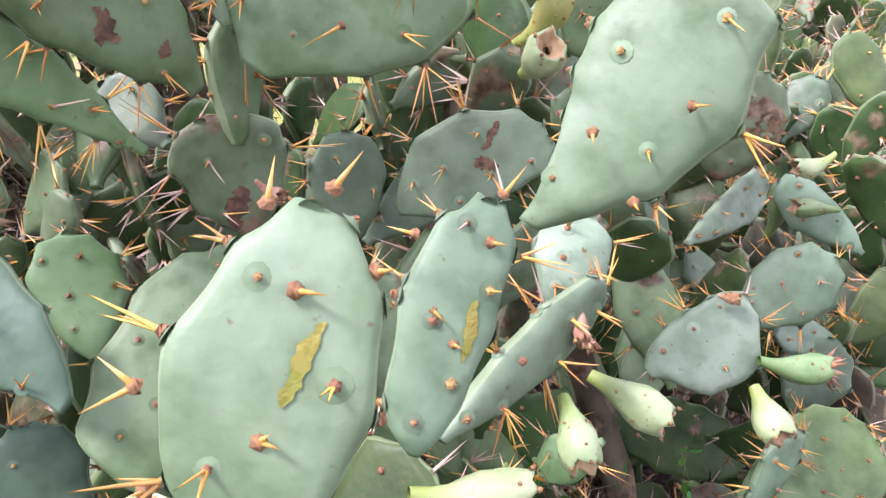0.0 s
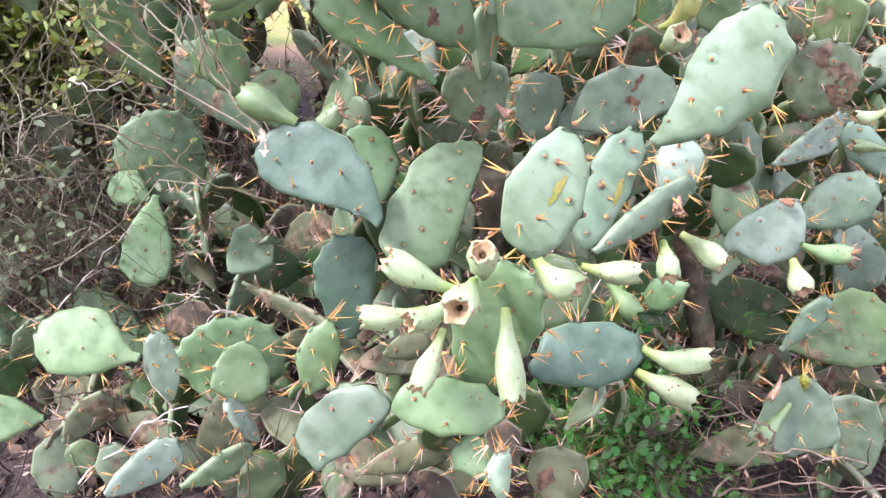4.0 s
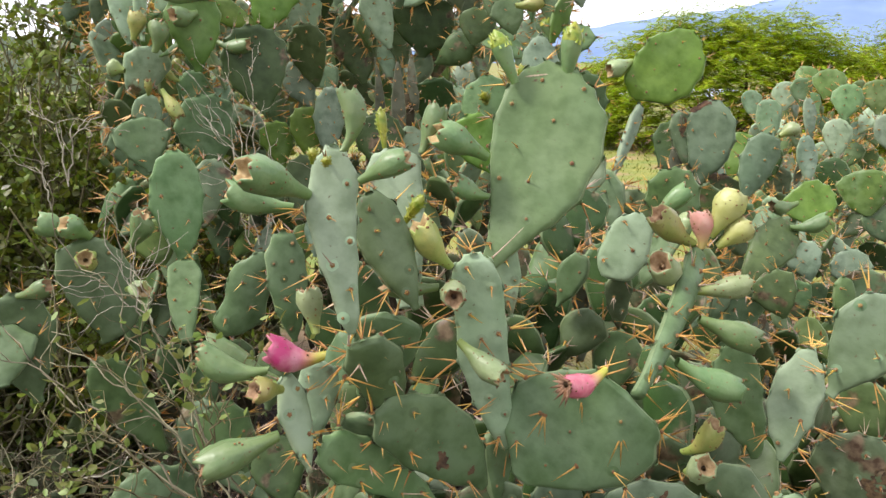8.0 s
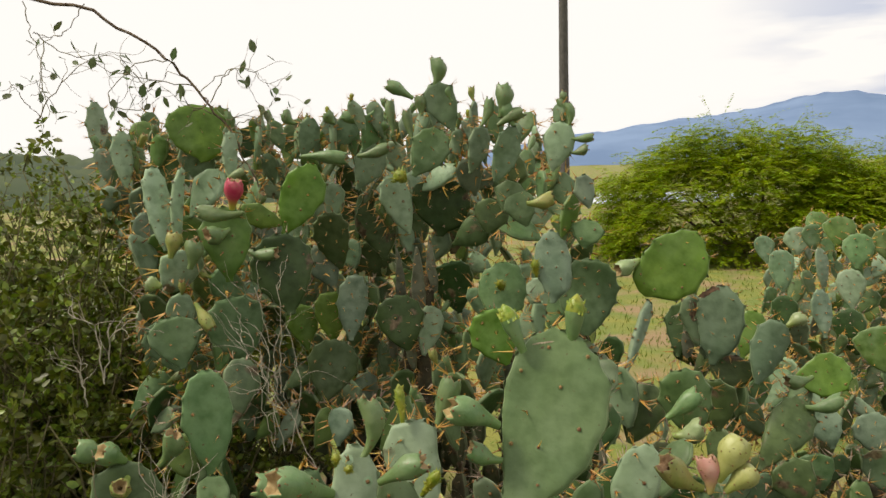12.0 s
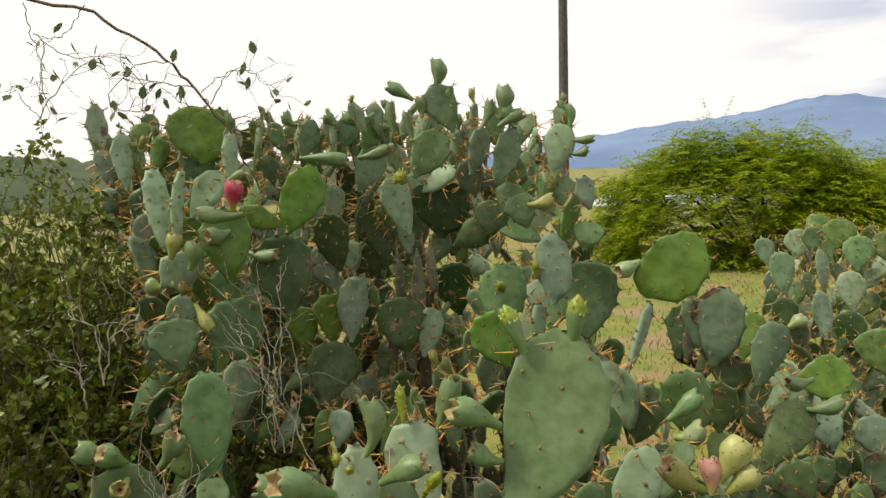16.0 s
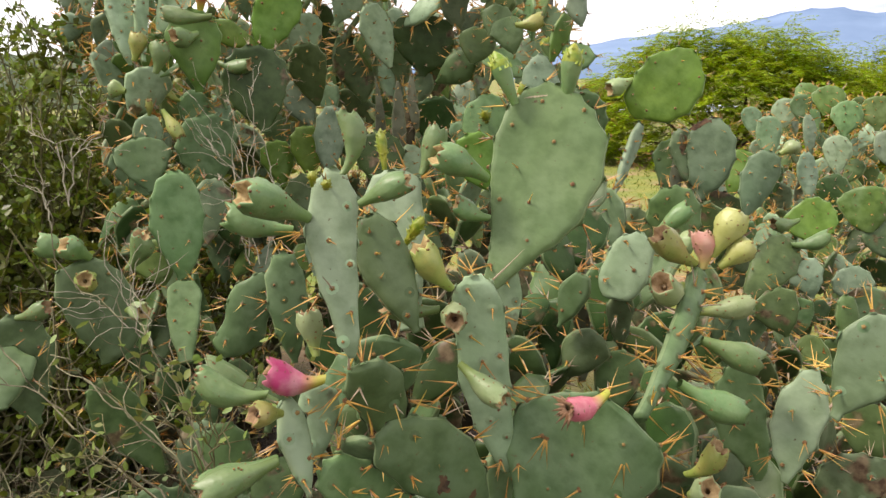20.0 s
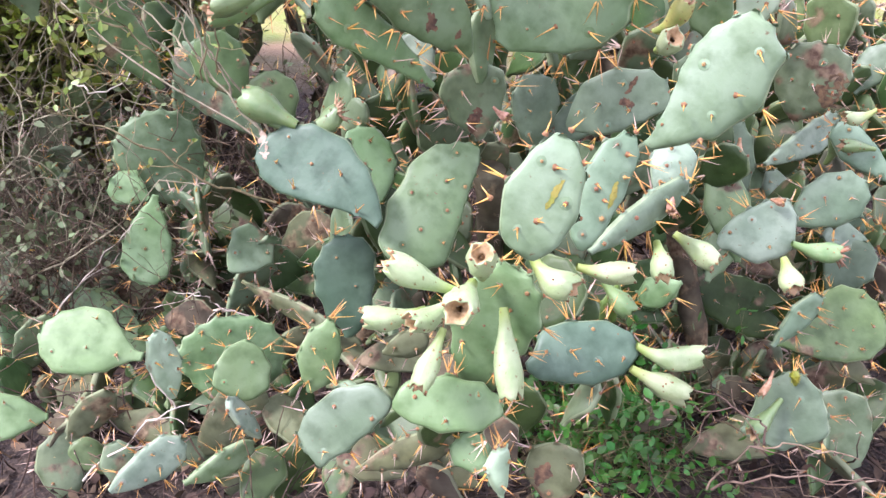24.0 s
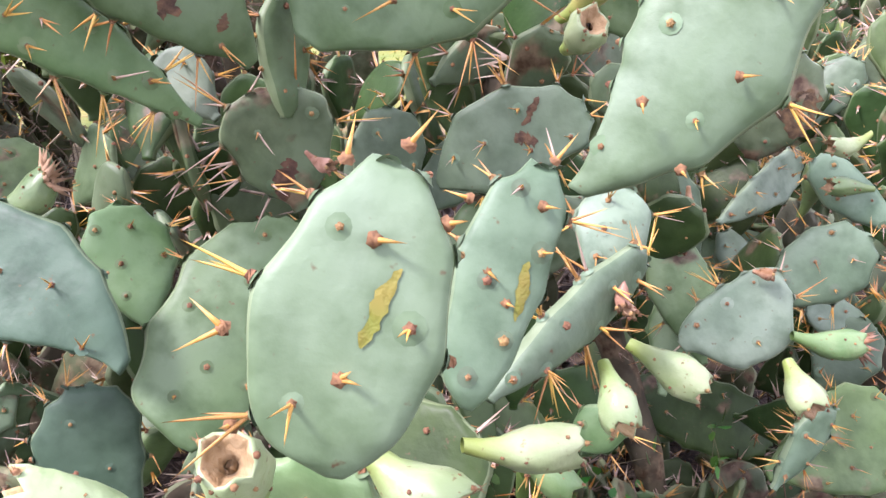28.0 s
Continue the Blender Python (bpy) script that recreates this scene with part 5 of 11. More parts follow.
pad("fr4", distant, (0.845, 3.629, 1.195), (0.842, 3.651, 1.330), 0.114, (0.131, -0.979, 0.159), "grey", detail=0, spine=0.030)
pad("fr5", distant, (0.962, 3.336, 1.154), (0.971, 3.363, 1.309), 0.142, (-0.256, -0.949, 0.182), "sage", detail=0, spine=0.030)
pad("fr6", distant, (0.926, 3.548, 1.232), (0.954, 3.577, 1.369), 0.160, (-0.212, -0.947, 0.240), "green", detail=0, spine=0.030)
pad("fr7", distant, (1.098, 3.368, 1.178), (1.109, 3.395, 1.327), 0.162, (-0.284, -0.940, 0.191), "green", detail=0, spine=0.030)
pad("fr8", distant, (0.922, 2.759, 0.839), (0.897, 2.782, 1.011), 0.208, (-0.266, -0.960, 0.090), "green", detail=0, spine=0.030)
pad("fr9", distant, (0.746, 2.944, 0.924), (0.719, 2.970, 1.119), 0.101, (0.300, -0.939, 0.169), "blue", detail=0, spine=0.030)
pad("fr10", distant, (0.913, 3.197, 0.999), (0.897, 3.222, 1.169), 0.123, (-0.249, -0.961, 0.116), "ash", detail=0, spine=0.030)
pad("fr11", distant, (0.649, 3.681, 1.130), (0.619, 3.698, 1.269), 0.101, (-0.158, -0.984, 0.082), "pale", detail=0, spine=0.030)
pad("fr12", distant, (0.867, 3.749, 1.266), (0.920, 3.777, 1.372), 0.141, (-0.112, -0.944, 0.309), "green", detail=0, spine=0.030)
pad("fr13", distant, (1.141, 3.248, 1.021), (1.113, 3.270, 1.191), 0.147, (-0.292, -0.953, 0.077), "blue", detail=0, spine=0.030)
pad("fr14", distant, (0.618, 3.021, 0.927), (0.603, 3.043, 1.080), 0.119, (-0.180, -0.976, 0.123), "dark", detail=0, spine=0.030)
pad("fr15", distant, (0.900, 3.063, 0.830), (0.850, 3.084, 1.019), 0.143, (-0.214, -0.976, 0.049), "dark", detail=0, spine=0.030)
pad("fr16", distant, (1.030, 2.764, 0.731), (0.963, 2.778, 0.903), 0.195, (-0.215, -0.977, -0.003), "scar", detail=0, spine=0.030)
pad("rim_a", front, (0.521, 0.850, 0.578), (0.412, 0.880, 0.667), 0.065, (-0.2, -0.85, 0.5), "slate", spine=0.034)
pad("rim_b", front, (0.282, 0.920, 0.434), (0.259, 0.980, 0.630), 0.081, (-0.25, -0.9, 0.35), "slate", spine=0.034)
pad("rim_c", front, (0.556, 0.900, 0.405), (0.459, 0.920, 0.432), 0.063, (-0.2, -0.8, 0.55), "blue", spine=0.034)
pad("rim_d", front, (0.387, 0.950, 0.435), (0.356, 1.000, 0.519), 0.059, (0.1, -0.85, 0.5), "blue", spine=0.034)
pad("rim_e", front, (0.506, 1.100, 0.655), (0.556, 1.120, 0.750), 0.080, (-0.3, -0.9, 0.3), "slate", spine=0.034)
pad("rim_f", front, (0.151, 0.600, 0.479), (0.091, 0.620, 0.425), 0.059, (0.0, -0.9, 0.4), "sage", spine=0.034)
fruit("rim_a", (0.463, 0.850, 0.710), (0.412, 0.840, 0.697), 0.026, "pale")
fruit("rim_a", (0.481, 0.850, 0.638), (0.420, 0.840, 0.646), 0.025, "green")
fruit("rim_d", (0.432, 0.930, 0.570), (0.438, 0.920, 0.646), 0.034, "green")
pad("gap_a", back, (-0.857, 2.200, 1.330), (-0.896, 2.200, 1.557), 0.172, (0.2, -0.95, 0.1), "olive", spine=0.034, detail=0)
pad("gap_b", back, (-0.766, 2.300, 1.346), (-0.792, 2.300, 1.570), 0.149, (-0.3, -0.95, 0.1), "moss", spine=0.034, detail=0)
pad("gap_c", back, (-0.616, 2.200, 1.349), (-0.606, 2.200, 1.571), 0.160, (0.4, -0.9, 0.1), "olive", spine=0.034, detail=0)
pad("gap_d", back, (-1.012, 2.400, 1.384), (-1.058, 2.400, 1.580), 0.137, (0.3, -0.95, 0.0), "dark", spine=0.034, detail=0)
pad("gap_e", right, (0.148, 1.750, 0.595), (0.098, 1.750, 0.788), 0.179, (0.2, -0.95, 0.1), "dark", spine=0.034, detail=0)
pad("gap_f", right, (0.249, 1.850, 0.599), (0.257, 1.850, 0.801), 0.168, (-0.3, -0.95, 0.1), "olive", spine=0.034, detail=0)
pad("gap_g", right, (0.058, 1.900, 0.672), (0.074, 1.900, 0.828), 0.137, (-0.1, -0.95, 0.1), "old", spine=0.034, detail=0)
fruit("fruiter", (-0.171, 0.217, 0.676), (-0.246, 0.198, 0.721), 0.035, "pale")
fruit("fruiter", (-0.143, 0.247, 0.679), (-0.139, 0.193, 0.746), 0.035, "pale")
fruit("fruiter", (-0.163, 0.211, 0.683), (-0.210, 0.143, 0.678), 0.029, "pale")
fruit("fruiter", (-0.204, 0.201, 0.657), (-0.273, 0.177, 0.653), 0.031, "pale")
fruit("fruiter", (-0.151, 0.217, 0.690), (-0.155, 0.124, 0.712), 0.040, "pale")
fruit("fruiter", (-0.185, 0.217, 0.619), (-0.204, 0.154, 0.576), 0.029, "pale")
fruit("fruiter", (-0.115, 0.241, 0.643), (-0.097, 0.181, 0.555), 0.036, "pale")
fruit("fruiter", (-0.085, 0.251, 0.711), (-0.033, 0.223, 0.691), 0.039, "pale")
fruit("fruiter", (-0.032, 0.279, 0.687), (0.036, 0.295, 0.676), 0.030, "pale")
fruit("bot", (0.063, 0.351, 0.525), (0.151, 0.358, 0.515), 0.036, "pale")
fruit("bot", (0.057, 0.326, 0.504), (0.134, 0.319, 0.473), 0.036, "pale")
fruit("rimpad", (0.079, 0.444, 0.640), (0.090, 0.394, 0.612), 0.032, "pale")
fruit("rimpad", (0.108, 0.489, 0.630), (0.167, 0.459, 0.604), 0.035, "pale")
fruit("lobe", (0.304, 0.614, 0.535), (0.317, 0.565, 0.507), 0.038, "pale")
fruit("lobe", (0.324, 0.656, 0.540), (0.401, 0.659, 0.527), 0.034, "green", flower=True)
fruit("rimpad", (0.012, 0.421, 0.579), (0.054, 0.406, 0.542), 0.032, "green")
fruit("brp", (0.327, 0.517, 0.323), (0.273, 0.442, 0.309), 0.031, "green")
fruit("oval", (-0.484, 0.574, 0.721), (-0.571, 0.580, 0.760), 0.052, "green")
fruit("oval", (-0.473, 0.575, 0.718), (-0.421, 0.597, 0.740), 0.037, "green", flower=True)
fruit("leafpad", (-0.517, 0.611, 0.958), (-0.620, 0.599, 1.012), 0.048, "green")
fruit("flap", (-0.458, 0.476, 0.947), (-0.526, 0.409, 0.936), 0.040, "green")
fruit("big", (-0.057, 0.550, 1.036), (-0.104, 0.507, 1.030), 0.031, "pink", flower=True)
fruit("fork2", (-0.382, 0.450, 1.069), (-0.441, 0.424, 1.086), 0.038, "pink")
fruit("tall", (-0.388, 0.434, 1.262), (-0.433, 0.371, 1.298), 0.041, "green")
fruit("tall", (-0.427, 0.483, 1.238), (-0.494, 0.454, 1.260), 0.035, "green")
fruit("tall", (-0.347, 0.433, 1.311), (-0.346, 0.449, 1.376), 0.028, "green")
fruit("tall", (-0.331, 0.439, 1.278), (-0.278, 0.445, 1.304), 0.029, "green")
fruit("jumbo", (-0.221, 0.650, 1.282), (-0.282, 0.615, 1.316), 0.041, "green")
fruit("jumbo", (-0.219, 0.659, 1.228), (-0.261, 0.645, 1.249), 0.030, "green")
fruit("tall2", (-0.304, 0.625, 1.288), (-0.285, 0.643, 1.348), 0.031, "green")
fruit("post", (-0.251, 0.551, 1.157), (-0.285, 0.527, 1.215), 0.036, "yellow")
fruit("post", (-0.265, 0.542, 1.133), (-0.327, 0.512, 1.144), 0.031, "green")
fruit("post", (-0.248, 0.547, 1.138), (-0.233, 0.477, 1.139), 0.031, "pale")
fruit("post", (-0.235, 0.522, 1.071), (-0.178, 0.495, 1.040), 0.031, "pale", bend=0.03)
fruit("sliver", (-0.451, 0.442, 1.048), (-0.526, 0.423, 1.072), 0.036, "green")
fruit("sliver", (-0.428, 0.410, 0.981), (-0.499, 0.358, 0.958), 0.039, "green")
fruit("sliver", (-0.426, 0.423, 1.034), (-0.446, 0.390, 1.045), 0.031, "yellow")
fruit("sliver2", (-0.428, 0.544, 1.060), (-0.441, 0.555, 1.116), 0.034, "pale")
fruit("rod", (0.079, 0.820, 1.131), (0.073, 0.832, 1.185), 0.035, "rose")
fruit("rod", (0.091, 0.827, 1.150), (0.125, 0.839, 1.214), 0.046, "lemon", open_top=False)
fruit("rod", (0.103, 0.826, 1.134), (0.145, 0.832, 1.170), 0.038, "lemon", open_top=False)
fruit("rod", (0.068, 0.820, 1.139), (0.011, 0.789, 1.189), 0.042, "yellow")
fruit("rod", (0.047, 0.779, 1.115), (0.012, 0.713, 1.135), 0.043, "pale")
fruit("rod", (0.068, 0.754, 1.084), (0.142, 0.772, 1.095), 0.034, "pale")
fruit("rod", (0.069, 0.706, 1.058), (0.147, 0.714, 1.026), 0.041, "green")
fruit("rod", (0.035, 0.628, 1.024), (0.117, 0.654, 0.978), 0.042, "green")
fruit("rod", (0.057, 0.679, 0.870), (0.094, 0.658, 0.926), 0.034, "yellow")
fruit("rod", (0.064, 0.673, 0.843), (0.083, 0.633, 0.876), 0.039, "pale")
fruit("chainb", (-1.032, 0.894, 1.097), (-1.083, 0.868, 1.120), 0.046, "green")
fruit("chainb", (-1.001, 0.898, 1.087), (-1.025, 0.859, 1.120), 0.046, "green")
fruit("chainb", (-0.994, 0.892, 1.056), (-0.971, 0.835, 1.063), 0.039, "yellow")
fruit("chainb", (-0.929, 0.889, 0.992), (-0.875, 0.860, 1.001), 0.037, "pale")
fruit("ovalL", (-0.985, 0.985, 1.045), (-0.950, 0.988, 1.114), 0.047, "green")
fruit("chainc", (-1.051, 0.754, 1.011), (-0.992, 0.760, 1.033), 0.033, "green")
fruit("gr2", (-0.943, 1.272, 1.558), (-0.929, 1.266, 1.626), 0.044, "red")
fruit("bush1", (-0.932, 1.304, 1.548), (-1.031, 1.274, 1.555), 0.040, "green")
fruit("bush1", (-0.958, 1.282, 1.510), (-0.989, 1.233, 1.503), 0.045, "green")
fruit("bush1", (-1.026, 1.212, 1.424), (-1.017, 1.225, 1.488), 0.044, "green")
fruit("bush1", (-1.071, 1.207, 1.450), (-1.063, 1.218, 1.508), 0.039, "yellow")
fruit("bush1", (-1.089, 1.193, 1.386), (-1.121, 1.188, 1.393), 0.039, "pale")
fruit("bush2", (-0.970, 1.384, 1.452), (-0.886, 1.379, 1.444), 0.036, "green")
fruit("bush2", (-1.011, 1.203, 1.347), (-0.974, 1.201, 1.289), 0.031, "yellow")
fruit("top1", (-0.553, 1.692, 1.859), (-0.544, 1.706, 1.936), 0.045, "green")
fruit("top1", (-0.604, 1.677, 1.832), (-0.672, 1.669, 1.872), 0.036, "green")
fruit("top1", (-0.581, 1.674, 1.784), (-0.587, 1.681, 1.836), 0.033, "green")
fruit("top1", (-0.500, 1.696, 1.821), (-0.509, 1.701, 1.861), 0.027, "green")
fruit("top4", (-0.373, 1.715, 1.774), (-0.364, 1.731, 1.860), 0.049, "green")
fruit("top4", (-0.335, 1.719, 1.751), (-0.359, 1.724, 1.812), 0.039, "green")
fruit("top4", (-0.380, 1.710, 1.752), (-0.314, 1.729, 1.789), 0.036, "green")
fruit("top4", (-0.424, 1.701, 1.752), (-0.399, 1.718, 1.824), 0.030, "green")
fruit("top3", (-0.194, 1.747, 1.743), (-0.197, 1.757, 1.807), 0.027, "green")
fruit("top3", (-0.186, 1.743, 1.712), (-0.129, 1.756, 1.716), 0.024, "green")
fruit("top3", (-0.185, 1.737, 1.675), (-0.144, 1.748, 1.690), 0.027, "green")
fruit("top2", (-0.683, 1.749, 1.744), (-0.696, 1.762, 1.835), 0.029, "green")
fruit("top2", (-0.628, 1.757, 1.720), (-0.649, 1.767, 1.806), 0.029, "green")
fruit("top7", (-0.814, 2.035, 1.757), (-0.806, 2.043, 1.796), 0.040, "green")
fruit("top7", (-0.868, 2.030, 1.793), (-0.930, 2.021, 1.821), 0.040, "green")
fruit("top8", (-0.956, 2.012, 1.794), (-0.983, 2.011, 1.827), 0.040, "green")
fruit("top8", (-1.019, 1.877, 1.687), (-0.883, 1.904, 1.677), 0.045, "green")
fruit("top9", (-1.080, 1.986, 1.796), (-1.116, 1.985, 1.835), 0.040, "green")
fruit("top9", (-1.151, 1.974, 1.811), (-1.176, 1.973, 1.836), 0.029, "green")
fruit("top7", (-0.850, 1.912, 1.685), (-0.757, 1.935, 1.710), 0.038, "green")
fruit("side5", (-0.301, 1.691, 1.542), (-0.234, 1.708, 1.556), 0.042, "yellow")
fruit("rpad", (-0.009, 1.572, 1.405), (-0.062, 1.535, 1.384), 0.042, "pale")
fruit("roundd", (0.043, 1.325, 1.085), (0.111, 1.338, 1.140), 0.043, "green")
fruit("roundd", (0.054, 1.292, 1.058), (0.114, 1.288, 1.084), 0.047, "pale")
fruit("round", (0.495, 2.026, 1.004), (0.419, 1.998, 0.996), 0.044, "green")
fruit("tilt", (0.435, 1.832, 0.970), (0.526, 1.835, 0.997), 0.044, "green")
fruit("clus4", (0.352, 1.671, 1.226), (0.394, 1.683, 1.247), 0.038, "pale")
bud("jumbo", (-0.191, 0.700, 1.376), (-0.221, 0.701, 1.446), 0.027)
bud("jumbo", (-0.126, 0.733, 1.372), (-0.116, 0.735, 1.457), 0.029)
bud("tall2", (-0.346, 0.598, 1.297), (-0.354, 0.609, 1.349), 0.014, True)
bud("tall2", (-0.317, 0.580, 1.203), (-0.290, 0.574, 1.242), 0.016, True)
bud("tall", (-0.382, 0.433, 1.297), (-0.378, 0.428, 1.315), 0.010, True)
bud("tall", (-0.364, 0.426, 1.297), (-0.356, 0.409, 1.305), 0.010, True)
bud("p440", (-0.387, 1.798, 1.292), (-0.386, 1.741, 1.321), 0.026, True)
bud("brp", (0.351, 0.541, 0.338), (0.342, 0.535, 0.371), 0.015, True)
bud("side7", (-0.210, 1.697, 1.458), (-0.229, 1.701, 1.511), 0.030)
bud("top2", (-0.635, 1.686, 1.611), (-0.653, 1.654, 1.632), 0.037, True)
bud("slim", (-0.274, 1.665, 1.347), (-0.278, 1.652, 1.397), 0.021, True)
long_spine("near", (-0.132, 0.194, 0.814), (-0.143, 0.189, 0.832))
long_spine("near", (-0.132, 0.194, 0.814), (-0.151, 0.180, 0.810))
long_spine("near", (-0.080, 0.222, 0.879), (-0.074, 0.219, 0.901))
long_spine("near", (-0.054, 0.225, 0.884), (-0.040, 0.219, 0.902))
long_spine("near", (-0.113, 0.203, 0.834), (-0.110, 0.188, 0.828))
long_spine("near", (-0.129, 0.178, 0.776), (-0.131, 0.168, 0.782))
long_spine("near", (-0.067, 0.198, 0.853), (-0.052, 0.187, 0.856))
long_spine("near", (-0.081, 0.176, 0.801), (-0.070, 0.165, 0.805))
long_spine("near", (-0.081, 0.176, 0.801), (-0.074, 0.167, 0.811))
long_spine("near", (-0.038, 0.212, 0.854), (-0.028, 0.201, 0.860))
long_spine("mate", (0.023, 0.358, 0.834), (0.036, 0.353, 0.854))
long_spine("mate", (0.015, 0.338, 0.813), (0.025, 0.326, 0.816))
long_spine("mate", (-0.018, 0.323, 0.779), (-0.010, 0.309, 0.777))
long_spine("mate", (-0.007, 0.316, 0.761), (-0.001, 0.304, 0.764))
long_spine("mate", (-0.028, 0.349, 0.814), (-0.044, 0.340, 0.823))
long_spine("beam", (0.132, 0.381, 0.879), (0.143, 0.370, 0.882))
long_spine("beam", (0.075, 0.376, 0.865), (0.073, 0.360, 0.861))
long_spine("beam", (0.098, 0.359, 0.828), (0.099, 0.346, 0.827))
long_spine("big", (-0.130, 0.553, 0.968), (-0.153, 0.529, 0.941))
long_spine("big", (-0.130, 0.553, 0.968), (-0.127, 0.533, 0.935))
long_spine("big", (-0.130, 0.553, 0.968), (-0.137, 0.533, 0.944))
long_spine("big", (-0.033, 0.566, 0.942), (-0.050, 0.542, 0.909))
long_spine("big", (-0.033, 0.566, 0.942), (-0.033, 0.545, 0.908))
long_spine("big", (-0.033, 0.566, 0.942), (-0.024, 0.552, 0.928))
long_spine("big", (-0.087, 0.546, 0.905), (-0.118, 0.524, 0.891))
long_spine("big", (-0.032, 0.590, 0.999), (-0.025, 0.570, 0.962))
long_spine("big", (-0.032, 0.590, 0.999), (-0.036, 0.572, 0.979))
long_spine("big", (-0.084, 0.576, 0.985), (-0.083, 0.557, 0.955))
long_spine("big", (-0.084, 0.576, 0.985), (-0.087, 0.559, 0.969))
long_spine("big", (0.018, 0.596, 0.938), (0.054, 0.603, 0.989))
long_spine("big", (0.018, 0.596, 0.938), (0.050, 0.587, 0.926))
long_spine("big", (0.018, 0.596, 0.938), (0.025, 0.580, 0.919))
long_spine("big", (0.018, 0.596, 0.938), (0.015, 0.573, 0.898))
long_spine("big", (-0.157, 0.578, 1.007), (-0.192, 0.562, 1.024))
long_spine("big", (-0.157, 0.578, 1.007), (-0.186, 0.565, 1.031))
long_spine("big", (-0.157, 0.578, 1.007), (-0.135, 0.572, 1.017))
long_spine("flat", (-0.267, 0.528, 0.952), (-0.273, 0.508, 0.926))
long_spine("flat", (-0.267, 0.528, 0.952), (-0.258, 0.512, 0.933))
long_spine("fork2", (-0.363, 0.463, 1.038), (-0.371, 0.441, 1.009))
long_spine("fork2", (-0.363, 0.463, 1.038), (-0.339, 0.453, 1.028))
long_spine("fork2", (-0.363, 0.463, 1.038), (-0.310, 0.458, 1.028))
long_spine("fork2", (-0.338, 0.477, 1.077), (-0.290, 0.477, 1.090))
long_spine("fork2", (-0.338, 0.477, 1.077), (-0.308, 0.467, 1.061))
long_spine("fork2", (-0.338, 0.477, 1.077), (-0.330, 0.475, 1.112))
long_spine("post", (-0.237, 0.603, 1.167), (-0.254, 0.594, 1.194))
long_spine("post", (-0.237, 0.603, 1.167), (-0.222, 0.601, 1.196))
long_spine("post", (-0.237, 0.603, 1.167), (-0.205, 0.600, 1.180))
long_spine("post", (-0.237, 0.603, 1.167), (-0.264, 0.590, 1.186))
long_spine("post", (-0.195, 0.598, 1.112), (-0.165, 0.596, 1.129))
long_spine("post", (-0.195, 0.598, 1.112), (-0.161, 0.591, 1.104))
long_spine("post", (-0.224, 0.573, 1.076), (-0.240, 0.561, 1.090))
long_spine("post", (-0.224, 0.573, 1.076), (-0.250, 0.555, 1.076))
long_spine("rod", (0.002, 0.685, 1.049), (-0.048, 0.666, 1.062))
long_spine("rod", (0.002, 0.685, 1.049), (-0.035, 0.661, 1.030))
long_spine("rod", (0.030, 0.687, 1.078), (0.056, 0.675, 1.060))
long_spine("rod", (0.030, 0.687, 1.078), (0.045, 0.676, 1.071))
long_spine("rod", (0.067, 0.717, 1.124), (0.111, 0.712, 1.120))
long_spine("rod", (0.067, 0.717, 1.124), (0.103, 0.714, 1.135))
long_spine("rod", (0.060, 0.693, 1.034), (0.088, 0.680, 1.008))
long_spine("rod", (0.060, 0.693, 1.034), (0.093, 0.684, 1.023))
long_spine("rod", (-0.005, 0.663, 0.966), (0.029, 0.651, 0.937))
long_spine("rod", (-0.005, 0.663, 0.966), (0.035, 0.662, 0.978))
mark("near", (-0.066, 0.201, 0.822), 0.036, 0.008, 18, STAIN, "olive yellow rub mark")
mark("mate", (-0.000, 0.327, 0.764), 0.036, 0.008, -8, STAIN, "olive yellow rub mark")
mark("holed", (0.039, 0.731, 0.739), 0.023, 0.019, 0, DARK_SCAR, "dark rotten hole")
mark("holed", (0.046, 0.746, 0.762), 0.034, 0.009, -40, DARK_SCAR, "brown streak")
mark("oval", (-0.530, 0.542, 0.701), 0.048, 0.020, 60, CREAM, "torn cream tissue")
mark("ring", (0.415, 0.953, 0.714), 0.067, 0.046, 10, DARK_SCAR, "brown rotten patch")
mark("flat", (-0.259, 0.529, 0.911), 0.029, 0.012, 20, DARK_SCAR, "brown scar")
mark("flat", (-0.214, 0.520, 0.889), 0.017, 0.008, 60, DARK_SCAR, "brown scar")
mark("flat", (-0.261, 0.526, 0.909), 0.029, 0.010, 60, DARK_SCAR, "brown scar")
mark("crown", (-0.204, 0.636, 0.724), 0.046, 0.022, 30, DARK_SCAR, "brown scar")
mark("clus2", (0.127, 1.820, 1.234), 0.060, 0.024, 10, DARK_SCAR, "brown scar")
mark("clus1", (0.188, 1.818, 1.286), 0.075, 0.018, 60, DARK_SCAR, "brown scar")
mark("jumbo", (-0.163, 0.709, 1.391), 0.033, 0.003, 60, CREAM, "pale scratch")
mark("lowi", (-0.047, 0.226, 0.390), 0.041, 0.020, 30, DARK_SCAR, "brown scar")
mark("lowc", (-0.585, 0.508, 0.132), 0.060, 0.020, 60, DARK_SCAR, "brown scar")
fruit("rimpad", (0.089, 0.478, 0.716), (0.090, 0.441, 0.691), 0.012, "dry")
fruit("rimpad", (0.087, 0.467, 0.698), (0.098, 0.438, 0.686), 0.010, "dry")
fruit("tonguef", (0.249, 0.846, 0.644), (0.249, 0.824, 0.607), 0.017, "dry")
fruit("brp", (0.310, 0.538, 0.364), (0.289, 0.500, 0.343), 0.012, "dry")
fruit("lobe", (0.282, 0.686, 0.603), (0.301, 0.677, 0.603), 0.014, "dry")
fruit("crown", (-0.171, 0.571, 0.774), (-0.146, 0.549, 0.768), 0.014, "dry")
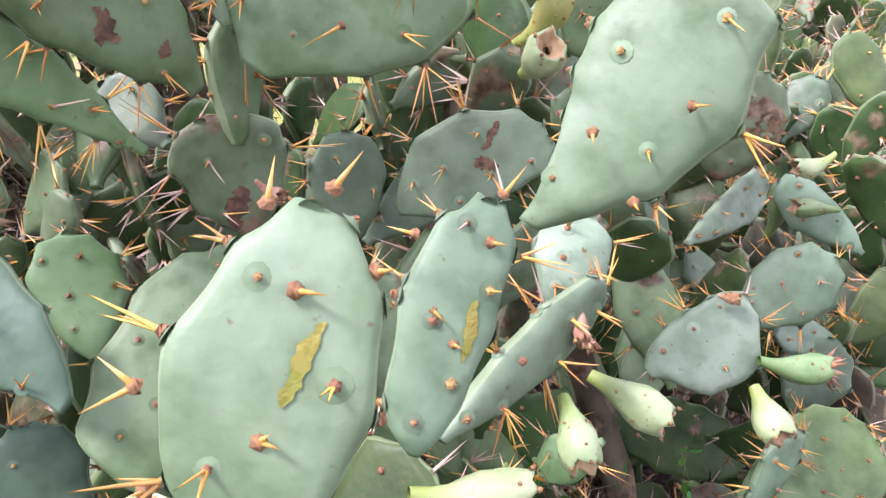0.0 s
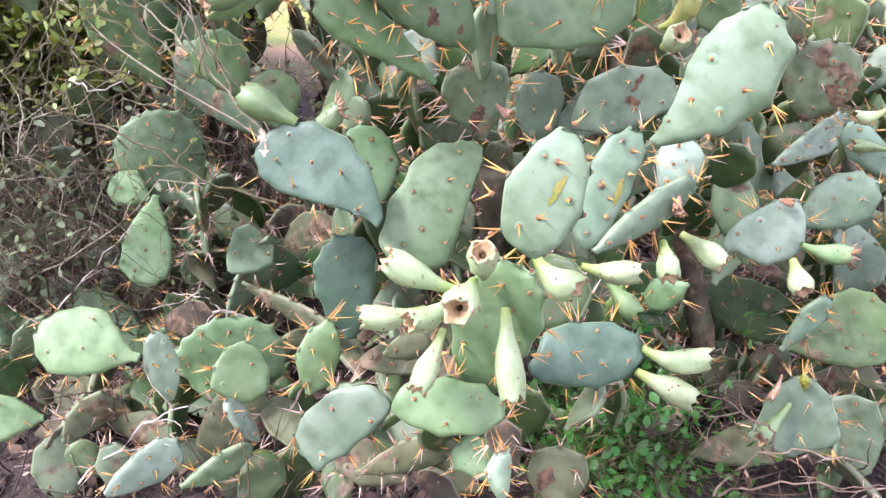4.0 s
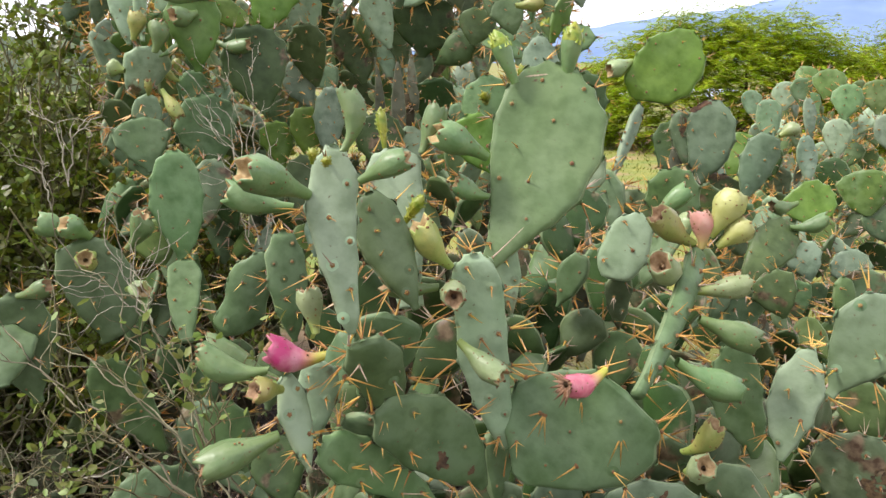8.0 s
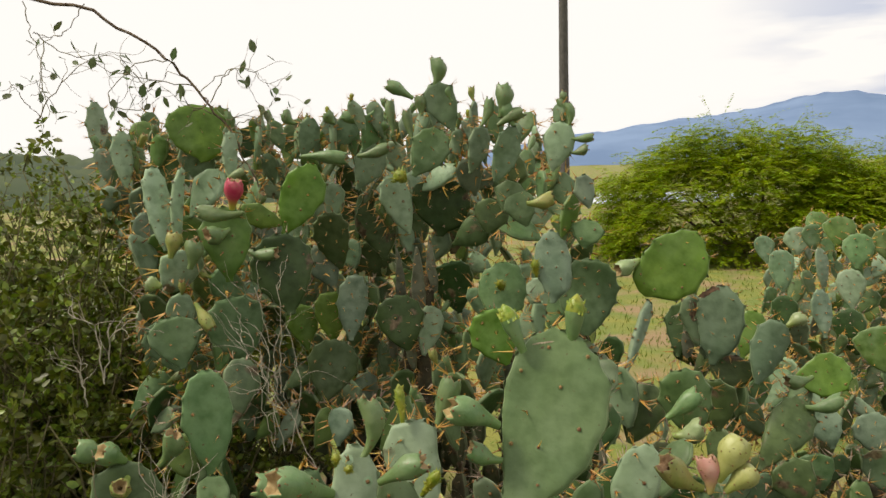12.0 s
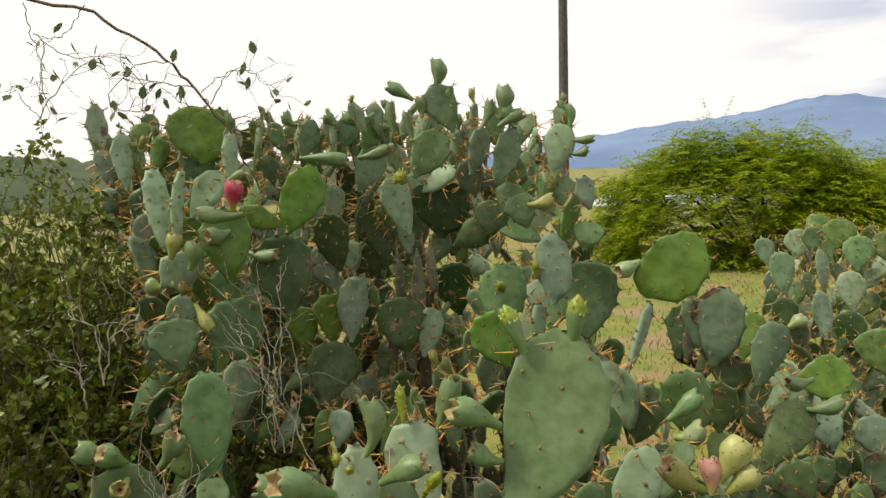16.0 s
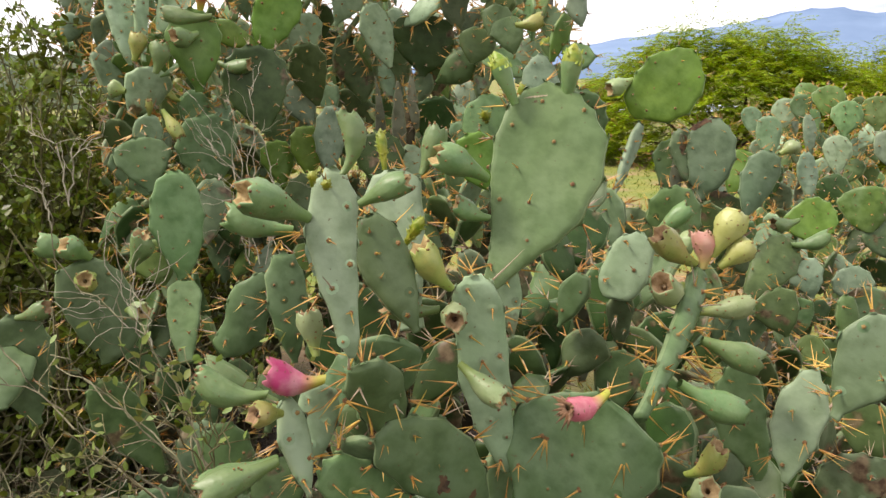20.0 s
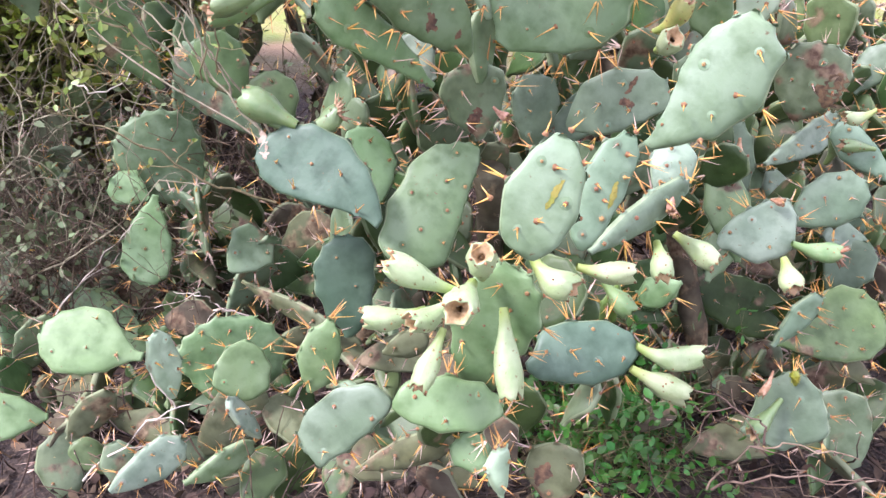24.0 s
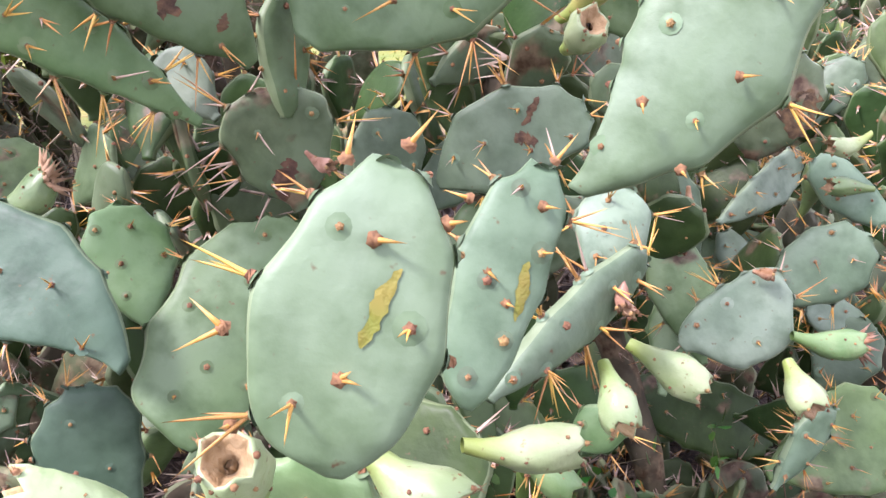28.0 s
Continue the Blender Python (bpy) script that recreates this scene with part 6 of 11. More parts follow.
joint(1, back, (-1.240, 2.130, 0.920), (-1.155, 2.168, 1.053), 0.127, (-0.075, -0.946, 0.315), "grey", True)
joint(2, centre, (-0.140, 1.283, 1.086), (-0.073, 1.342, 1.207), 0.078, (-0.321, -0.769, 0.553), "scar")
joint(3, back, (-1.272, 1.489, 1.322), (-1.174, 1.468, 1.436), 0.119, (0.383, -0.792, -0.475), "ash", True)
fruit(3, (-1.174, 1.478, 1.418), (-1.124, 1.490, 1.445), 0.020, "green")
fruit(3, (-1.188, 1.465, 1.430), (-1.166, 1.463, 1.464), 0.018, "green")
joint(4, back, (-0.774, 2.245, 1.160), (-0.818, 2.261, 1.286), 0.095, (0.346, -0.910, 0.230), "green", True)
fruit(4, (-0.831, 2.250, 1.264), (-0.856, 2.267, 1.306), 0.025, "pale")
joint(5, right, (0.456, 2.088, 0.860), (0.500, 2.140, 0.971), 0.083, (-0.559, -0.641, 0.526), "moss", True)
joint(6, back, (-0.418, 1.646, 1.041), (-0.393, 1.641, 1.160), 0.097, (0.879, -0.432, -0.201), "pale", True)
fruit(6, (-0.391, 1.651, 1.149), (-0.380, 1.666, 1.198), 0.022, "pale")
joint(7, back, (-0.793, 1.511, 0.909), (-0.781, 1.519, 1.013), 0.080, (0.006, -0.997, 0.078), "blue", True)
joint(8, back, (-0.780, 2.129, 0.965), (-0.751, 2.169, 1.075), 0.084, (0.134, -0.942, 0.307), "ash", True)
joint(9, back, (-0.685, 2.376, 0.985), (-0.609, 2.426, 1.112), 0.126, (0.020, -0.936, 0.352), "blue", True)
joint(10, back, (-1.086, 1.595, 1.276), (-1.155, 1.548, 1.374), 0.095, (0.448, -0.887, -0.111), "grey", True)
fruit(10, (-1.157, 1.549, 1.356), (-1.188, 1.532, 1.382), 0.022, "yellow")
joint(11, distant, (0.661, 3.667, 0.998), (0.660, 3.665, 1.113), 0.090, (0.480, -0.877, -0.011), "ash", True)
fruit(11, (0.657, 3.663, 1.104), (0.669, 3.663, 1.143), 0.025, "green")
joint(12, distant, (1.014, 4.115, 0.813), (1.076, 4.067, 0.922), 0.099, (-0.581, -0.813, -0.030), "green", True)
joint(13, back, (-1.152, 1.949, 0.851), (-1.146, 1.954, 1.003), 0.097, (0.860, -0.510, -0.019), "blue", True)
joint(14, back, (-0.685, 1.649, 0.890), (-0.748, 1.681, 0.991), 0.065, (-0.260, -0.955, 0.139), "dark", True)
joint(15, back, (-1.273, 1.764, 0.987), (-1.315, 1.730, 1.125), 0.074, (0.679, -0.733, 0.032), "grey", True)
fruit(15, (-1.318, 1.727, 1.107), (-1.352, 1.703, 1.147), 0.019, "green")
joint(16, left, (-1.224, 1.320, 0.989), (-1.144, 1.297, 1.057), 0.059, (-0.465, -0.846, 0.259), "scar")
fruit(16, (-1.148, 1.295, 1.041), (-1.113, 1.264, 1.060), 0.020, "pale")
joint(17, back, (-1.537, 1.877, 1.641), (-1.478, 1.844, 1.768), 0.080, (-0.270, -0.955, -0.122), "green", True)
fruit(17, (-1.500, 1.851, 1.760), (-1.503, 1.847, 1.802), 0.020, "green")
joint(18, back, (-1.524, 1.779, 1.400), (-1.513, 1.788, 1.527), 0.082, (0.551, -0.834, 0.013), "blue", True)
fruit(18, (-1.497, 1.798, 1.508), (-1.470, 1.790, 1.549), 0.019, "yellow")
joint(19, back, (-1.137, 2.400, 0.952), (-1.208, 2.375, 1.026), 0.058, (-0.281, -0.793, -0.540), "green", True)
joint(20, back, (-0.256, 1.832, 1.172), (-0.221, 1.850, 1.272), 0.070, (-0.249, -0.934, 0.257), "sage", True)
joint(21, back, (-1.382, 1.627, 0.944), (-1.310, 1.583, 1.013), 0.058, (-0.718, -0.587, 0.374), "ash", True)
joint(22, back, (-0.401, 1.831, 1.172), (-0.492, 1.838, 1.286), 0.081, (-0.464, -0.828, -0.316), "pale", True)
joint(23, back, (-1.219, 1.645, 1.262), (-1.237, 1.606, 1.383), 0.092, (0.920, -0.391, 0.018), "green", True)
fruit(23, (-1.224, 1.637, 1.374), (-1.223, 1.655, 1.411), 0.025, "yellow")
joint(24, back, (-1.021, 2.386, 0.857), (-1.033, 2.400, 0.989), 0.088, (0.717, -0.684, 0.133), "ash", True)
joint(25, distant, (0.736, 3.061, 0.793), (0.647, 3.070, 0.873), 0.067, (-0.540, -0.654, -0.531), "grey", True)
joint(26, distant, (0.929, 4.067, 0.794), (0.895, 4.055, 0.924), 0.097, (0.386, -0.922, 0.016), "ash", True)
joint(27, back, (-0.369, 2.023, 1.057), (-0.307, 2.003, 1.210), 0.101, (-0.357, -0.934, 0.020), "ash", True)
joint(28, back, (-0.878, 1.977, 0.887), (-0.959, 1.965, 0.953), 0.074, (0.226, -0.969, 0.096), "ash", True)
joint(29, back, (-1.117, 1.723, 0.921), (-1.146, 1.714, 1.070), 0.114, (0.078, -0.996, -0.041), "dark", True)
joint(30, back, (-0.711, 2.155, 1.142), (-0.649, 2.098, 1.220), 0.071, (-0.398, -0.861, -0.316), "sage", True)
joint(31, back, (-0.766, 2.231, 1.320), (-0.817, 2.256, 1.464), 0.084, (0.813, -0.457, 0.360), "ash", True)
joint(32, back, (-1.134, 1.844, 0.847), (-1.150, 1.767, 0.915), 0.065, (0.839, -0.443, -0.314), "dark", True)
joint(33, back, (-0.423, 2.345, 1.707), (-0.360, 2.380, 1.830), 0.082, (-0.240, -0.895, 0.376), "sage", True)
joint(34, back, (-0.535, 2.548, 1.238), (-0.628, 2.527, 1.302), 0.089, (0.330, -0.927, 0.180), "ash", True)
fruit(34, (-0.621, 2.528, 1.298), (-0.662, 2.507, 1.327), 0.020, "yellow")
fruit(34, (-0.604, 2.537, 1.312), (-0.629, 2.547, 1.360), 0.020, "green")
joint(35, back, (-0.660, 2.164, 0.916), (-0.646, 2.199, 1.017), 0.087, (0.172, -0.938, 0.302), "dark", True)
joint(36, back, (-0.628, 2.143, 1.736), (-0.698, 2.124, 1.842), 0.079, (-0.489, -0.745, -0.454), "pale", True)
joint(37, distant, (1.323, 4.215, 0.970), (1.267, 4.232, 1.110), 0.117, (-0.152, -0.986, 0.061), "green", True)
joint(38, back, (-1.301, 1.606, 1.187), (-1.371, 1.522, 1.302), 0.087, (0.411, -0.837, -0.362), "olive", True)
joint(39, back, (-1.686, 1.898, 1.495), (-1.656, 1.877, 1.611), 0.086, (0.766, -0.568, -0.301), "blue", True)
joint(40, back, (-0.882, 2.426, 1.101), (-0.965, 2.399, 1.237), 0.106, (-0.074, -0.969, -0.235), "pale", True)
fruit(40, (-0.980, 2.409, 1.201), (-1.023, 2.415, 1.227), 0.024, "green")
fruit(40, (-0.932, 2.398, 1.232), (-0.924, 2.389, 1.275), 0.023, "pale")
joint(41, back, (-0.032, 1.443, 1.022), (-0.090, 1.485, 1.158), 0.112, (-0.349, -0.927, 0.137), "pale", True)
joint(42, back, (-0.613, 1.790, 0.872), (-0.615, 1.677, 0.973), 0.089, (0.463, 0.586, 0.665), "olive", True)
joint(43, back, (-1.085, 2.360, 1.642), (-0.997, 2.295, 1.770), 0.110, (-0.840, -0.393, 0.375), "pale", True)
joint(44, back, (-0.980, 2.326, 1.004), (-0.923, 2.245, 1.080), 0.093, (0.804, 0.005, -0.595), "olive", True)
joint(45, distant, (0.746, 3.610, 0.930), (0.786, 3.621, 1.072), 0.092, (-0.247, -0.958, 0.146), "sage", True)
fruit(45, (0.799, 3.615, 1.051), (0.836, 3.616, 1.095), 0.020, "green")
joint(46, back, (-0.758, 2.519, 1.204), (-0.867, 2.583, 1.296), 0.114, (-0.400, -0.902, 0.159), "sage", True)
joint(47, back, (-1.219, 1.555, 1.523), (-1.162, 1.627, 1.653), 0.099, (0.185, -0.891, 0.414), "pale", True)
fruit(47, (-1.143, 1.616, 1.622), (-1.096, 1.641, 1.650), 0.023, "pale")
joint(48, centre, (-0.403, 1.377, 1.026), (-0.334, 1.365, 1.125), 0.090, (0.665, -0.534, -0.522), "dark")
joint(49, back, (-0.697, 2.040, 0.878), (-0.752, 2.009, 1.028), 0.097, (0.636, -0.767, 0.080), "dark", True)
joint(50, back, (-1.108, 2.644, 1.309), (-1.042, 2.679, 1.462), 0.100, (0.695, -0.706, -0.139), "sage", True)
fruit(50, (-1.044, 2.679, 1.449), (-1.020, 2.665, 1.496), 0.024, "pale")
fruit(50, (-1.033, 2.694, 1.426), (-0.994, 2.714, 1.450), 0.023, "green")
joint(51, back, (-0.981, 2.808, 1.294), (-1.079, 2.798, 1.406), 0.113, (0.108, -0.994, 0.003), "ash", True)
joint(52, left, (-0.611, 1.320, 0.979), (-0.527, 1.318, 1.103), 0.115, (-0.630, -0.656, 0.415), "dark")
fruit(52, (-0.530, 1.314, 1.091), (-0.522, 1.305, 1.140), 0.018, "green")
joint(53, back, (-0.418, 1.501, 1.044), (-0.453, 1.441, 1.141), 0.093, (-0.488, -0.652, -0.580), "olive", True)
fruit(53, (-0.461, 1.455, 1.131), (-0.479, 1.446, 1.180), 0.019, "green")
joint(54, back, (-1.268, 2.745, 1.727), (-1.218, 2.692, 1.852), 0.108, (0.713, -0.496, -0.496), "sage", True)
joint(55, back, (-0.832, 2.086, 0.921), (-0.860, 2.169, 1.047), 0.080, (0.863, -0.310, 0.399), "sage", True)
joint(56, distant, (0.891, 4.111, 0.991), (0.911, 4.103, 1.123), 0.077, (0.635, -0.760, -0.141), "grey", True)
joint(57, back, (-1.717, 1.924, 1.402), (-1.657, 2.014, 1.532), 0.102, (0.312, -0.843, 0.438), "blue", True)
fruit(57, (-1.689, 1.999, 1.527), (-1.703, 2.004, 1.573), 0.023, "green")
fruit(57, (-1.657, 2.008, 1.520), (-1.640, 2.030, 1.553), 0.020, "green")
joint(58, back, (-0.915, 2.675, 1.732), (-0.990, 2.681, 1.836), 0.095, (-0.182, -0.980, -0.079), "olive", True)
joint(59, distant, (0.929, 3.190, 0.759), (0.879, 3.083, 0.869), 0.081, (-0.189, -0.655, -0.732), "ash", True)
joint(60, back, (-0.645, 1.874, 1.072), (-0.627, 1.937, 1.215), 0.101, (0.651, -0.721, 0.237), "ash", True)
fruit(60, (-0.613, 1.941, 1.190), (-0.582, 1.961, 1.227), 0.019, "green")
joint(61, right, (0.819, 2.883, 0.647), (0.803, 2.951, 0.797), 0.113, (-0.245, -0.891, 0.383), "green", True)
joint(62, back, (-0.580, 1.646, 0.931), (-0.620, 1.635, 1.040), 0.089, (-0.754, -0.570, -0.327), "grey", True)
joint(63, back, (-0.036, 1.476, 0.971), (0.020, 1.520, 1.108), 0.122, (-0.143, -0.923, 0.357), "olive", True)
fruit(63, (0.028, 1.512, 1.090), (0.063, 1.518, 1.128), 0.020, "green")
fruit(63, (0.041, 1.506, 1.080), (0.079, 1.518, 1.112), 0.023, "yellow")
joint(64, back, (-0.972, 1.731, 0.871), (-0.948, 1.697, 0.997), 0.091, (-0.361, -0.916, -0.174), "dark", True)
joint(65, distant, (1.018, 3.980, 1.090), (0.962, 4.009, 1.250), 0.114, (0.205, -0.949, 0.241), "sage", True)
joint(66, back, (-0.834, 2.073, 0.809), (-0.819, 2.083, 0.945), 0.099, (0.159, -0.986, 0.059), "grey", True)
joint(67, back, (-1.122, 1.672, 1.268), (-1.134, 1.726, 1.366), 0.080, (0.915, -0.295, 0.274), "pale", True)
fruit(67, (-1.130, 1.728, 1.354), (-1.111, 1.749, 1.395), 0.019, "green")
fruit(67, (-1.129, 1.730, 1.351), (-1.143, 1.741, 1.390), 0.020, "green")
joint(68, back, (-0.739, 1.898, 0.902), (-0.710, 1.884, 1.025), 0.101, (0.791, -0.558, -0.251), "olive", True)
joint(69, back, (-0.499, 2.538, 1.392), (-0.440, 2.549, 1.477), 0.073, (-0.260, -0.919, 0.295), "pale", True)
fruit(69, (-0.438, 2.544, 1.462), (-0.403, 2.529, 1.503), 0.024, "pale")
joint(70, back, (-1.679, 1.973, 1.558), (-1.572, 1.943, 1.679), 0.098, (0.566, -0.531, -0.631), "grey", True)
fruit(70, (-1.576, 1.961, 1.661), (-1.556, 1.988, 1.685), 0.019, "pale")
joint(71, back, (-0.399, 1.739, 0.949), (-0.426, 1.773, 1.075), 0.071, (0.827, -0.471, 0.307), "green", True)
fruit(71, (-0.414, 1.782, 1.057), (-0.414, 1.810, 1.091), 0.023, "green")
joint(72, back, (-1.121, 1.951, 1.138), (-1.174, 1.891, 1.213), 0.071, (0.086, -0.808, -0.583), "olive", True)
fruit(72, (-1.168, 1.895, 1.208), (-1.184, 1.879, 1.245), 0.024, "green")
joint(73, back, (-1.154, 1.748, 0.823), (-1.092, 1.773, 0.907), 0.081, (-0.314, -0.818, 0.482), "green", True)
joint(74, right, (0.343, 1.899, 0.860), (0.271, 1.849, 0.986), 0.090, (0.697, -0.708, 0.113), "moss", True)
joint(75, back, (-1.209, 1.816, 1.505), (-1.117, 1.784, 1.606), 0.108, (-0.662, -0.633, 0.401), "sage", True)
joint(76, back, (-1.896, 2.191, 1.553), (-1.894, 2.189, 1.703), 0.091, (0.962, -0.273, -0.015), "sage", True)
fruit(76, (-1.891, 2.202, 1.687), (-1.893, 2.218, 1.732), 0.022, "pale")
joint(77, back, (-1.257, 2.033, 1.018), (-1.209, 1.996, 1.157), 0.122, (0.306, -0.888, -0.343), "sage", True)
joint(78, back, (-1.223, 1.537, 0.937), (-1.270, 1.456, 1.014), 0.089, (-0.092, -0.657, -0.749), "blue", True)
joint(79, back, (-1.010, 2.110, 0.778), (-0.999, 2.156, 0.889), 0.097, (-0.376, -0.840, 0.390), "grey", True)
joint(80, back, (-1.355, 1.914, 1.616), (-1.387, 1.849, 1.746), 0.121, (0.622, -0.750, -0.224), "pale", True)
joint(81, back, (-1.307, 2.366, 1.539), (-1.388, 2.342, 1.607), 0.078, (0.124, -0.973, -0.197), "ash", True)
fruit(81, (-1.385, 2.344, 1.598), (-1.417, 2.327, 1.625), 0.020, "green")
joint(82, back, (-1.198, 2.376, 0.913), (-1.202, 2.352, 1.026), 0.093, (0.069, -0.976, -0.207), "pale", True)
joint(83, back, (-0.354, 2.075, 1.573), (-0.349, 2.134, 1.695), 0.069, (0.446, -0.813, 0.373), "grey", True)
fruit(83, (-0.349, 2.130, 1.688), (-0.332, 2.163, 1.734), 0.025, "green")
joint(84, back, (-0.995, 1.953, 1.458), (-0.938, 1.949, 1.603), 0.108, (0.429, -0.882, -0.193), "ash", True)
fruit(84, (-0.971, 1.936, 1.592), (-0.974, 1.920, 1.630), 0.022, "yellow")
joint(85, back, (-1.100, 1.643, 1.425), (-1.051, 1.630, 1.559), 0.072, (0.850, -0.390, -0.355), "ash", True)
fruit(85, (-1.055, 1.629, 1.550), (-1.030, 1.618, 1.584), 0.025, "green")
joint(86, distant, (1.024, 4.075, 0.868), (1.106, 4.092, 0.985), 0.107, (0.027, -0.992, 0.124), "ash", True)
joint(87, back, (-1.194, 2.131, 1.716), (-1.228, 2.124, 1.818), 0.069, (0.550, -0.826, 0.127), "grey", True)
joint(88, back, (-0.606, 2.267, 1.633), (-0.674, 2.287, 1.759), 0.094, (-0.032, -0.989, 0.141), "green", True)
joint(89, distant, (1.285, 4.082, 0.808), (1.295, 4.037, 0.972), 0.121, (0.086, -0.959, -0.269), "olive", True)
joint(90, distant, (0.982, 3.680, 1.041), (0.952, 3.684, 1.148), 0.061, (-0.130, -0.991, -0.001), "pale", True)
fruit(90, (0.960, 3.683, 1.141), (0.952, 3.689, 1.193), 0.021, "green")
joint(91, back, (-0.573, 2.333, 1.553), (-0.471, 2.336, 1.636), 0.070, (0.326, -0.872, -0.365), "blue", True)
fruit(91, (-0.479, 2.335, 1.632), (-0.452, 2.357, 1.672), 0.024, "pale")
joint(92, back, (-1.304, 1.480, 1.351), (-1.373, 1.515, 1.480), 0.100, (0.860, -0.127, 0.495), "pale", True)
joint(93, back, (-1.692, 1.982, 1.453), (-1.772, 1.936, 1.522), 0.093, (0.707, -0.528, 0.471), "sage", True)
fruit(93, (-1.767, 1.937, 1.516), (-1.794, 1.927, 1.562), 0.021, "green")
fruit(93, (-1.767, 1.937, 1.515), (-1.788, 1.929, 1.553), 0.021, "green")
joint(94, back, (-0.547, 2.309, 1.657), (-0.650, 2.311, 1.773), 0.086, (0.612, -0.567, 0.551), "grey", True)
fruit(94, (-0.645, 2.298, 1.754), (-0.675, 2.273, 1.796), 0.023, "green")
fruit(94, (-0.630, 2.325, 1.765), (-0.658, 2.342, 1.812), 0.018, "yellow")
joint(95, back, (-1.062, 2.432, 1.216), (-1.036, 2.354, 1.320), 0.106, (0.716, -0.463, -0.523), "sage", True)
fruit(95, (-1.028, 2.374, 1.315), (-1.013, 2.358, 1.359), 0.018, "pale")
fruit(95, (-1.019, 2.387, 1.315), (-0.989, 2.371, 1.352), 0.024, "yellow")
joint(96, back, (-0.883, 2.501, 1.622), (-0.958, 2.517, 1.693), 0.066, (0.295, -0.820, 0.491), "ash", True)
joint(97, back, (-0.238, 1.938, 1.186), (-0.326, 1.976, 1.294), 0.097, (-0.014, -0.947, 0.322), "ash", True)
fruit(97, (-0.332, 1.967, 1.267), (-0.385, 1.973, 1.291), 0.020, "yellow")
fruit(97, (-0.335, 1.965, 1.262), (-0.389, 1.969, 1.283), 0.021, "pale")
joint(98, back, (-1.129, 1.904, 0.931), (-1.008, 1.958, 1.030), 0.089, (0.088, -0.916, 0.392), "sage", True)
joint(99, back, (-1.451, 1.705, 0.972), (-1.474, 1.719, 1.106), 0.074, (0.864, -0.464, 0.197), "grey", True)
fruit(99, (-1.469, 1.724, 1.095), (-1.474, 1.727, 1.142), 0.019, "green")
fruit(99, (-1.478, 1.704, 1.090), (-1.504, 1.676, 1.134), 0.021, "green")
joint(100, back, (-0.923, 2.117, 0.955), (-0.863, 2.094, 1.094), 0.094, (0.840, -0.344, -0.420), "olive", True)
joint(101, back, (-0.952, 2.640, 1.658), (-1.012, 2.618, 1.814), 0.106, (0.127, -0.988, -0.090), "ash", True)
fruit(101, (-1.023, 2.619, 1.789), (-1.065, 2.619, 1.827), 0.021, "yellow")
joint(102, back, (-0.730, 2.431, 1.731), (-0.809, 2.399, 1.841), 0.090, (0.731, -0.582, 0.356), "ash", True)
joint(103, distant, (1.118, 4.225, 0.757), (1.131, 4.171, 0.892), 0.119, (-0.058, -0.928, -0.368), "dark", True)
joint(104, back, (-0.274, 1.910, 1.511), (-0.280, 1.906, 1.629), 0.066, (-0.824, -0.564, -0.058), "sage", True)
joint(105, back, (-0.249, 2.077, 1.356), (-0.198, 2.059, 1.451), 0.063, (-0.570, -0.807, 0.155), "grey", True)
fruit(105, (-0.198, 2.057, 1.440), (-0.173, 2.042, 1.470), 0.022, "yellow")
joint(106, back, (-0.652, 2.215, 0.935), (-0.678, 2.281, 1.081), 0.122, (-0.037, -0.912, 0.408), "dark", True)
fruit(106, (-0.658, 2.275, 1.069), (-0.652, 2.298, 1.118), 0.019, "green")
joint(107, back, (-0.510, 2.453, 1.314), (-0.498, 2.507, 1.459), 0.120, (0.920, -0.387, 0.063), "grey", True)
fruit(107, (-0.513, 2.468, 1.450), (-0.524, 2.444, 1.487), 0.022, "green")
joint(108, right, (0.608, 2.319, 0.808), (0.530, 2.316, 0.916), 0.087, (0.570, -0.725, 0.388), "ash", True)
joint(109, back, (-1.229, 2.127, 1.598), (-1.239, 2.087, 1.708), 0.065, (0.823, -0.554, -0.122), "pale", True)
joint(110, back, (-0.301, 2.019, 1.412), (-0.445, 2.024, 1.495), 0.131, (0.376, -0.625, 0.684), "sage", True)
fruit(110, (-0.424, 2.037, 1.496), (-0.442, 2.043, 1.549), 0.021, "green")
fruit(110, (-0.421, 2.040, 1.498), (-0.458, 2.054, 1.523), 0.024, "green")
joint(111, back, (-0.895, 1.968, 0.869), (-0.864, 2.021, 0.970), 0.092, (0.517, -0.812, 0.271), "blue", True)
joint(112, back, (-0.362, 2.319, 1.393), (-0.304, 2.348, 1.535), 0.113, (0.578, -0.813, -0.072), "ash", True)
fruit(112, (-0.290, 2.360, 1.502), (-0.258, 2.389, 1.534), 0.019, "green")
joint(113, back, (-1.061, 1.698, 0.820), (-1.002, 1.758, 0.947), 0.089, (-0.423, -0.726, 0.542), "blue", True)
joint(114, left, (-1.232, 1.326, 1.005), (-1.167, 1.322, 1.115), 0.077, (0.744, -0.485, -0.459), "dark")
joint(115, back, (-1.245, 2.274, 1.713), (-1.191, 2.293, 1.832), 0.083, (0.292, -0.956, 0.021), "olive", True)
joint(116, distant, (0.843, 4.096, 1.095), (0.752, 4.052, 1.225), 0.088, (-0.173, -0.888, -0.426), "olive", True)
joint(117, back, (-1.147, 2.170, 1.069), (-1.126, 2.196, 1.231), 0.110, (0.089, -0.986, 0.144), "blue", True)
fruit(117, (-1.159, 2.190, 1.212), (-1.175, 2.193, 1.251), 0.018, "yellow")
fruit(117, (-1.136, 2.193, 1.219), (-1.132, 2.189, 1.262), 0.024, "yellow")
joint(118, back, (-1.278, 2.062, 1.124), (-1.244, 2.004, 1.207), 0.070, (0.576, -0.539, -0.615), "olive", True)
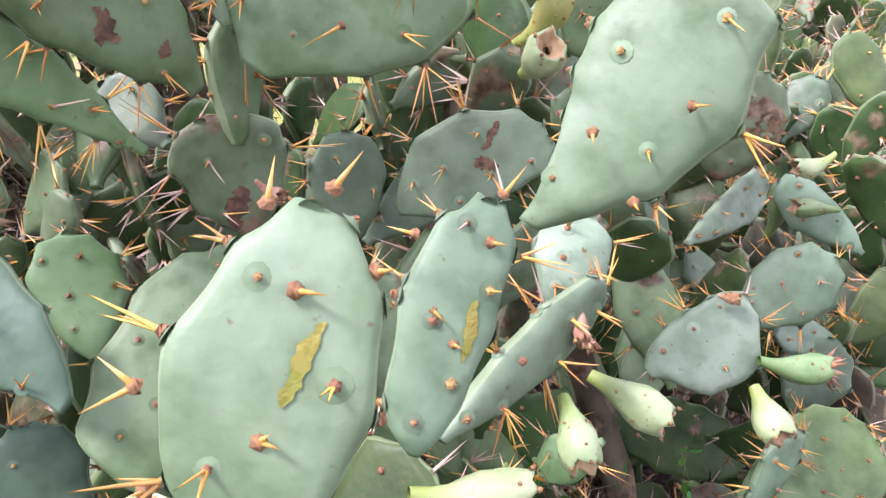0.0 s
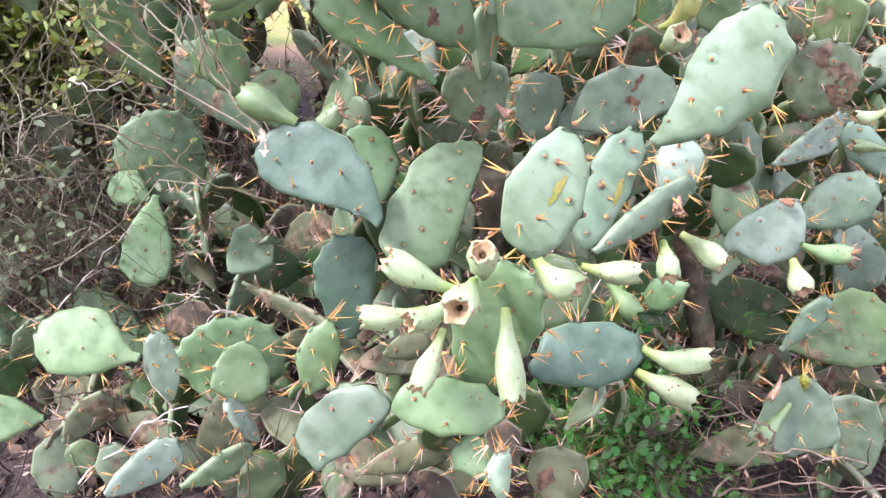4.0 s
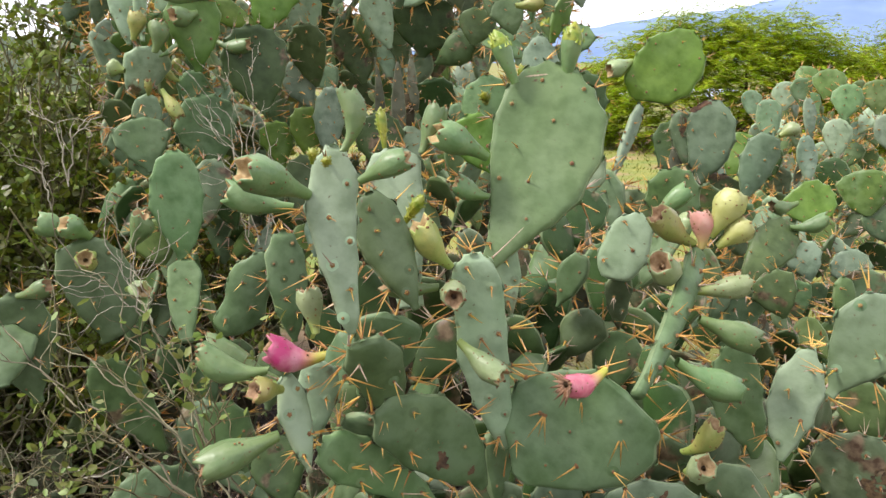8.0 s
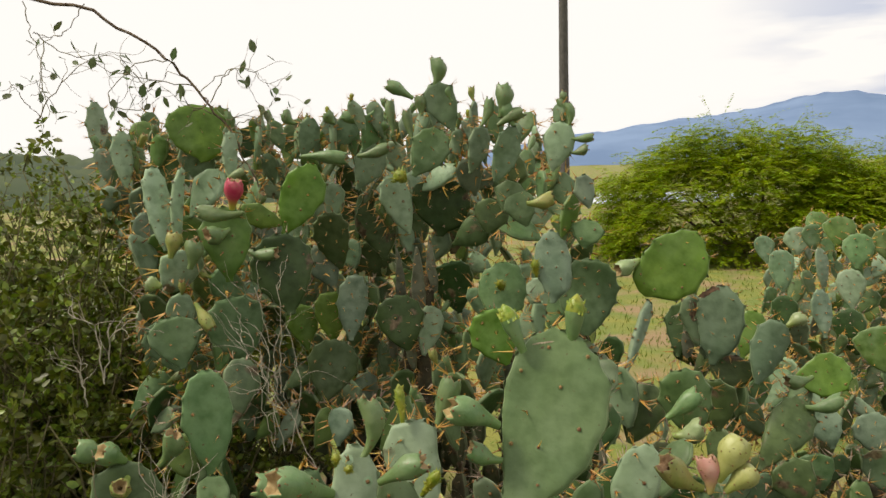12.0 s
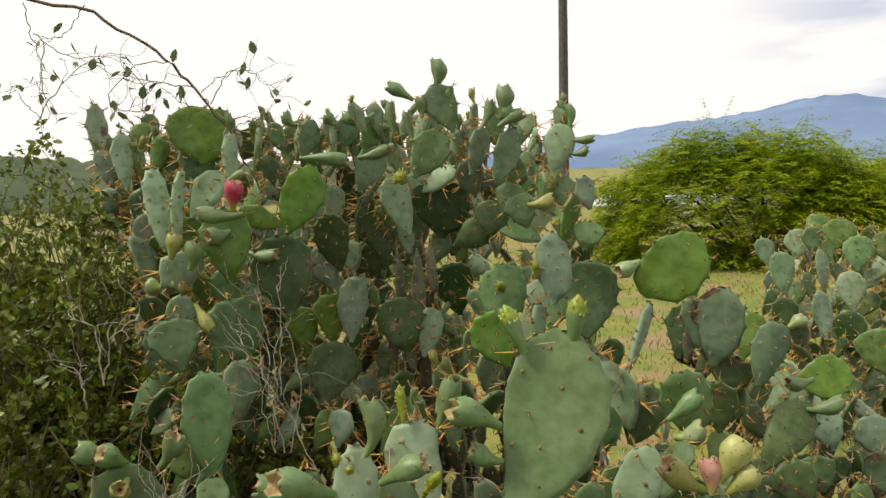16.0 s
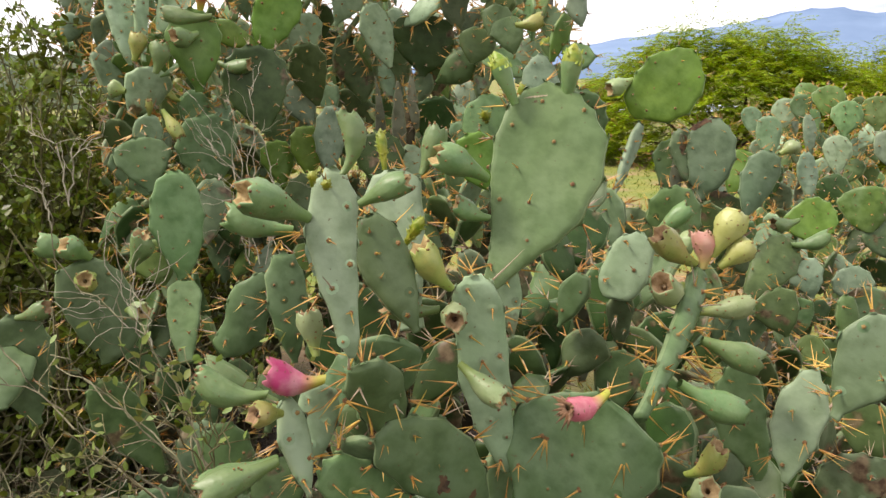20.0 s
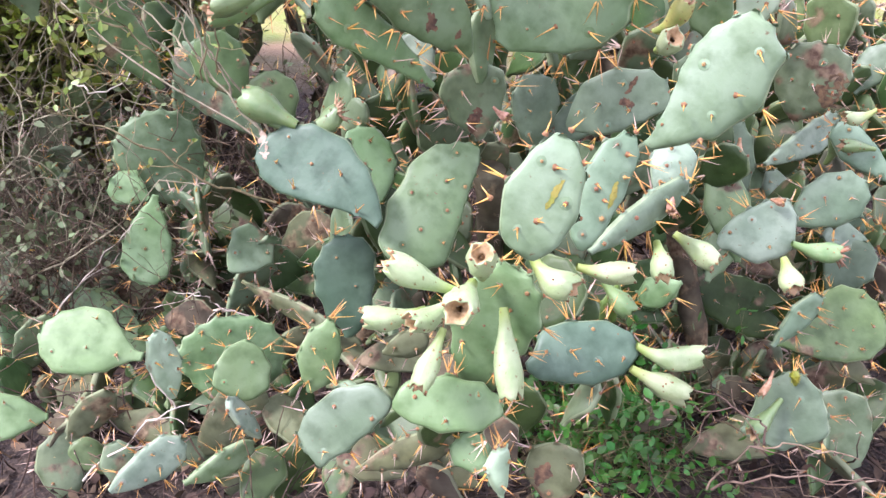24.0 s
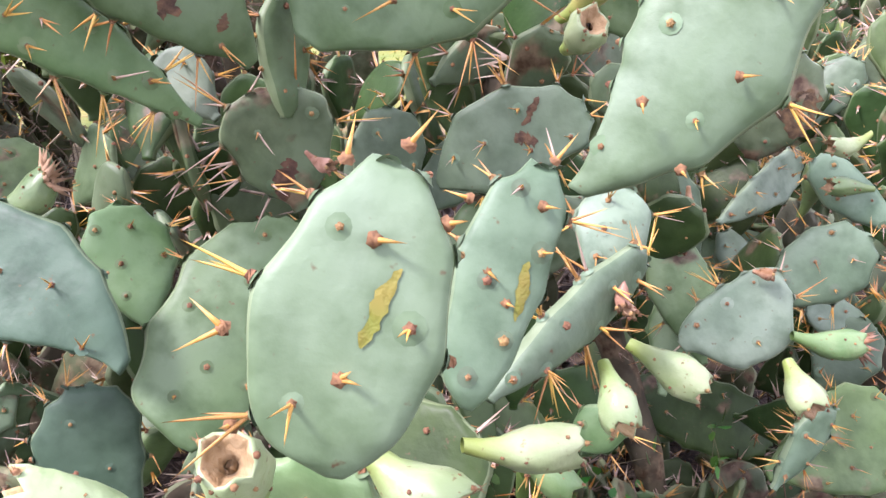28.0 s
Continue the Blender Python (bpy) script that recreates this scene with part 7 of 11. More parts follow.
joint(119, back, (-1.300, 1.638, 1.150), (-1.270, 1.649, 1.268), 0.085, (-0.424, -0.886, 0.189), "pale", True)
fruit(119, (-1.277, 1.650, 1.260), (-1.277, 1.660, 1.306), 0.023, "green")
fruit(119, (-1.285, 1.654, 1.258), (-1.289, 1.675, 1.307), 0.022, "green")
joint(120, back, (-0.887, 2.081, 1.116), (-0.891, 2.114, 1.260), 0.103, (-0.507, -0.843, 0.181), "dark", True)
fruit(120, (-0.912, 2.122, 1.238), (-0.928, 2.137, 1.271), 0.023, "green")
fruit(120, (-0.905, 2.119, 1.242), (-0.922, 2.130, 1.293), 0.022, "pale")
joint(121, back, (-1.306, 1.713, 1.446), (-1.236, 1.642, 1.581), 0.093, (0.024, -0.878, -0.479), "green", True)
fruit(121, (-1.245, 1.646, 1.573), (-1.248, 1.647, 1.621), 0.024, "green")
joint(122, back, (-0.694, 2.089, 1.569), (-0.576, 2.083, 1.649), 0.082, (-0.243, -0.926, 0.291), "ash", True)
fruit(122, (-0.581, 2.076, 1.622), (-0.533, 2.060, 1.631), 0.022, "green")
fruit(122, (-0.587, 2.085, 1.647), (-0.554, 2.083, 1.673), 0.019, "green")
joint(123, back, (-0.226, 2.094, 1.460), (-0.263, 2.170, 1.557), 0.080, (-0.462, -0.777, 0.428), "sage", True)
fruit(123, (-0.242, 2.156, 1.554), (-0.239, 2.165, 1.601), 0.023, "green")
joint(124, back, (-0.726, 2.309, 1.126), (-0.728, 2.369, 1.250), 0.098, (0.510, -0.771, 0.381), "grey", True)
fruit(124, (-0.720, 2.368, 1.238), (-0.700, 2.392, 1.273), 0.024, "green")
joint(125, back, (-1.204, 1.755, 1.004), (-1.231, 1.709, 1.102), 0.083, (0.912, -0.406, 0.058), "dark", True)
fruit(125, (-1.234, 1.700, 1.082), (-1.258, 1.659, 1.116), 0.023, "pale")
fruit(125, (-1.232, 1.704, 1.087), (-1.248, 1.682, 1.120), 0.022, "yellow")
joint(126, back, (-1.721, 1.863, 1.526), (-1.648, 1.832, 1.602), 0.080, (-0.074, -0.945, -0.320), "blue", True)
joint(127, distant, (1.131, 4.501, 0.984), (1.191, 4.430, 1.107), 0.106, (0.782, -0.291, -0.551), "ash", True)
fruit(127, (1.167, 4.415, 1.081), (1.171, 4.380, 1.121), 0.019, "green")
joint(128, back, (-1.082, 2.034, 0.853), (-1.107, 1.933, 0.971), 0.119, (0.876, -0.440, -0.196), "grey", True)
joint(129, back, (-1.184, 2.796, 1.422), (-1.147, 2.777, 1.522), 0.079, (0.698, -0.611, -0.374), "pale", True)
joint(130, back, (-0.973, 2.277, 1.441), (-0.935, 2.286, 1.563), 0.082, (0.522, -0.847, -0.098), "sage", True)
joint(131, back, (-0.953, 1.951, 1.259), (-1.007, 1.943, 1.409), 0.109, (0.277, -0.960, 0.047), "blue", True)
joint(132, back, (-1.379, 1.580, 1.219), (-1.347, 1.630, 1.354), 0.076, (0.935, -0.344, -0.090), "olive", True)
joint(133, distant, (0.603, 3.532, 0.909), (0.650, 3.549, 1.037), 0.104, (0.634, -0.762, -0.133), "sage", True)
joint(134, back, (-1.055, 1.942, 1.396), (-1.099, 2.011, 1.498), 0.073, (0.574, -0.541, 0.614), "sage", True)
fruit(134, (-1.094, 2.007, 1.491), (-1.105, 2.033, 1.538), 0.019, "yellow")
joint(135, back, (-1.794, 2.123, 1.701), (-1.740, 2.183, 1.835), 0.097, (0.508, -0.844, 0.174), "green", True)
joint(136, distant, (0.921, 3.047, 0.692), (1.014, 3.053, 0.803), 0.104, (-0.529, -0.700, 0.479), "dark", True)
joint(137, back, (-0.909, 1.971, 1.021), (-0.875, 1.916, 1.159), 0.077, (0.620, -0.665, -0.417), "grey", True)
fruit(137, (-0.863, 1.938, 1.141), (-0.845, 1.929, 1.178), 0.019, "green")
fruit(137, (-0.898, 1.908, 1.136), (-0.903, 1.872, 1.174), 0.020, "pale")
joint(138, right, (0.325, 2.225, 0.951), (0.276, 2.213, 1.101), 0.104, (0.790, -0.575, 0.213), "slate", True)
fruit(138, (0.276, 2.208, 1.087), (0.268, 2.190, 1.130), 0.020, "yellow")
fruit(138, (0.298, 2.237, 1.086), (0.299, 2.264, 1.134), 0.019, "green")
joint(139, back, (-0.579, 2.403, 1.471), (-0.596, 2.469, 1.567), 0.077, (0.566, -0.631, 0.531), "blue", True)
joint(140, back, (-0.697, 2.182, 1.310), (-0.630, 2.152, 1.440), 0.102, (-0.412, -0.911, 0.003), "pale", True)
joint(141, distant, (0.866, 3.266, 0.720), (0.914, 3.280, 0.820), 0.084, (-0.457, -0.824, 0.335), "grey", True)
joint(142, back, (-0.174, 2.027, 1.053), (-0.146, 1.989, 1.161), 0.064, (0.429, -0.811, -0.399), "dark", True)
fruit(142, (-0.139, 1.999, 1.147), (-0.115, 1.987, 1.181), 0.019, "green")
joint(143, back, (-0.634, 2.401, 1.253), (-0.611, 2.352, 1.414), 0.089, (-0.738, -0.668, -0.095), "green", True)
joint(144, back, (-0.425, 1.940, 1.712), (-0.424, 1.956, 1.827), 0.078, (0.595, -0.797, 0.105), "sage", True)
joint(145, back, (-0.721, 2.166, 1.512), (-0.754, 2.183, 1.634), 0.084, (-0.644, -0.762, -0.069), "blue", True)
fruit(145, (-0.762, 2.192, 1.614), (-0.785, 2.213, 1.649), 0.022, "green")
joint(146, back, (0.208, 2.419, 0.925), (0.137, 2.397, 1.006), 0.081, (-0.058, -0.948, -0.313), "dark", True)
joint(147, left, (-0.986, 1.292, 1.025), (-0.983, 1.381, 1.173), 0.103, (0.608, -0.685, 0.401), "scar")
joint(148, back, (-0.750, 2.392, 0.842), (-0.826, 2.395, 0.944), 0.069, (0.382, -0.872, 0.305), "sage", True)
joint(149, back, (-0.337, 2.191, 1.247), (-0.368, 2.127, 1.372), 0.076, (0.886, -0.463, -0.018), "grey", True)
joint(150, back, (-1.050, 2.334, 1.537), (-1.034, 2.313, 1.665), 0.087, (0.587, -0.785, -0.197), "dark", True)
fruit(150, (-1.045, 2.308, 1.652), (-1.064, 2.292, 1.686), 0.024, "green")
fruit(150, (-1.046, 2.307, 1.652), (-1.058, 2.285, 1.687), 0.024, "pale")
joint(151, distant, (1.183, 3.896, 1.145), (1.158, 3.883, 1.313), 0.121, (0.347, -0.938, -0.020), "green", True)
joint(152, back, (-0.505, 2.039, 1.553), (-0.516, 1.965, 1.671), 0.094, (0.436, -0.782, -0.446), "blue", True)
joint(153, back, (-1.238, 1.490, 1.193), (-1.207, 1.474, 1.326), 0.079, (0.455, -0.865, -0.212), "ash", True)
fruit(153, (-1.212, 1.473, 1.317), (-1.197, 1.455, 1.360), 0.019, "yellow")
joint(154, back, (-0.670, 2.180, 0.934), (-0.740, 2.178, 1.053), 0.093, (0.533, -0.792, 0.298), "olive", True)
joint(155, distant, (0.894, 3.629, 0.692), (0.943, 3.568, 0.822), 0.089, (0.603, -0.614, -0.509), "ash", True)
joint(156, back, (-0.224, 2.290, 1.270), (-0.160, 2.262, 1.389), 0.087, (0.359, -0.848, -0.391), "olive", True)
joint(157, back, (-1.433, 1.915, 1.177), (-1.408, 1.893, 1.284), 0.065, (-0.768, -0.638, 0.055), "sage", True)
joint(158, back, (-2.040, 2.395, 1.723), (-2.067, 2.354, 1.819), 0.068, (0.846, -0.532, 0.013), "grey", True)
joint(159, back, (-0.067, 1.869, 0.999), (-0.162, 1.904, 1.124), 0.110, (0.624, -0.490, 0.608), "olive", True)
fruit(159, (-0.138, 1.920, 1.112), (-0.153, 1.938, 1.159), 0.025, "yellow")
joint(160, back, (-1.505, 1.891, 1.609), (-1.469, 1.883, 1.724), 0.071, (0.286, -0.946, -0.155), "grey", True)
fruit(160, (-1.481, 1.881, 1.716), (-1.483, 1.870, 1.772), 0.023, "yellow")
fruit(160, (-1.457, 1.890, 1.703), (-1.427, 1.901, 1.737), 0.022, "pale")
joint(161, distant, (0.574, 3.304, 0.869), (0.627, 3.269, 0.985), 0.078, (0.698, -0.530, -0.481), "sage", True)
joint(162, distant, (1.140, 3.112, 0.548), (1.022, 3.105, 0.661), 0.128, (-0.150, -0.964, -0.221), "dark", True)
joint(163, back, (-0.427, 2.521, 1.220), (-0.495, 2.494, 1.345), 0.085, (-0.737, -0.458, -0.497), "olive", True)
joint(164, back, (-1.352, 1.824, 1.092), (-1.327, 1.803, 1.198), 0.074, (-0.331, -0.937, -0.112), "dark", True)
joint(165, distant, (0.708, 3.271, 0.757), (0.667, 3.265, 0.893), 0.104, (-0.168, -0.981, -0.092), "dark", True)
joint(166, back, (-1.105, 1.947, 1.032), (-1.156, 1.977, 1.166), 0.086, (0.045, -0.970, 0.238), "pale", True)
joint(167, distant, (1.024, 4.383, 0.961), (1.001, 4.430, 1.063), 0.073, (-0.656, -0.729, 0.195), "dark", True)
joint(168, back, (-1.104, 2.283, 1.620), (-1.186, 2.275, 1.703), 0.082, (-0.319, -0.862, -0.394), "green", True)
fruit(168, (-1.185, 2.282, 1.688), (-1.223, 2.277, 1.707), 0.024, "green")
fruit(168, (-1.185, 2.282, 1.688), (-1.229, 2.294, 1.708), 0.023, "green")
joint(169, back, (-1.520, 1.676, 0.814), (-1.461, 1.665, 0.951), 0.101, (0.817, -0.425, -0.390), "olive", True)
joint(170, back, (-0.179, 2.064, 1.488), (-0.251, 2.085, 1.619), 0.102, (0.481, -0.783, 0.394), "sage", True)
joint(171, right, (0.337, 2.195, 0.757), (0.241, 2.202, 0.821), 0.062, (-0.291, -0.892, -0.346), "moss", True)
joint(172, back, (-1.048, 2.641, 1.151), (-1.127, 2.666, 1.215), 0.059, (-0.306, -0.952, 0.000), "grey", True)
joint(173, back, (0.184, 2.269, 0.913), (0.229, 2.238, 1.041), 0.083, (-0.841, -0.514, 0.168), "olive", True)
joint(174, right, (0.839, 2.567, 0.721), (0.737, 2.564, 0.779), 0.061, (0.173, -0.951, 0.256), "ash", True)
joint(175, back, (-1.025, 2.072, 1.183), (-0.982, 1.995, 1.306), 0.121, (0.609, -0.560, -0.562), "ash", True)
fruit(175, (-1.014, 1.984, 1.283), (-1.032, 1.950, 1.305), 0.025, "yellow")
joint(176, back, (-1.409, 1.764, 1.206), (-1.405, 1.734, 1.330), 0.098, (0.730, -0.659, -0.180), "dark", True)
fruit(176, (-1.413, 1.729, 1.317), (-1.429, 1.719, 1.362), 0.019, "yellow")
joint(177, back, (-1.280, 2.381, 1.629), (-1.310, 2.273, 1.726), 0.080, (-0.559, -0.464, -0.687), "olive", True)
joint(178, back, (-1.147, 1.828, 1.172), (-1.208, 1.829, 1.324), 0.126, (-0.808, -0.492, -0.325), "blue", True)
joint(179, back, (-0.370, 2.412, 1.651), (-0.332, 2.286, 1.762), 0.116, (-0.942, -0.333, -0.051), "ash", True)
fruit(179, (-0.330, 2.287, 1.728), (-0.327, 2.230, 1.744), 0.019, "green")
joint(180, back, (-0.568, 2.070, 0.937), (-0.569, 2.077, 1.069), 0.108, (-0.729, -0.684, 0.034), "grey", True)
fruit(180, (-0.575, 2.083, 1.057), (-0.580, 2.084, 1.098), 0.025, "green")
joint(181, right, (0.357, 2.128, 0.864), (0.361, 2.100, 0.987), 0.103, (0.556, -0.807, -0.199), "sage", True)
joint(182, back, (-0.912, 1.635, 0.849), (-0.873, 1.716, 0.949), 0.092, (0.743, -0.631, 0.224), "green", True)
joint(183, back, (-1.273, 2.091, 1.625), (-1.270, 2.077, 1.731), 0.060, (-0.646, -0.758, -0.087), "green", True)
joint(184, right, (0.557, 2.513, 0.823), (0.518, 2.502, 0.946), 0.103, (-0.742, -0.604, -0.291), "ash", True)
joint(185, distant, (1.078, 3.506, 0.821), (1.103, 3.464, 0.915), 0.079, (0.352, -0.819, -0.453), "pale", True)
joint(186, distant, (1.147, 3.637, 1.083), (1.192, 3.641, 1.176), 0.060, (-0.757, -0.527, 0.386), "sage", True)
fruit(186, (1.191, 3.633, 1.165), (1.219, 3.617, 1.202), 0.019, "green")
joint(187, right, (0.697, 2.509, 0.660), (0.757, 2.567, 0.801), 0.127, (0.770, -0.635, -0.069), "dark", True)
joint(188, right, (0.430, 2.351, 0.793), (0.495, 2.439, 0.920), 0.109, (-0.398, -0.647, 0.651), "moss", True)
joint(189, distant, (1.051, 3.297, 0.480), (1.064, 3.299, 0.592), 0.065, (-0.609, -0.788, 0.084), "olive")
joint(190, back, (-1.371, 1.617, 1.342), (-1.303, 1.563, 1.489), 0.113, (0.651, -0.559, -0.512), "green", True)
fruit(190, (-1.325, 1.553, 1.472), (-1.321, 1.525, 1.514), 0.020, "green")
joint(191, distant, (1.001, 3.421, 0.932), (1.056, 3.408, 1.047), 0.102, (-0.675, -0.697, 0.243), "olive", True)
joint(192, back, (-0.988, 2.215, 1.272), (-1.000, 2.243, 1.398), 0.090, (-0.049, -0.976, 0.211), "pale", True)
fruit(192, (-1.007, 2.240, 1.386), (-1.038, 2.248, 1.434), 0.019, "green")
joint(193, back, (-1.600, 1.851, 1.508), (-1.533, 1.823, 1.608), 0.090, (0.791, -0.184, -0.583), "blue", True)
joint(194, back, (-1.050, 2.477, 1.484), (-1.026, 2.463, 1.624), 0.087, (-0.633, -0.774, 0.032), "grey", True)
fruit(194, (-1.021, 2.459, 1.610), (-1.007, 2.458, 1.663), 0.020, "yellow")
joint(195, distant, (1.256, 3.981, 0.758), (1.201, 4.027, 0.880), 0.092, (-0.340, -0.921, 0.190), "green", True)
joint(196, distant, (1.282, 4.098, 0.940), (1.224, 4.075, 1.029), 0.057, (0.804, -0.432, 0.407), "grey", True)
joint(197, distant, (0.968, 3.097, 0.586), (0.930, 3.105, 0.718), 0.110, (0.346, -0.925, 0.157), "scar", True)
joint(198, back, (-1.738, 1.934, 1.615), (-1.762, 1.925, 1.738), 0.071, (0.267, -0.964, -0.014), "blue", True)
fruit(198, (-1.761, 1.926, 1.731), (-1.782, 1.918, 1.777), 0.021, "green")
joint(199, back, (-1.231, 1.607, 1.389), (-1.241, 1.556, 1.529), 0.096, (0.466, -0.841, -0.274), "green", True)
joint(200, back, (-0.072, 1.454, 0.974), (-0.090, 1.480, 1.079), 0.064, (0.773, -0.574, 0.270), "grey", True)
joint(201, back, (-1.287, 1.590, 1.030), (-1.239, 1.614, 1.120), 0.054, (0.650, -0.745, -0.151), "sage", True)
joint(202, back, (-0.593, 2.126, 1.083), (-0.695, 2.141, 1.197), 0.087, (0.617, -0.491, 0.615), "olive", True)
joint(203, back, (-0.652, 2.525, 1.529), (-0.679, 2.535, 1.644), 0.085, (0.905, -0.351, 0.240), "ash", True)
joint(204, back, (-0.543, 2.179, 0.983), (-0.618, 2.210, 1.095), 0.106, (0.276, -0.862, 0.425), "green", True)
fruit(204, (-0.595, 2.215, 1.090), (-0.616, 2.233, 1.142), 0.021, "pale")
fruit(204, (-0.623, 2.199, 1.076), (-0.657, 2.184, 1.116), 0.019, "pale")
joint(205, back, (-0.694, 2.103, 0.891), (-0.647, 2.129, 0.991), 0.078, (0.296, -0.950, 0.103), "grey", True)
joint(206, back, (-1.391, 2.220, 1.575), (-1.297, 2.206, 1.670), 0.097, (-0.330, -0.925, 0.189), "grey", True)
joint(207, back, (-1.331, 2.118, 0.930), (-1.223, 2.177, 1.048), 0.114, (0.666, -0.702, -0.252), "ash", True)
joint(208, back, (-1.069, 2.109, 1.564), (-0.989, 2.151, 1.709), 0.087, (-0.705, -0.475, 0.526), "olive", True)
fruit(208, (-0.987, 2.123, 1.686), (-0.960, 2.102, 1.732), 0.024, "yellow")
joint(209, distant, (1.046, 3.540, 0.584), (1.004, 3.563, 0.685), 0.067, (0.195, -0.937, 0.290), "dark", True)
joint(210, back, (-0.599, 2.592, 1.207), (-0.658, 2.539, 1.281), 0.078, (0.689, -0.724, 0.030), "green", True)
fruit(210, (-0.644, 2.552, 1.283), (-0.650, 2.531, 1.335), 0.020, "pale")
fruit(210, (-0.647, 2.549, 1.281), (-0.657, 2.531, 1.335), 0.023, "pale")
joint(211, back, (-0.481, 2.375, 1.464), (-0.514, 2.339, 1.627), 0.102, (-0.313, -0.912, -0.266), "grey", True)
fruit(211, (-0.485, 2.334, 1.607), (-0.470, 2.315, 1.639), 0.023, "green")
joint(212, back, (-1.384, 2.175, 1.542), (-1.362, 2.143, 1.647), 0.057, (0.732, -0.596, -0.330), "green", True)
joint(213, back, (-0.537, 1.769, 0.969), (-0.565, 1.714, 1.085), 0.079, (0.857, -0.513, -0.040), "grey", True)
fruit(213, (-0.562, 1.719, 1.078), (-0.579, 1.712, 1.131), 0.025, "yellow")
joint(214, distant, (0.752, 3.701, 0.912), (0.717, 3.677, 1.073), 0.099, (-0.535, -0.810, -0.239), "ash", True)
joint(215, back, (-0.356, 2.077, 1.510), (-0.325, 2.028, 1.612), 0.089, (-0.772, -0.631, -0.070), "sage", True)
joint(216, distant, (0.774, 3.289, 0.822), (0.693, 3.283, 0.956), 0.079, (0.753, -0.498, 0.431), "pale", True)
joint(217, distant, (0.795, 3.372, 0.999), (0.752, 3.376, 1.141), 0.106, (0.777, -0.575, 0.256), "sage", True)
joint(218, distant, (1.381, 4.147, 0.811), (1.365, 4.128, 0.918), 0.085, (-0.681, -0.696, -0.226), "sage", True)
joint(219, back, (-0.387, 2.385, 1.589), (-0.302, 2.360, 1.686), 0.084, (-0.626, -0.687, 0.369), "sage", True)
fruit(219, (-0.312, 2.366, 1.682), (-0.295, 2.359, 1.723), 0.025, "green")
fruit(219, (-0.306, 2.353, 1.667), (-0.260, 2.354, 1.701), 0.024, "green")
joint(220, back, (-1.762, 2.264, 1.779), (-1.777, 2.222, 1.875), 0.075, (0.829, -0.548, -0.111), "grey", True)
joint(221, distant, (1.049, 3.587, 1.036), (1.125, 3.643, 1.114), 0.089, (0.111, -0.855, 0.507), "pale", True)
fruit(221, (1.102, 3.641, 1.115), (1.119, 3.656, 1.149), 0.022, "pale")
joint(222, back, (-1.045, 2.411, 1.460), (-1.100, 2.394, 1.597), 0.086, (0.639, -0.752, 0.164), "sage", True)
fruit(222, (-1.091, 2.399, 1.588), (-1.101, 2.396, 1.628), 0.022, "yellow")
joint(223, back, (-1.179, 2.367, 1.673), (-1.119, 2.331, 1.795), 0.078, (0.855, -0.192, -0.483), "green", True)
joint(224, back, (-1.129, 1.499, 1.102), (-1.149, 1.565, 1.185), 0.057, (0.630, -0.532, 0.566), "green", True)
joint(225, back, (-1.018, 1.690, 1.425), (-1.083, 1.659, 1.526), 0.100, (0.751, -0.587, 0.303), "blue", True)
joint(226, distant, (0.826, 3.092, 0.817), (0.847, 3.060, 0.914), 0.053, (-0.745, -0.664, -0.068), "sage", True)
joint(227, back, (-1.602, 2.204, 1.595), (-1.656, 2.176, 1.730), 0.084, (0.814, -0.542, 0.208), "grey", True)
joint(228, back, (-1.616, 1.923, 1.633), (-1.604, 1.898, 1.737), 0.055, (0.631, -0.734, -0.251), "ash", True)
fruit(228, (-1.599, 1.906, 1.727), (-1.575, 1.905, 1.775), 0.023, "yellow")
joint(229, distant, (1.146, 4.181, 0.992), (1.153, 4.246, 1.105), 0.089, (0.733, -0.609, 0.302), "olive", True)
fruit(229, (1.149, 4.237, 1.098), (1.151, 4.243, 1.138), 0.021, "green")
joint(230, distant, (0.806, 3.587, 0.793), (0.865, 3.545, 0.882), 0.094, (-0.543, -0.839, -0.036), "blue", True)
joint(231, back, (-0.277, 2.045, 1.564), (-0.252, 2.095, 1.679), 0.069, (-0.611, -0.672, 0.418), "green", True)
fruit(231, (-0.239, 2.073, 1.663), (-0.204, 2.082, 1.706), 0.018, "green")
fruit(231, (-0.251, 2.089, 1.671), (-0.243, 2.089, 1.713), 0.020, "green")
joint(232, distant, (1.393, 4.275, 0.921), (1.324, 4.318, 0.998), 0.060, (-0.033, -0.885, 0.464), "grey", True)
joint(233, distant, (1.195, 4.082, 0.811), (1.096, 4.081, 0.873), 0.083, (0.127, -0.973, 0.190), "sage", True)
joint(234, back, (-0.630, 2.593, 1.247), (-0.578, 2.631, 1.401), 0.119, (-0.195, -0.934, 0.298), "blue", True)
fruit(234, (-0.593, 2.631, 1.391), (-0.589, 2.650, 1.429), 0.019, "green")
joint(235, back, (-1.640, 2.222, 1.556), (-1.763, 2.221, 1.639), 0.086, (-0.205, -0.926, -0.316), "olive", True)
fruit(235, (-1.746, 2.218, 1.639), (-1.769, 2.207, 1.676), 0.020, "green")
joint(236, back, (-1.051, 2.361, 1.370), (-1.016, 2.411, 1.454), 0.075, (0.817, -0.577, 0.005), "green", True)
joint(237, back, (-1.162, 2.174, 1.367), (-1.255, 2.148, 1.463), 0.069, (0.454, -0.866, 0.207), "ash", True)
joint(238, back, (-0.821, 2.483, 1.601), (-0.918, 2.469, 1.741), 0.100, (-0.317, -0.896, -0.312), "ash", True)
fruit(238, (-0.882, 2.459, 1.734), (-0.892, 2.444, 1.780), 0.020, "green")
joint(239, distant, (0.863, 4.328, 0.987), (0.928, 4.329, 1.085), 0.071, (-0.559, -0.738, 0.378), "ash", True)
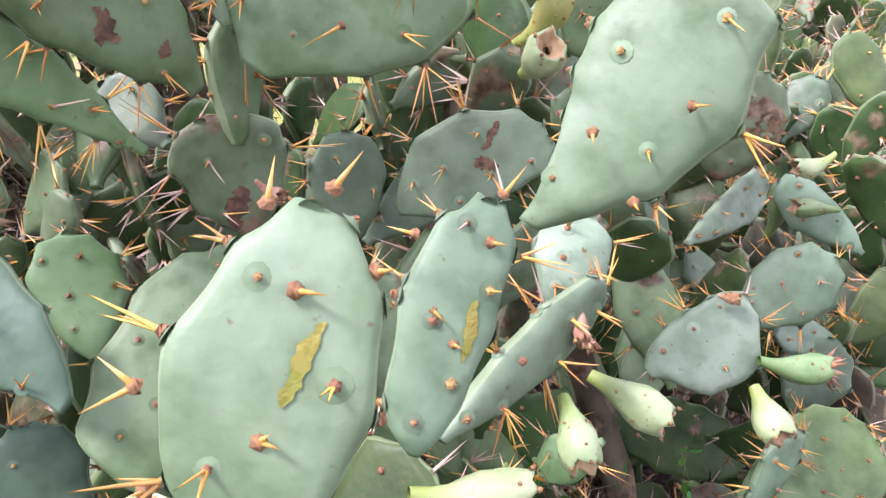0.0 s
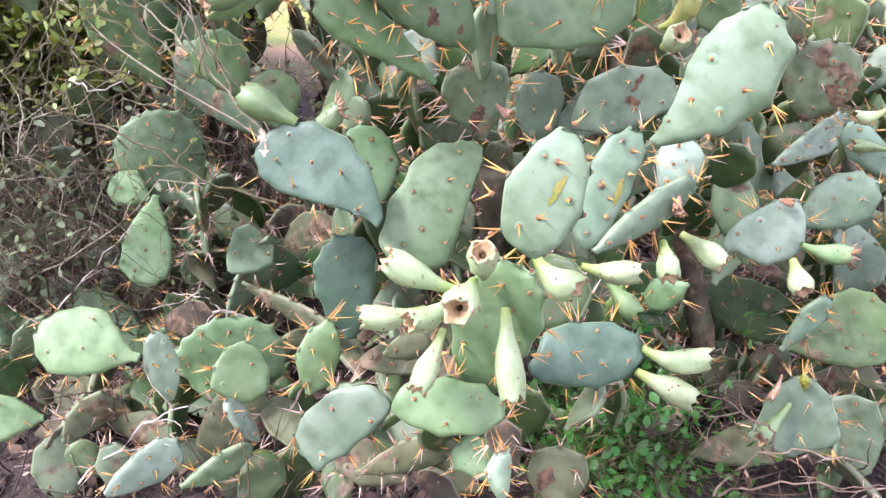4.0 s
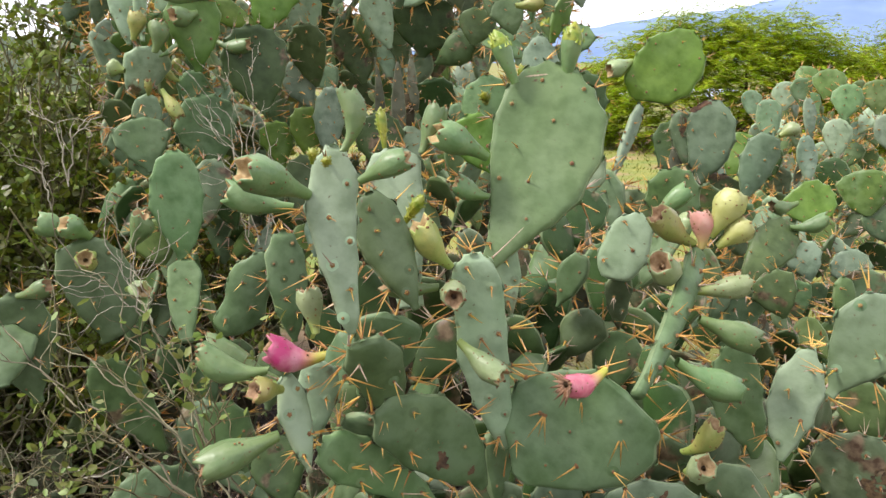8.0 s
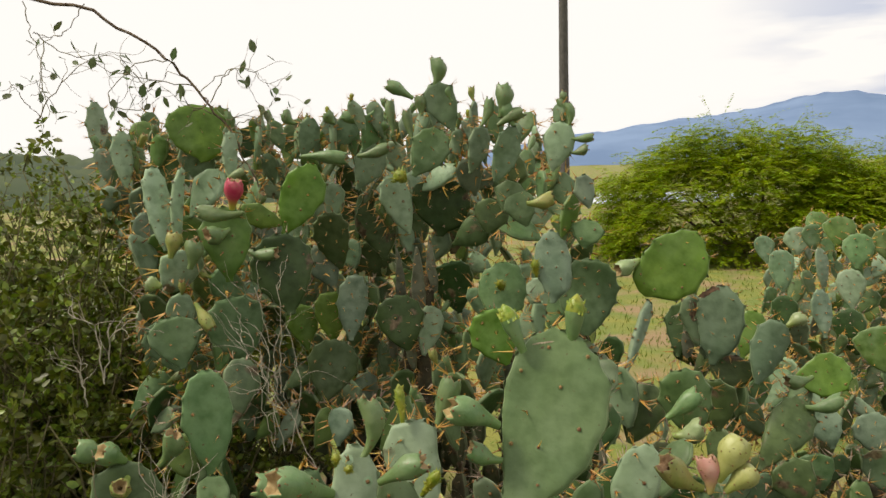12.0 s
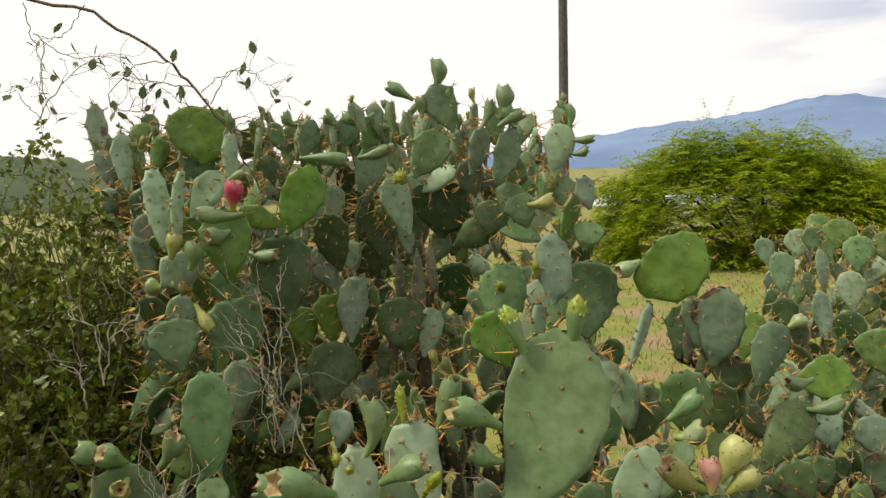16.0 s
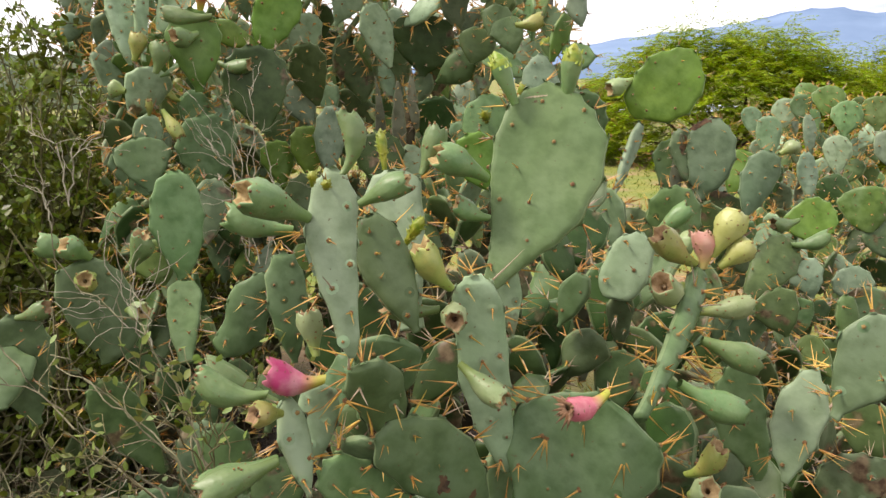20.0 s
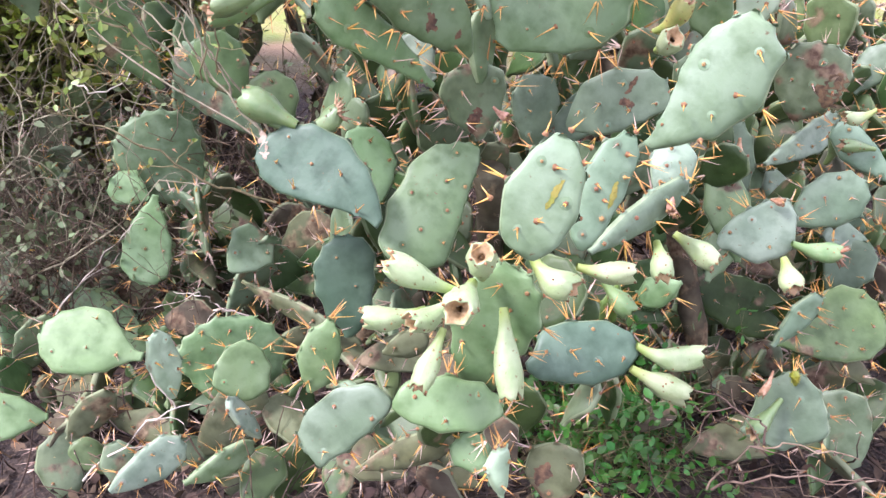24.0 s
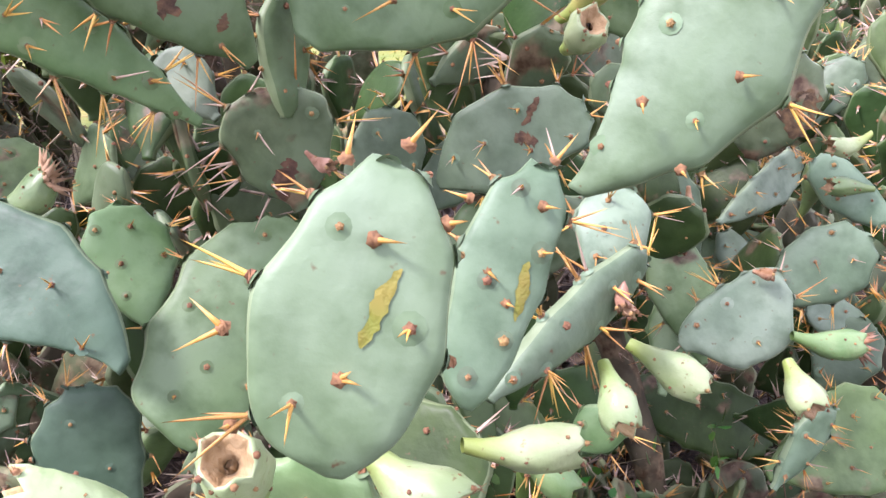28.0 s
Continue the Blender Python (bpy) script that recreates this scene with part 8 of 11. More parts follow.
fruit(239, (0.904, 4.344, 1.079), (0.903, 4.364, 1.128), 0.024, "green")
joint(240, distant, (1.338, 4.016, 0.761), (1.348, 4.002, 0.870), 0.066, (-0.866, -0.500, 0.012), "dark", True)
joint(241, back, (-1.442, 1.610, 1.152), (-1.422, 1.633, 1.252), 0.070, (0.889, -0.453, -0.068), "ash", True)
fruit(241, (-1.422, 1.634, 1.244), (-1.430, 1.668, 1.288), 0.021, "pale")
joint(242, distant, (0.855, 3.339, 0.812), (0.872, 3.259, 0.947), 0.084, (-0.957, -0.286, -0.049), "pale", True)
joint(243, back, (-0.325, 2.061, 1.209), (-0.356, 2.019, 1.338), 0.087, (0.272, -0.933, -0.238), "ash", True)
fruit(243, (-0.372, 2.020, 1.315), (-0.394, 2.010, 1.349), 0.020, "green")
joint(244, back, (-1.288, 2.356, 1.557), (-1.306, 2.283, 1.697), 0.103, (-0.788, -0.497, -0.363), "pale", True)
fruit(244, (-1.289, 2.274, 1.671), (-1.267, 2.250, 1.703), 0.022, "pale")
joint(245, back, (-1.373, 1.447, 0.977), (-1.273, 1.475, 1.103), 0.082, (0.174, -0.981, 0.081), "grey", True)
fruit(245, (-1.271, 1.473, 1.075), (-1.231, 1.476, 1.101), 0.019, "pale")
joint(246, right, (0.262, 1.856, 0.926), (0.269, 1.836, 1.038), 0.091, (-0.905, -0.426, -0.017), "moss", True)
joint(247, back, (-1.327, 2.473, 1.655), (-1.332, 2.485, 1.769), 0.064, (0.057, -0.993, 0.100), "green", True)
fruit(247, (-1.326, 2.484, 1.760), (-1.303, 2.502, 1.810), 0.024, "green")
fruit(247, (-1.348, 2.482, 1.753), (-1.366, 2.468, 1.793), 0.023, "pale")
joint(248, back, (-1.209, 1.812, 0.795), (-1.194, 1.781, 0.952), 0.131, (-0.046, -0.981, -0.190), "pale", True)
joint(249, back, (-1.059, 2.129, 1.404), (-1.096, 2.050, 1.550), 0.108, (-0.403, -0.759, -0.512), "ash", True)
joint(250, back, (-1.651, 2.174, 1.659), (-1.661, 2.162, 1.801), 0.093, (0.750, -0.661, -0.002), "blue", True)
fruit(250, (-1.649, 2.177, 1.786), (-1.643, 2.199, 1.833), 0.025, "green")
fruit(250, (-1.653, 2.172, 1.788), (-1.662, 2.181, 1.840), 0.019, "green")
joint(251, back, (-1.339, 1.584, 1.030), (-1.282, 1.582, 1.122), 0.058, (0.347, -0.908, -0.234), "sage", True)
fruit(251, (-1.291, 1.580, 1.116), (-1.265, 1.571, 1.155), 0.020, "pale")
joint(252, back, (-1.464, 2.553, 1.698), (-1.457, 2.514, 1.827), 0.102, (0.596, -0.758, -0.264), "pale", True)
joint(253, back, (-1.320, 1.925, 1.169), (-1.337, 1.849, 1.268), 0.064, (-0.502, -0.639, -0.582), "pale", True)
fruit(253, (-1.341, 1.859, 1.260), (-1.366, 1.846, 1.310), 0.024, "green")
joint(254, back, (-0.402, 1.978, 1.549), (-0.366, 1.977, 1.680), 0.103, (-0.148, -0.989, 0.032), "olive", True)
fruit(254, (-0.398, 1.981, 1.669), (-0.422, 1.972, 1.722), 0.022, "pale")
joint(255, distant, (1.026, 3.532, 1.065), (0.994, 3.510, 1.177), 0.074, (0.036, -0.982, -0.187), "sage", True)
joint(256, back, (-0.956, 2.388, 0.818), (-1.019, 2.353, 0.956), 0.113, (0.906, -0.222, 0.360), "sage", True)
joint(257, back, (-1.101, 2.831, 1.384), (-1.020, 2.921, 1.461), 0.113, (0.734, -0.679, 0.025), "dark", True)
fruit(257, (-1.032, 2.909, 1.464), (-1.002, 2.929, 1.499), 0.022, "pale")
joint(258, centre, (-0.449, 1.421, 0.950), (-0.489, 1.434, 1.097), 0.080, (0.854, -0.447, 0.268), "sage", True)
joint(259, back, (0.062, 1.791, 0.872), (0.062, 1.836, 0.970), 0.072, (0.976, -0.199, 0.087), "ash", True)
joint(260, back, (-1.440, 2.040, 1.648), (-1.354, 2.061, 1.729), 0.086, (-0.221, -0.863, 0.455), "olive", True)
# lower fill joints, mostly in dark skins that paint the gaps' shade
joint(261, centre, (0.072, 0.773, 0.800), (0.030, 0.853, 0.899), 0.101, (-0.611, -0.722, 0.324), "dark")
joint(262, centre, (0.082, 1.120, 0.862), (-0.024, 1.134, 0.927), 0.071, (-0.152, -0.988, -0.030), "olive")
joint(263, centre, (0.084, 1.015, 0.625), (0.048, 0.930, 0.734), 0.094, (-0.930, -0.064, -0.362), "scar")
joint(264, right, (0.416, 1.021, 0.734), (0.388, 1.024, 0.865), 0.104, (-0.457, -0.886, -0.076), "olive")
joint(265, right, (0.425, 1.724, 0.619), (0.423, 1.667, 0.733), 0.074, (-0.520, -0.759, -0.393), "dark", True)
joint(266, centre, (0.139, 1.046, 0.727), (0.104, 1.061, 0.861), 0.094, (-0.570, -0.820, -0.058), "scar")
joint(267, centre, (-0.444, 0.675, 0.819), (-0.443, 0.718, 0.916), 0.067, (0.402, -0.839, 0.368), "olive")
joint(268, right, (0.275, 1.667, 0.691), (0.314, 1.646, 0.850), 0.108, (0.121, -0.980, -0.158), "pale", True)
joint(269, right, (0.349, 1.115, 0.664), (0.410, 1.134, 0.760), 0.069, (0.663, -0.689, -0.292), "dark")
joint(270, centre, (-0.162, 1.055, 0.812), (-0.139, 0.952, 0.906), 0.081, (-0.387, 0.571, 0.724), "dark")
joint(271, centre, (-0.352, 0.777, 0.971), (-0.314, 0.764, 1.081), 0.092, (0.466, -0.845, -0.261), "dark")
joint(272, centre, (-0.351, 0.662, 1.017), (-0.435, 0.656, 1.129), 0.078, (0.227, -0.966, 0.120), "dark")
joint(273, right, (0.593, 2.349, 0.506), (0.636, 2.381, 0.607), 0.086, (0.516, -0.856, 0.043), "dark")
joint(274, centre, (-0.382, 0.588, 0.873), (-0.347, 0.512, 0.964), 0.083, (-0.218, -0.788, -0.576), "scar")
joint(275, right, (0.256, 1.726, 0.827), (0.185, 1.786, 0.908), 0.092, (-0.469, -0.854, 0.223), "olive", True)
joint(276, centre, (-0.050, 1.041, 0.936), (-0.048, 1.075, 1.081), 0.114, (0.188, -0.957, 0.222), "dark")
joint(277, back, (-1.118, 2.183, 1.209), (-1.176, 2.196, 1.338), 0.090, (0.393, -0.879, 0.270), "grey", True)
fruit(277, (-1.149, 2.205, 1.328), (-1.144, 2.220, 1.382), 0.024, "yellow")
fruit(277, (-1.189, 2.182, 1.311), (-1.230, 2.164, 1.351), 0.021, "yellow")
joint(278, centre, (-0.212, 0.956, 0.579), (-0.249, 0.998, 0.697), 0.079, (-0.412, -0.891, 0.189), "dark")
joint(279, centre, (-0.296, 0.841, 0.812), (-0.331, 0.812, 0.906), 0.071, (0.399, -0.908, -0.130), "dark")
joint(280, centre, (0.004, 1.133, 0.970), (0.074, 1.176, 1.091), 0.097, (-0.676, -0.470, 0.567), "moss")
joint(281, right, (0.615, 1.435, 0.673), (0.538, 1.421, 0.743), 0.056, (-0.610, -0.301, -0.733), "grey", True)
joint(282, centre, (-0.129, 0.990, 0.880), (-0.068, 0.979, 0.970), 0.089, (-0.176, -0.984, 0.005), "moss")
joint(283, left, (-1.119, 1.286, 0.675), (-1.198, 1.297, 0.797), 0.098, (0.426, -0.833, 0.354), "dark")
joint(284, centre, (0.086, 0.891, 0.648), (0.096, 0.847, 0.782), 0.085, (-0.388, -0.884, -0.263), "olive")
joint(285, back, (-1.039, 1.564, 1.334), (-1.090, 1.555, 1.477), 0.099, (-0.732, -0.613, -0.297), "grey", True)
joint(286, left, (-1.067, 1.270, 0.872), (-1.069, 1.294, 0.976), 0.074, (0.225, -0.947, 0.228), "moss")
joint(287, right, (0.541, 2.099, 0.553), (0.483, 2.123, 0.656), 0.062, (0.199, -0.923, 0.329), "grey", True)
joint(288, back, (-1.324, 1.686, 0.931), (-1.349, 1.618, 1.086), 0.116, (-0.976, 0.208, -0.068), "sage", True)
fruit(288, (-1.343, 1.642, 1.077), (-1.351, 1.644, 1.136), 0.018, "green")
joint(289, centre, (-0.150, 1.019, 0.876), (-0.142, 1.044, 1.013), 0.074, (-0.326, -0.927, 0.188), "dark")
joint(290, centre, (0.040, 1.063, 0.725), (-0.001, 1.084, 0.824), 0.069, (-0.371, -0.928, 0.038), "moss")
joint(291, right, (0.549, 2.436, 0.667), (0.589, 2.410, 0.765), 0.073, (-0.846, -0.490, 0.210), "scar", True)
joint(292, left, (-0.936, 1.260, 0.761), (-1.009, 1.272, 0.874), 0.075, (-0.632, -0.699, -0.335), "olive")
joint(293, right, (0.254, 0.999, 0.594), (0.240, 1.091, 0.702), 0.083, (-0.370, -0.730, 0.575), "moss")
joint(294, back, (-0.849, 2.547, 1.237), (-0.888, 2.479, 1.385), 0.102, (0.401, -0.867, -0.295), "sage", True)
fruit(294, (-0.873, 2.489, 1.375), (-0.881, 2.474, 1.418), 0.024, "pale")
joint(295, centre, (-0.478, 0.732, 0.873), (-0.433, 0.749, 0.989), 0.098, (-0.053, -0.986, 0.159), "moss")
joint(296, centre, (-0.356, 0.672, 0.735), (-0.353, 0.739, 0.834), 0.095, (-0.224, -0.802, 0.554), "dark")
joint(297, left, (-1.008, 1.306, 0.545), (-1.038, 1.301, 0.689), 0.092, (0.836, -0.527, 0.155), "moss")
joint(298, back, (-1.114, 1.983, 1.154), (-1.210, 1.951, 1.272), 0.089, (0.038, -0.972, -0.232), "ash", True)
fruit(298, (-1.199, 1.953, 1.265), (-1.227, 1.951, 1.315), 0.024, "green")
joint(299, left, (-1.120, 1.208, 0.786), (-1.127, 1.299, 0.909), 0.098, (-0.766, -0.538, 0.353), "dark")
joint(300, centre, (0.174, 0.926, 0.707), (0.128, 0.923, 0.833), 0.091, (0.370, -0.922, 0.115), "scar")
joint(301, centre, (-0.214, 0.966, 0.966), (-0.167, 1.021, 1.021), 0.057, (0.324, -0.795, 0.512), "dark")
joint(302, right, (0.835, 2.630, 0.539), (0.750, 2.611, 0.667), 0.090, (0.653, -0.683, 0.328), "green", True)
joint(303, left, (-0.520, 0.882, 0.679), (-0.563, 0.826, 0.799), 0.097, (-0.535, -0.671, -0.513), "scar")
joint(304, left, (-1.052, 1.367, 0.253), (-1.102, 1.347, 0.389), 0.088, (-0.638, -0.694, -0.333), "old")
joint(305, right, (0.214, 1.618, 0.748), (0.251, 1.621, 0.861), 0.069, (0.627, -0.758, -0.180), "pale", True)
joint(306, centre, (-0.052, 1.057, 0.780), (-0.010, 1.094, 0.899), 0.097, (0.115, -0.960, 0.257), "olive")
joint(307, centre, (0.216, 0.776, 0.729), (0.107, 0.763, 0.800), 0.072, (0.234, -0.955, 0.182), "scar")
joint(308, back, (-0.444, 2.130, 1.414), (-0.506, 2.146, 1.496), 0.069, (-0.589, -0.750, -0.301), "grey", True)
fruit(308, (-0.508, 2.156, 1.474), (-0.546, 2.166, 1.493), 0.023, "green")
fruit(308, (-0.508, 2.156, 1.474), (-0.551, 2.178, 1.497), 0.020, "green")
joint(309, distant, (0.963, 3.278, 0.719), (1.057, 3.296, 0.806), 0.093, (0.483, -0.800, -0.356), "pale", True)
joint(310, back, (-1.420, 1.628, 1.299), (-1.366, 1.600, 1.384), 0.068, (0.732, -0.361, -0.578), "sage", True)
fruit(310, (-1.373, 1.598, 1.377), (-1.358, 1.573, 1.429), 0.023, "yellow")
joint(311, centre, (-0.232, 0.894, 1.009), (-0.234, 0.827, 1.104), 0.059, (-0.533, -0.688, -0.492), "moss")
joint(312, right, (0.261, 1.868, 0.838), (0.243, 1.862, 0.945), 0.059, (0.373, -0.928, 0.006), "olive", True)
joint(313, right, (0.336, 1.083, 0.572), (0.376, 1.030, 0.655), 0.064, (0.078, -0.818, -0.570), "olive")
joint(314, back, (-1.202, 1.756, 1.328), (-1.220, 1.712, 1.424), 0.078, (0.717, -0.674, -0.179), "olive", True)
fruit(314, (-1.227, 1.708, 1.407), (-1.242, 1.684, 1.439), 0.020, "yellow")
joint(315, centre, (-0.387, 0.787, 0.823), (-0.318, 0.780, 0.918), 0.064, (-0.709, -0.518, 0.477), "moss")
joint(316, centre, (-0.049, 1.005, 0.621), (0.021, 0.946, 0.687), 0.072, (-0.576, -0.809, -0.121), "dark")
joint(317, right, (0.574, 2.759, 0.839), (0.502, 2.703, 0.912), 0.087, (0.607, -0.794, -0.008), "green", True)
joint(318, left, (-1.087, 1.227, 0.753), (-1.099, 1.296, 0.843), 0.086, (0.279, -0.742, 0.609), "moss")
joint(319, centre, (-0.243, 0.997, 0.901), (-0.189, 1.019, 0.990), 0.055, (0.314, -0.948, 0.051), "dark")
joint(320, right, (0.328, 2.273, 0.707), (0.380, 2.207, 0.823), 0.096, (-0.582, -0.791, -0.189), "pale", True)
joint(321, right, (0.331, 0.996, 0.779), (0.296, 0.937, 0.861), 0.077, (0.817, -0.573, -0.066), "scar")
joint(322, back, (-0.451, 1.735, 1.079), (-0.469, 1.721, 1.199), 0.061, (0.539, -0.842, -0.015), "sage", True)
joint(323, back, (-0.818, 2.160, 1.436), (-0.849, 2.098, 1.541), 0.071, (0.944, -0.320, 0.081), "green", True)
joint(324, right, (0.348, 1.122, 0.564), (0.331, 1.066, 0.700), 0.076, (0.000, -0.925, -0.380), "dark")
joint(325, centre, (-0.124, 1.086, 1.023), (-0.162, 1.094, 1.128), 0.085, (0.632, -0.721, 0.284), "dark")
joint(326, centre, (-0.368, 0.603, 0.795), (-0.377, 0.612, 0.914), 0.090, (0.554, -0.826, 0.101), "dark")
joint(327, distant, (1.223, 3.690, 1.007), (1.151, 3.675, 1.107), 0.070, (0.342, -0.934, 0.100), "sage", True)
fruit(327, (1.149, 3.672, 1.085), (1.099, 3.653, 1.107), 0.024, "yellow")
fruit(327, (1.174, 3.683, 1.104), (1.175, 3.681, 1.162), 0.022, "green")
joint(328, centre, (-0.147, 0.841, 0.934), (-0.218, 0.832, 0.997), 0.063, (0.120, -0.993, -0.007), "dark")
joint(329, centre, (-0.128, 1.189, 1.038), (-0.083, 1.215, 1.150), 0.100, (-0.098, -0.960, 0.262), "dark")
joint(330, right, (0.539, 1.725, 0.643), (0.468, 1.786, 0.724), 0.095, (-0.219, -0.863, 0.456), "green", True)
joint(331, right, (0.394, 1.654, 0.615), (0.317, 1.630, 0.729), 0.071, (-0.211, -0.919, -0.334), "olive", True)
joint(332, back, (-0.762, 2.308, 1.262), (-0.740, 2.246, 1.394), 0.118, (-0.767, -0.620, -0.162), "blue", True)
joint(333, centre, (0.063, 0.862, 0.853), (0.018, 0.890, 0.951), 0.064, (-0.300, -0.946, 0.127), "dark")
joint(334, centre, (-0.231, 0.751, 0.853), (-0.145, 0.782, 0.957), 0.085, (-0.529, -0.586, 0.614), "dark")
joint(335, left, (-0.618, 0.793, 0.821), (-0.584, 0.798, 0.936), 0.088, (-0.013, -0.999, 0.046), "moss")
joint(336, right, (0.301, 1.050, 0.700), (0.348, 1.085, 0.777), 0.049, (0.366, -0.911, 0.191), "dark")
joint(337, back, (-1.094, 2.026, 1.154), (-1.075, 1.991, 1.304), 0.103, (0.167, -0.956, -0.242), "grey", True)
fruit(337, (-1.081, 1.993, 1.293), (-1.070, 1.998, 1.339), 0.025, "yellow")
fruit(337, (-1.068, 1.996, 1.290), (-1.052, 1.991, 1.330), 0.021, "pale")
joint(338, right, (0.324, 1.119, 0.580), (0.293, 1.168, 0.686), 0.087, (-0.808, -0.588, 0.030), "dark")
joint(339, centre, (-0.339, 0.763, 0.926), (-0.343, 0.771, 1.021), 0.068, (0.059, -0.995, 0.085), "dark")
joint(340, centre, (-0.220, 0.755, 1.087), (-0.272, 0.743, 1.163), 0.047, (0.194, -0.981, -0.013), "scar")
joint(341, centre, (-0.058, 1.131, 0.899), (-0.157, 1.140, 0.945), 0.069, (-0.138, -0.984, -0.110), "moss")
joint(342, centre, (-0.200, 0.976, 0.920), (-0.278, 0.946, 1.033), 0.102, (0.207, -0.971, -0.117), "dark")
joint(343, back, (-0.939, 2.212, 1.522), (-0.846, 2.157, 1.624), 0.109, (-0.778, -0.338, 0.529), "olive", True)
joint(344, centre, (-0.205, 1.123, 0.952), (-0.131, 1.170, 1.061), 0.094, (-0.128, -0.872, 0.472), "olive")
joint(345, centre, (0.038, 1.069, 0.626), (0.038, 0.985, 0.738), 0.112, (0.404, -0.732, -0.548), "dark")
joint(346, left, (-0.496, 0.797, 0.917), (-0.527, 0.814, 1.004), 0.066, (0.421, -0.851, 0.313), "dark")
joint(347, back, (0.174, 1.651, 0.726), (0.230, 1.703, 0.826), 0.077, (-0.036, -0.877, 0.480), "pale", True)
joint(348, centre, (-0.137, 0.965, 0.983), (-0.098, 0.960, 1.083), 0.057, (-0.294, -0.953, 0.074), "moss")
joint(349, distant, (0.954, 4.586, 1.035), (0.996, 4.553, 1.147), 0.082, (-0.412, -0.905, -0.111), "grey", True)
fruit(349, (1.009, 4.550, 1.121), (1.045, 4.523, 1.152), 0.024, "yellow")
joint(350, distant, (0.873, 3.820, 1.117), (0.843, 3.800, 1.228), 0.082, (0.778, -0.619, 0.103), "blue", True)
joint(351, centre, (-0.330, 0.662, 0.950), (-0.253, 0.684, 1.041), 0.077, (-0.076, -0.951, 0.299), "dark")
joint(352, left, (-0.985, 1.295, 0.842), (-0.994, 1.244, 0.972), 0.104, (-0.885, -0.409, -0.222), "dark")
joint(353, distant, (1.098, 3.614, 1.070), (1.175, 3.621, 1.202), 0.115, (-0.701, -0.567, 0.433), "ash", True)
joint(354, centre, (0.037, 0.900, 0.779), (-0.029, 0.846, 0.831), 0.060, (-0.072, -0.641, -0.764), "olive")
joint(355, right, (0.537, 2.060, 0.668), (0.613, 2.092, 0.742), 0.069, (0.079, -0.942, 0.327), "dark", True)
joint(356, centre, (-0.238, 0.834, 0.582), (-0.328, 0.774, 0.682), 0.115, (0.645, -0.753, 0.133), "moss")
joint(357, left, (-0.810, 1.057, 0.213), (-0.682, 1.131, 0.250), 0.118, (0.491, -0.870, 0.033), "cork")
joint(358, low, (-0.447, 0.853, 0.283), (-0.364, 0.799, 0.317), 0.071, (-0.398, -0.835, -0.381), "dark")
joint(359, right, (0.553, 1.143, 0.594), (0.483, 1.080, 0.710), 0.091, (0.347, -0.894, -0.283), "dark")
joint(360, left, (-0.825, 0.885, 0.121), (-0.846, 0.774, 0.182), 0.105, (0.931, 0.030, 0.365), "old")
joint(361, left, (-1.131, 0.582, 0.074), (-1.185, 0.503, 0.103), 0.053, (0.827, -0.452, 0.334), "dark")
joint(362, right, (0.299, 1.101, 0.221), (0.173, 1.054, 0.282), 0.114, (0.522, -0.572, 0.632), "olive")
joint(363, right, (0.564, 1.191, 0.375), (0.627, 1.194, 0.460), 0.076, (-0.638, -0.595, 0.488), "scar")
joint(364, left, (-0.943, 0.855, 0.077), (-0.909, 0.836, 0.177), 0.079, (0.170, -0.956, -0.241), "olive")
joint(365, left, (-0.469, 0.465, 0.124), (-0.571, 0.524, 0.184), 0.081, (0.308, -0.370, 0.877), "old")
joint(366, low, (-0.312, 0.748, 0.258), (-0.229, 0.711, 0.331), 0.070, (-0.587, -0.755, 0.291), "dark")
joint(367, right, (0.558, 1.153, 0.227), (0.427, 1.133, 0.267), 0.113, (0.271, -0.834, 0.481), "old")
joint(368, left, (-0.638, 0.906, 0.245), (-0.483, 0.862, 0.298), 0.115, (-0.301, -0.950, 0.086), "dark")
joint(369, left, (-0.633, 0.881, 0.165), (-0.746, 0.895, 0.194), 0.070, (0.089, -0.723, 0.685), "dark")
joint(370, low, (0.178, 0.866, 0.215), (0.062, 0.889, 0.252), 0.087, (0.121, -0.622, 0.774), "dark")
joint(371, front, (-0.243, 0.718, 0.309), (-0.246, 0.672, 0.448), 0.078, (-0.993, -0.105, -0.053), "dark")
joint(372, right, (0.714, 1.647, 0.468), (0.685, 1.634, 0.620), 0.116, (0.933, -0.327, 0.151), "dark")
joint(373, left, (-1.262, 0.765, 0.114), (-1.360, 0.677, 0.152), 0.109, (0.622, -0.399, 0.673), "dark")
joint(374, right, (0.712, 2.078, 0.602), (0.738, 2.041, 0.713), 0.098, (0.843, -0.420, -0.335), "dark", True)
joint(375, right, (0.620, 1.404, 0.394), (0.612, 1.345, 0.495), 0.067, (-0.907, -0.331, -0.260), "olive")
joint(376, low, (0.113, 0.616, 0.121), (0.196, 0.654, 0.164), 0.051, (0.001, -0.749, 0.663), "cork")
joint(377, low, (-0.487, 0.613, 0.146), (-0.390, 0.582, 0.206), 0.083, (0.189, -0.713, -0.675), "dark")
joint(378, left, (-0.624, 0.896, 0.194), (-0.736, 0.857, 0.287), 0.123, (0.602, -0.663, 0.445), "dark")
joint(379, right, (0.758, 1.290, 0.221), (0.622, 1.254, 0.305), 0.096, (0.417, -0.856, 0.307), "dark")
joint(380, right, (0.721, 1.133, 0.141), (0.596, 1.107, 0.176), 0.071, (0.319, -0.727, 0.608), "scar")
joint(381, left, (-0.706, 0.944, 0.226), (-0.578, 0.977, 0.327), 0.116, (-0.139, -0.876, 0.462), "old")
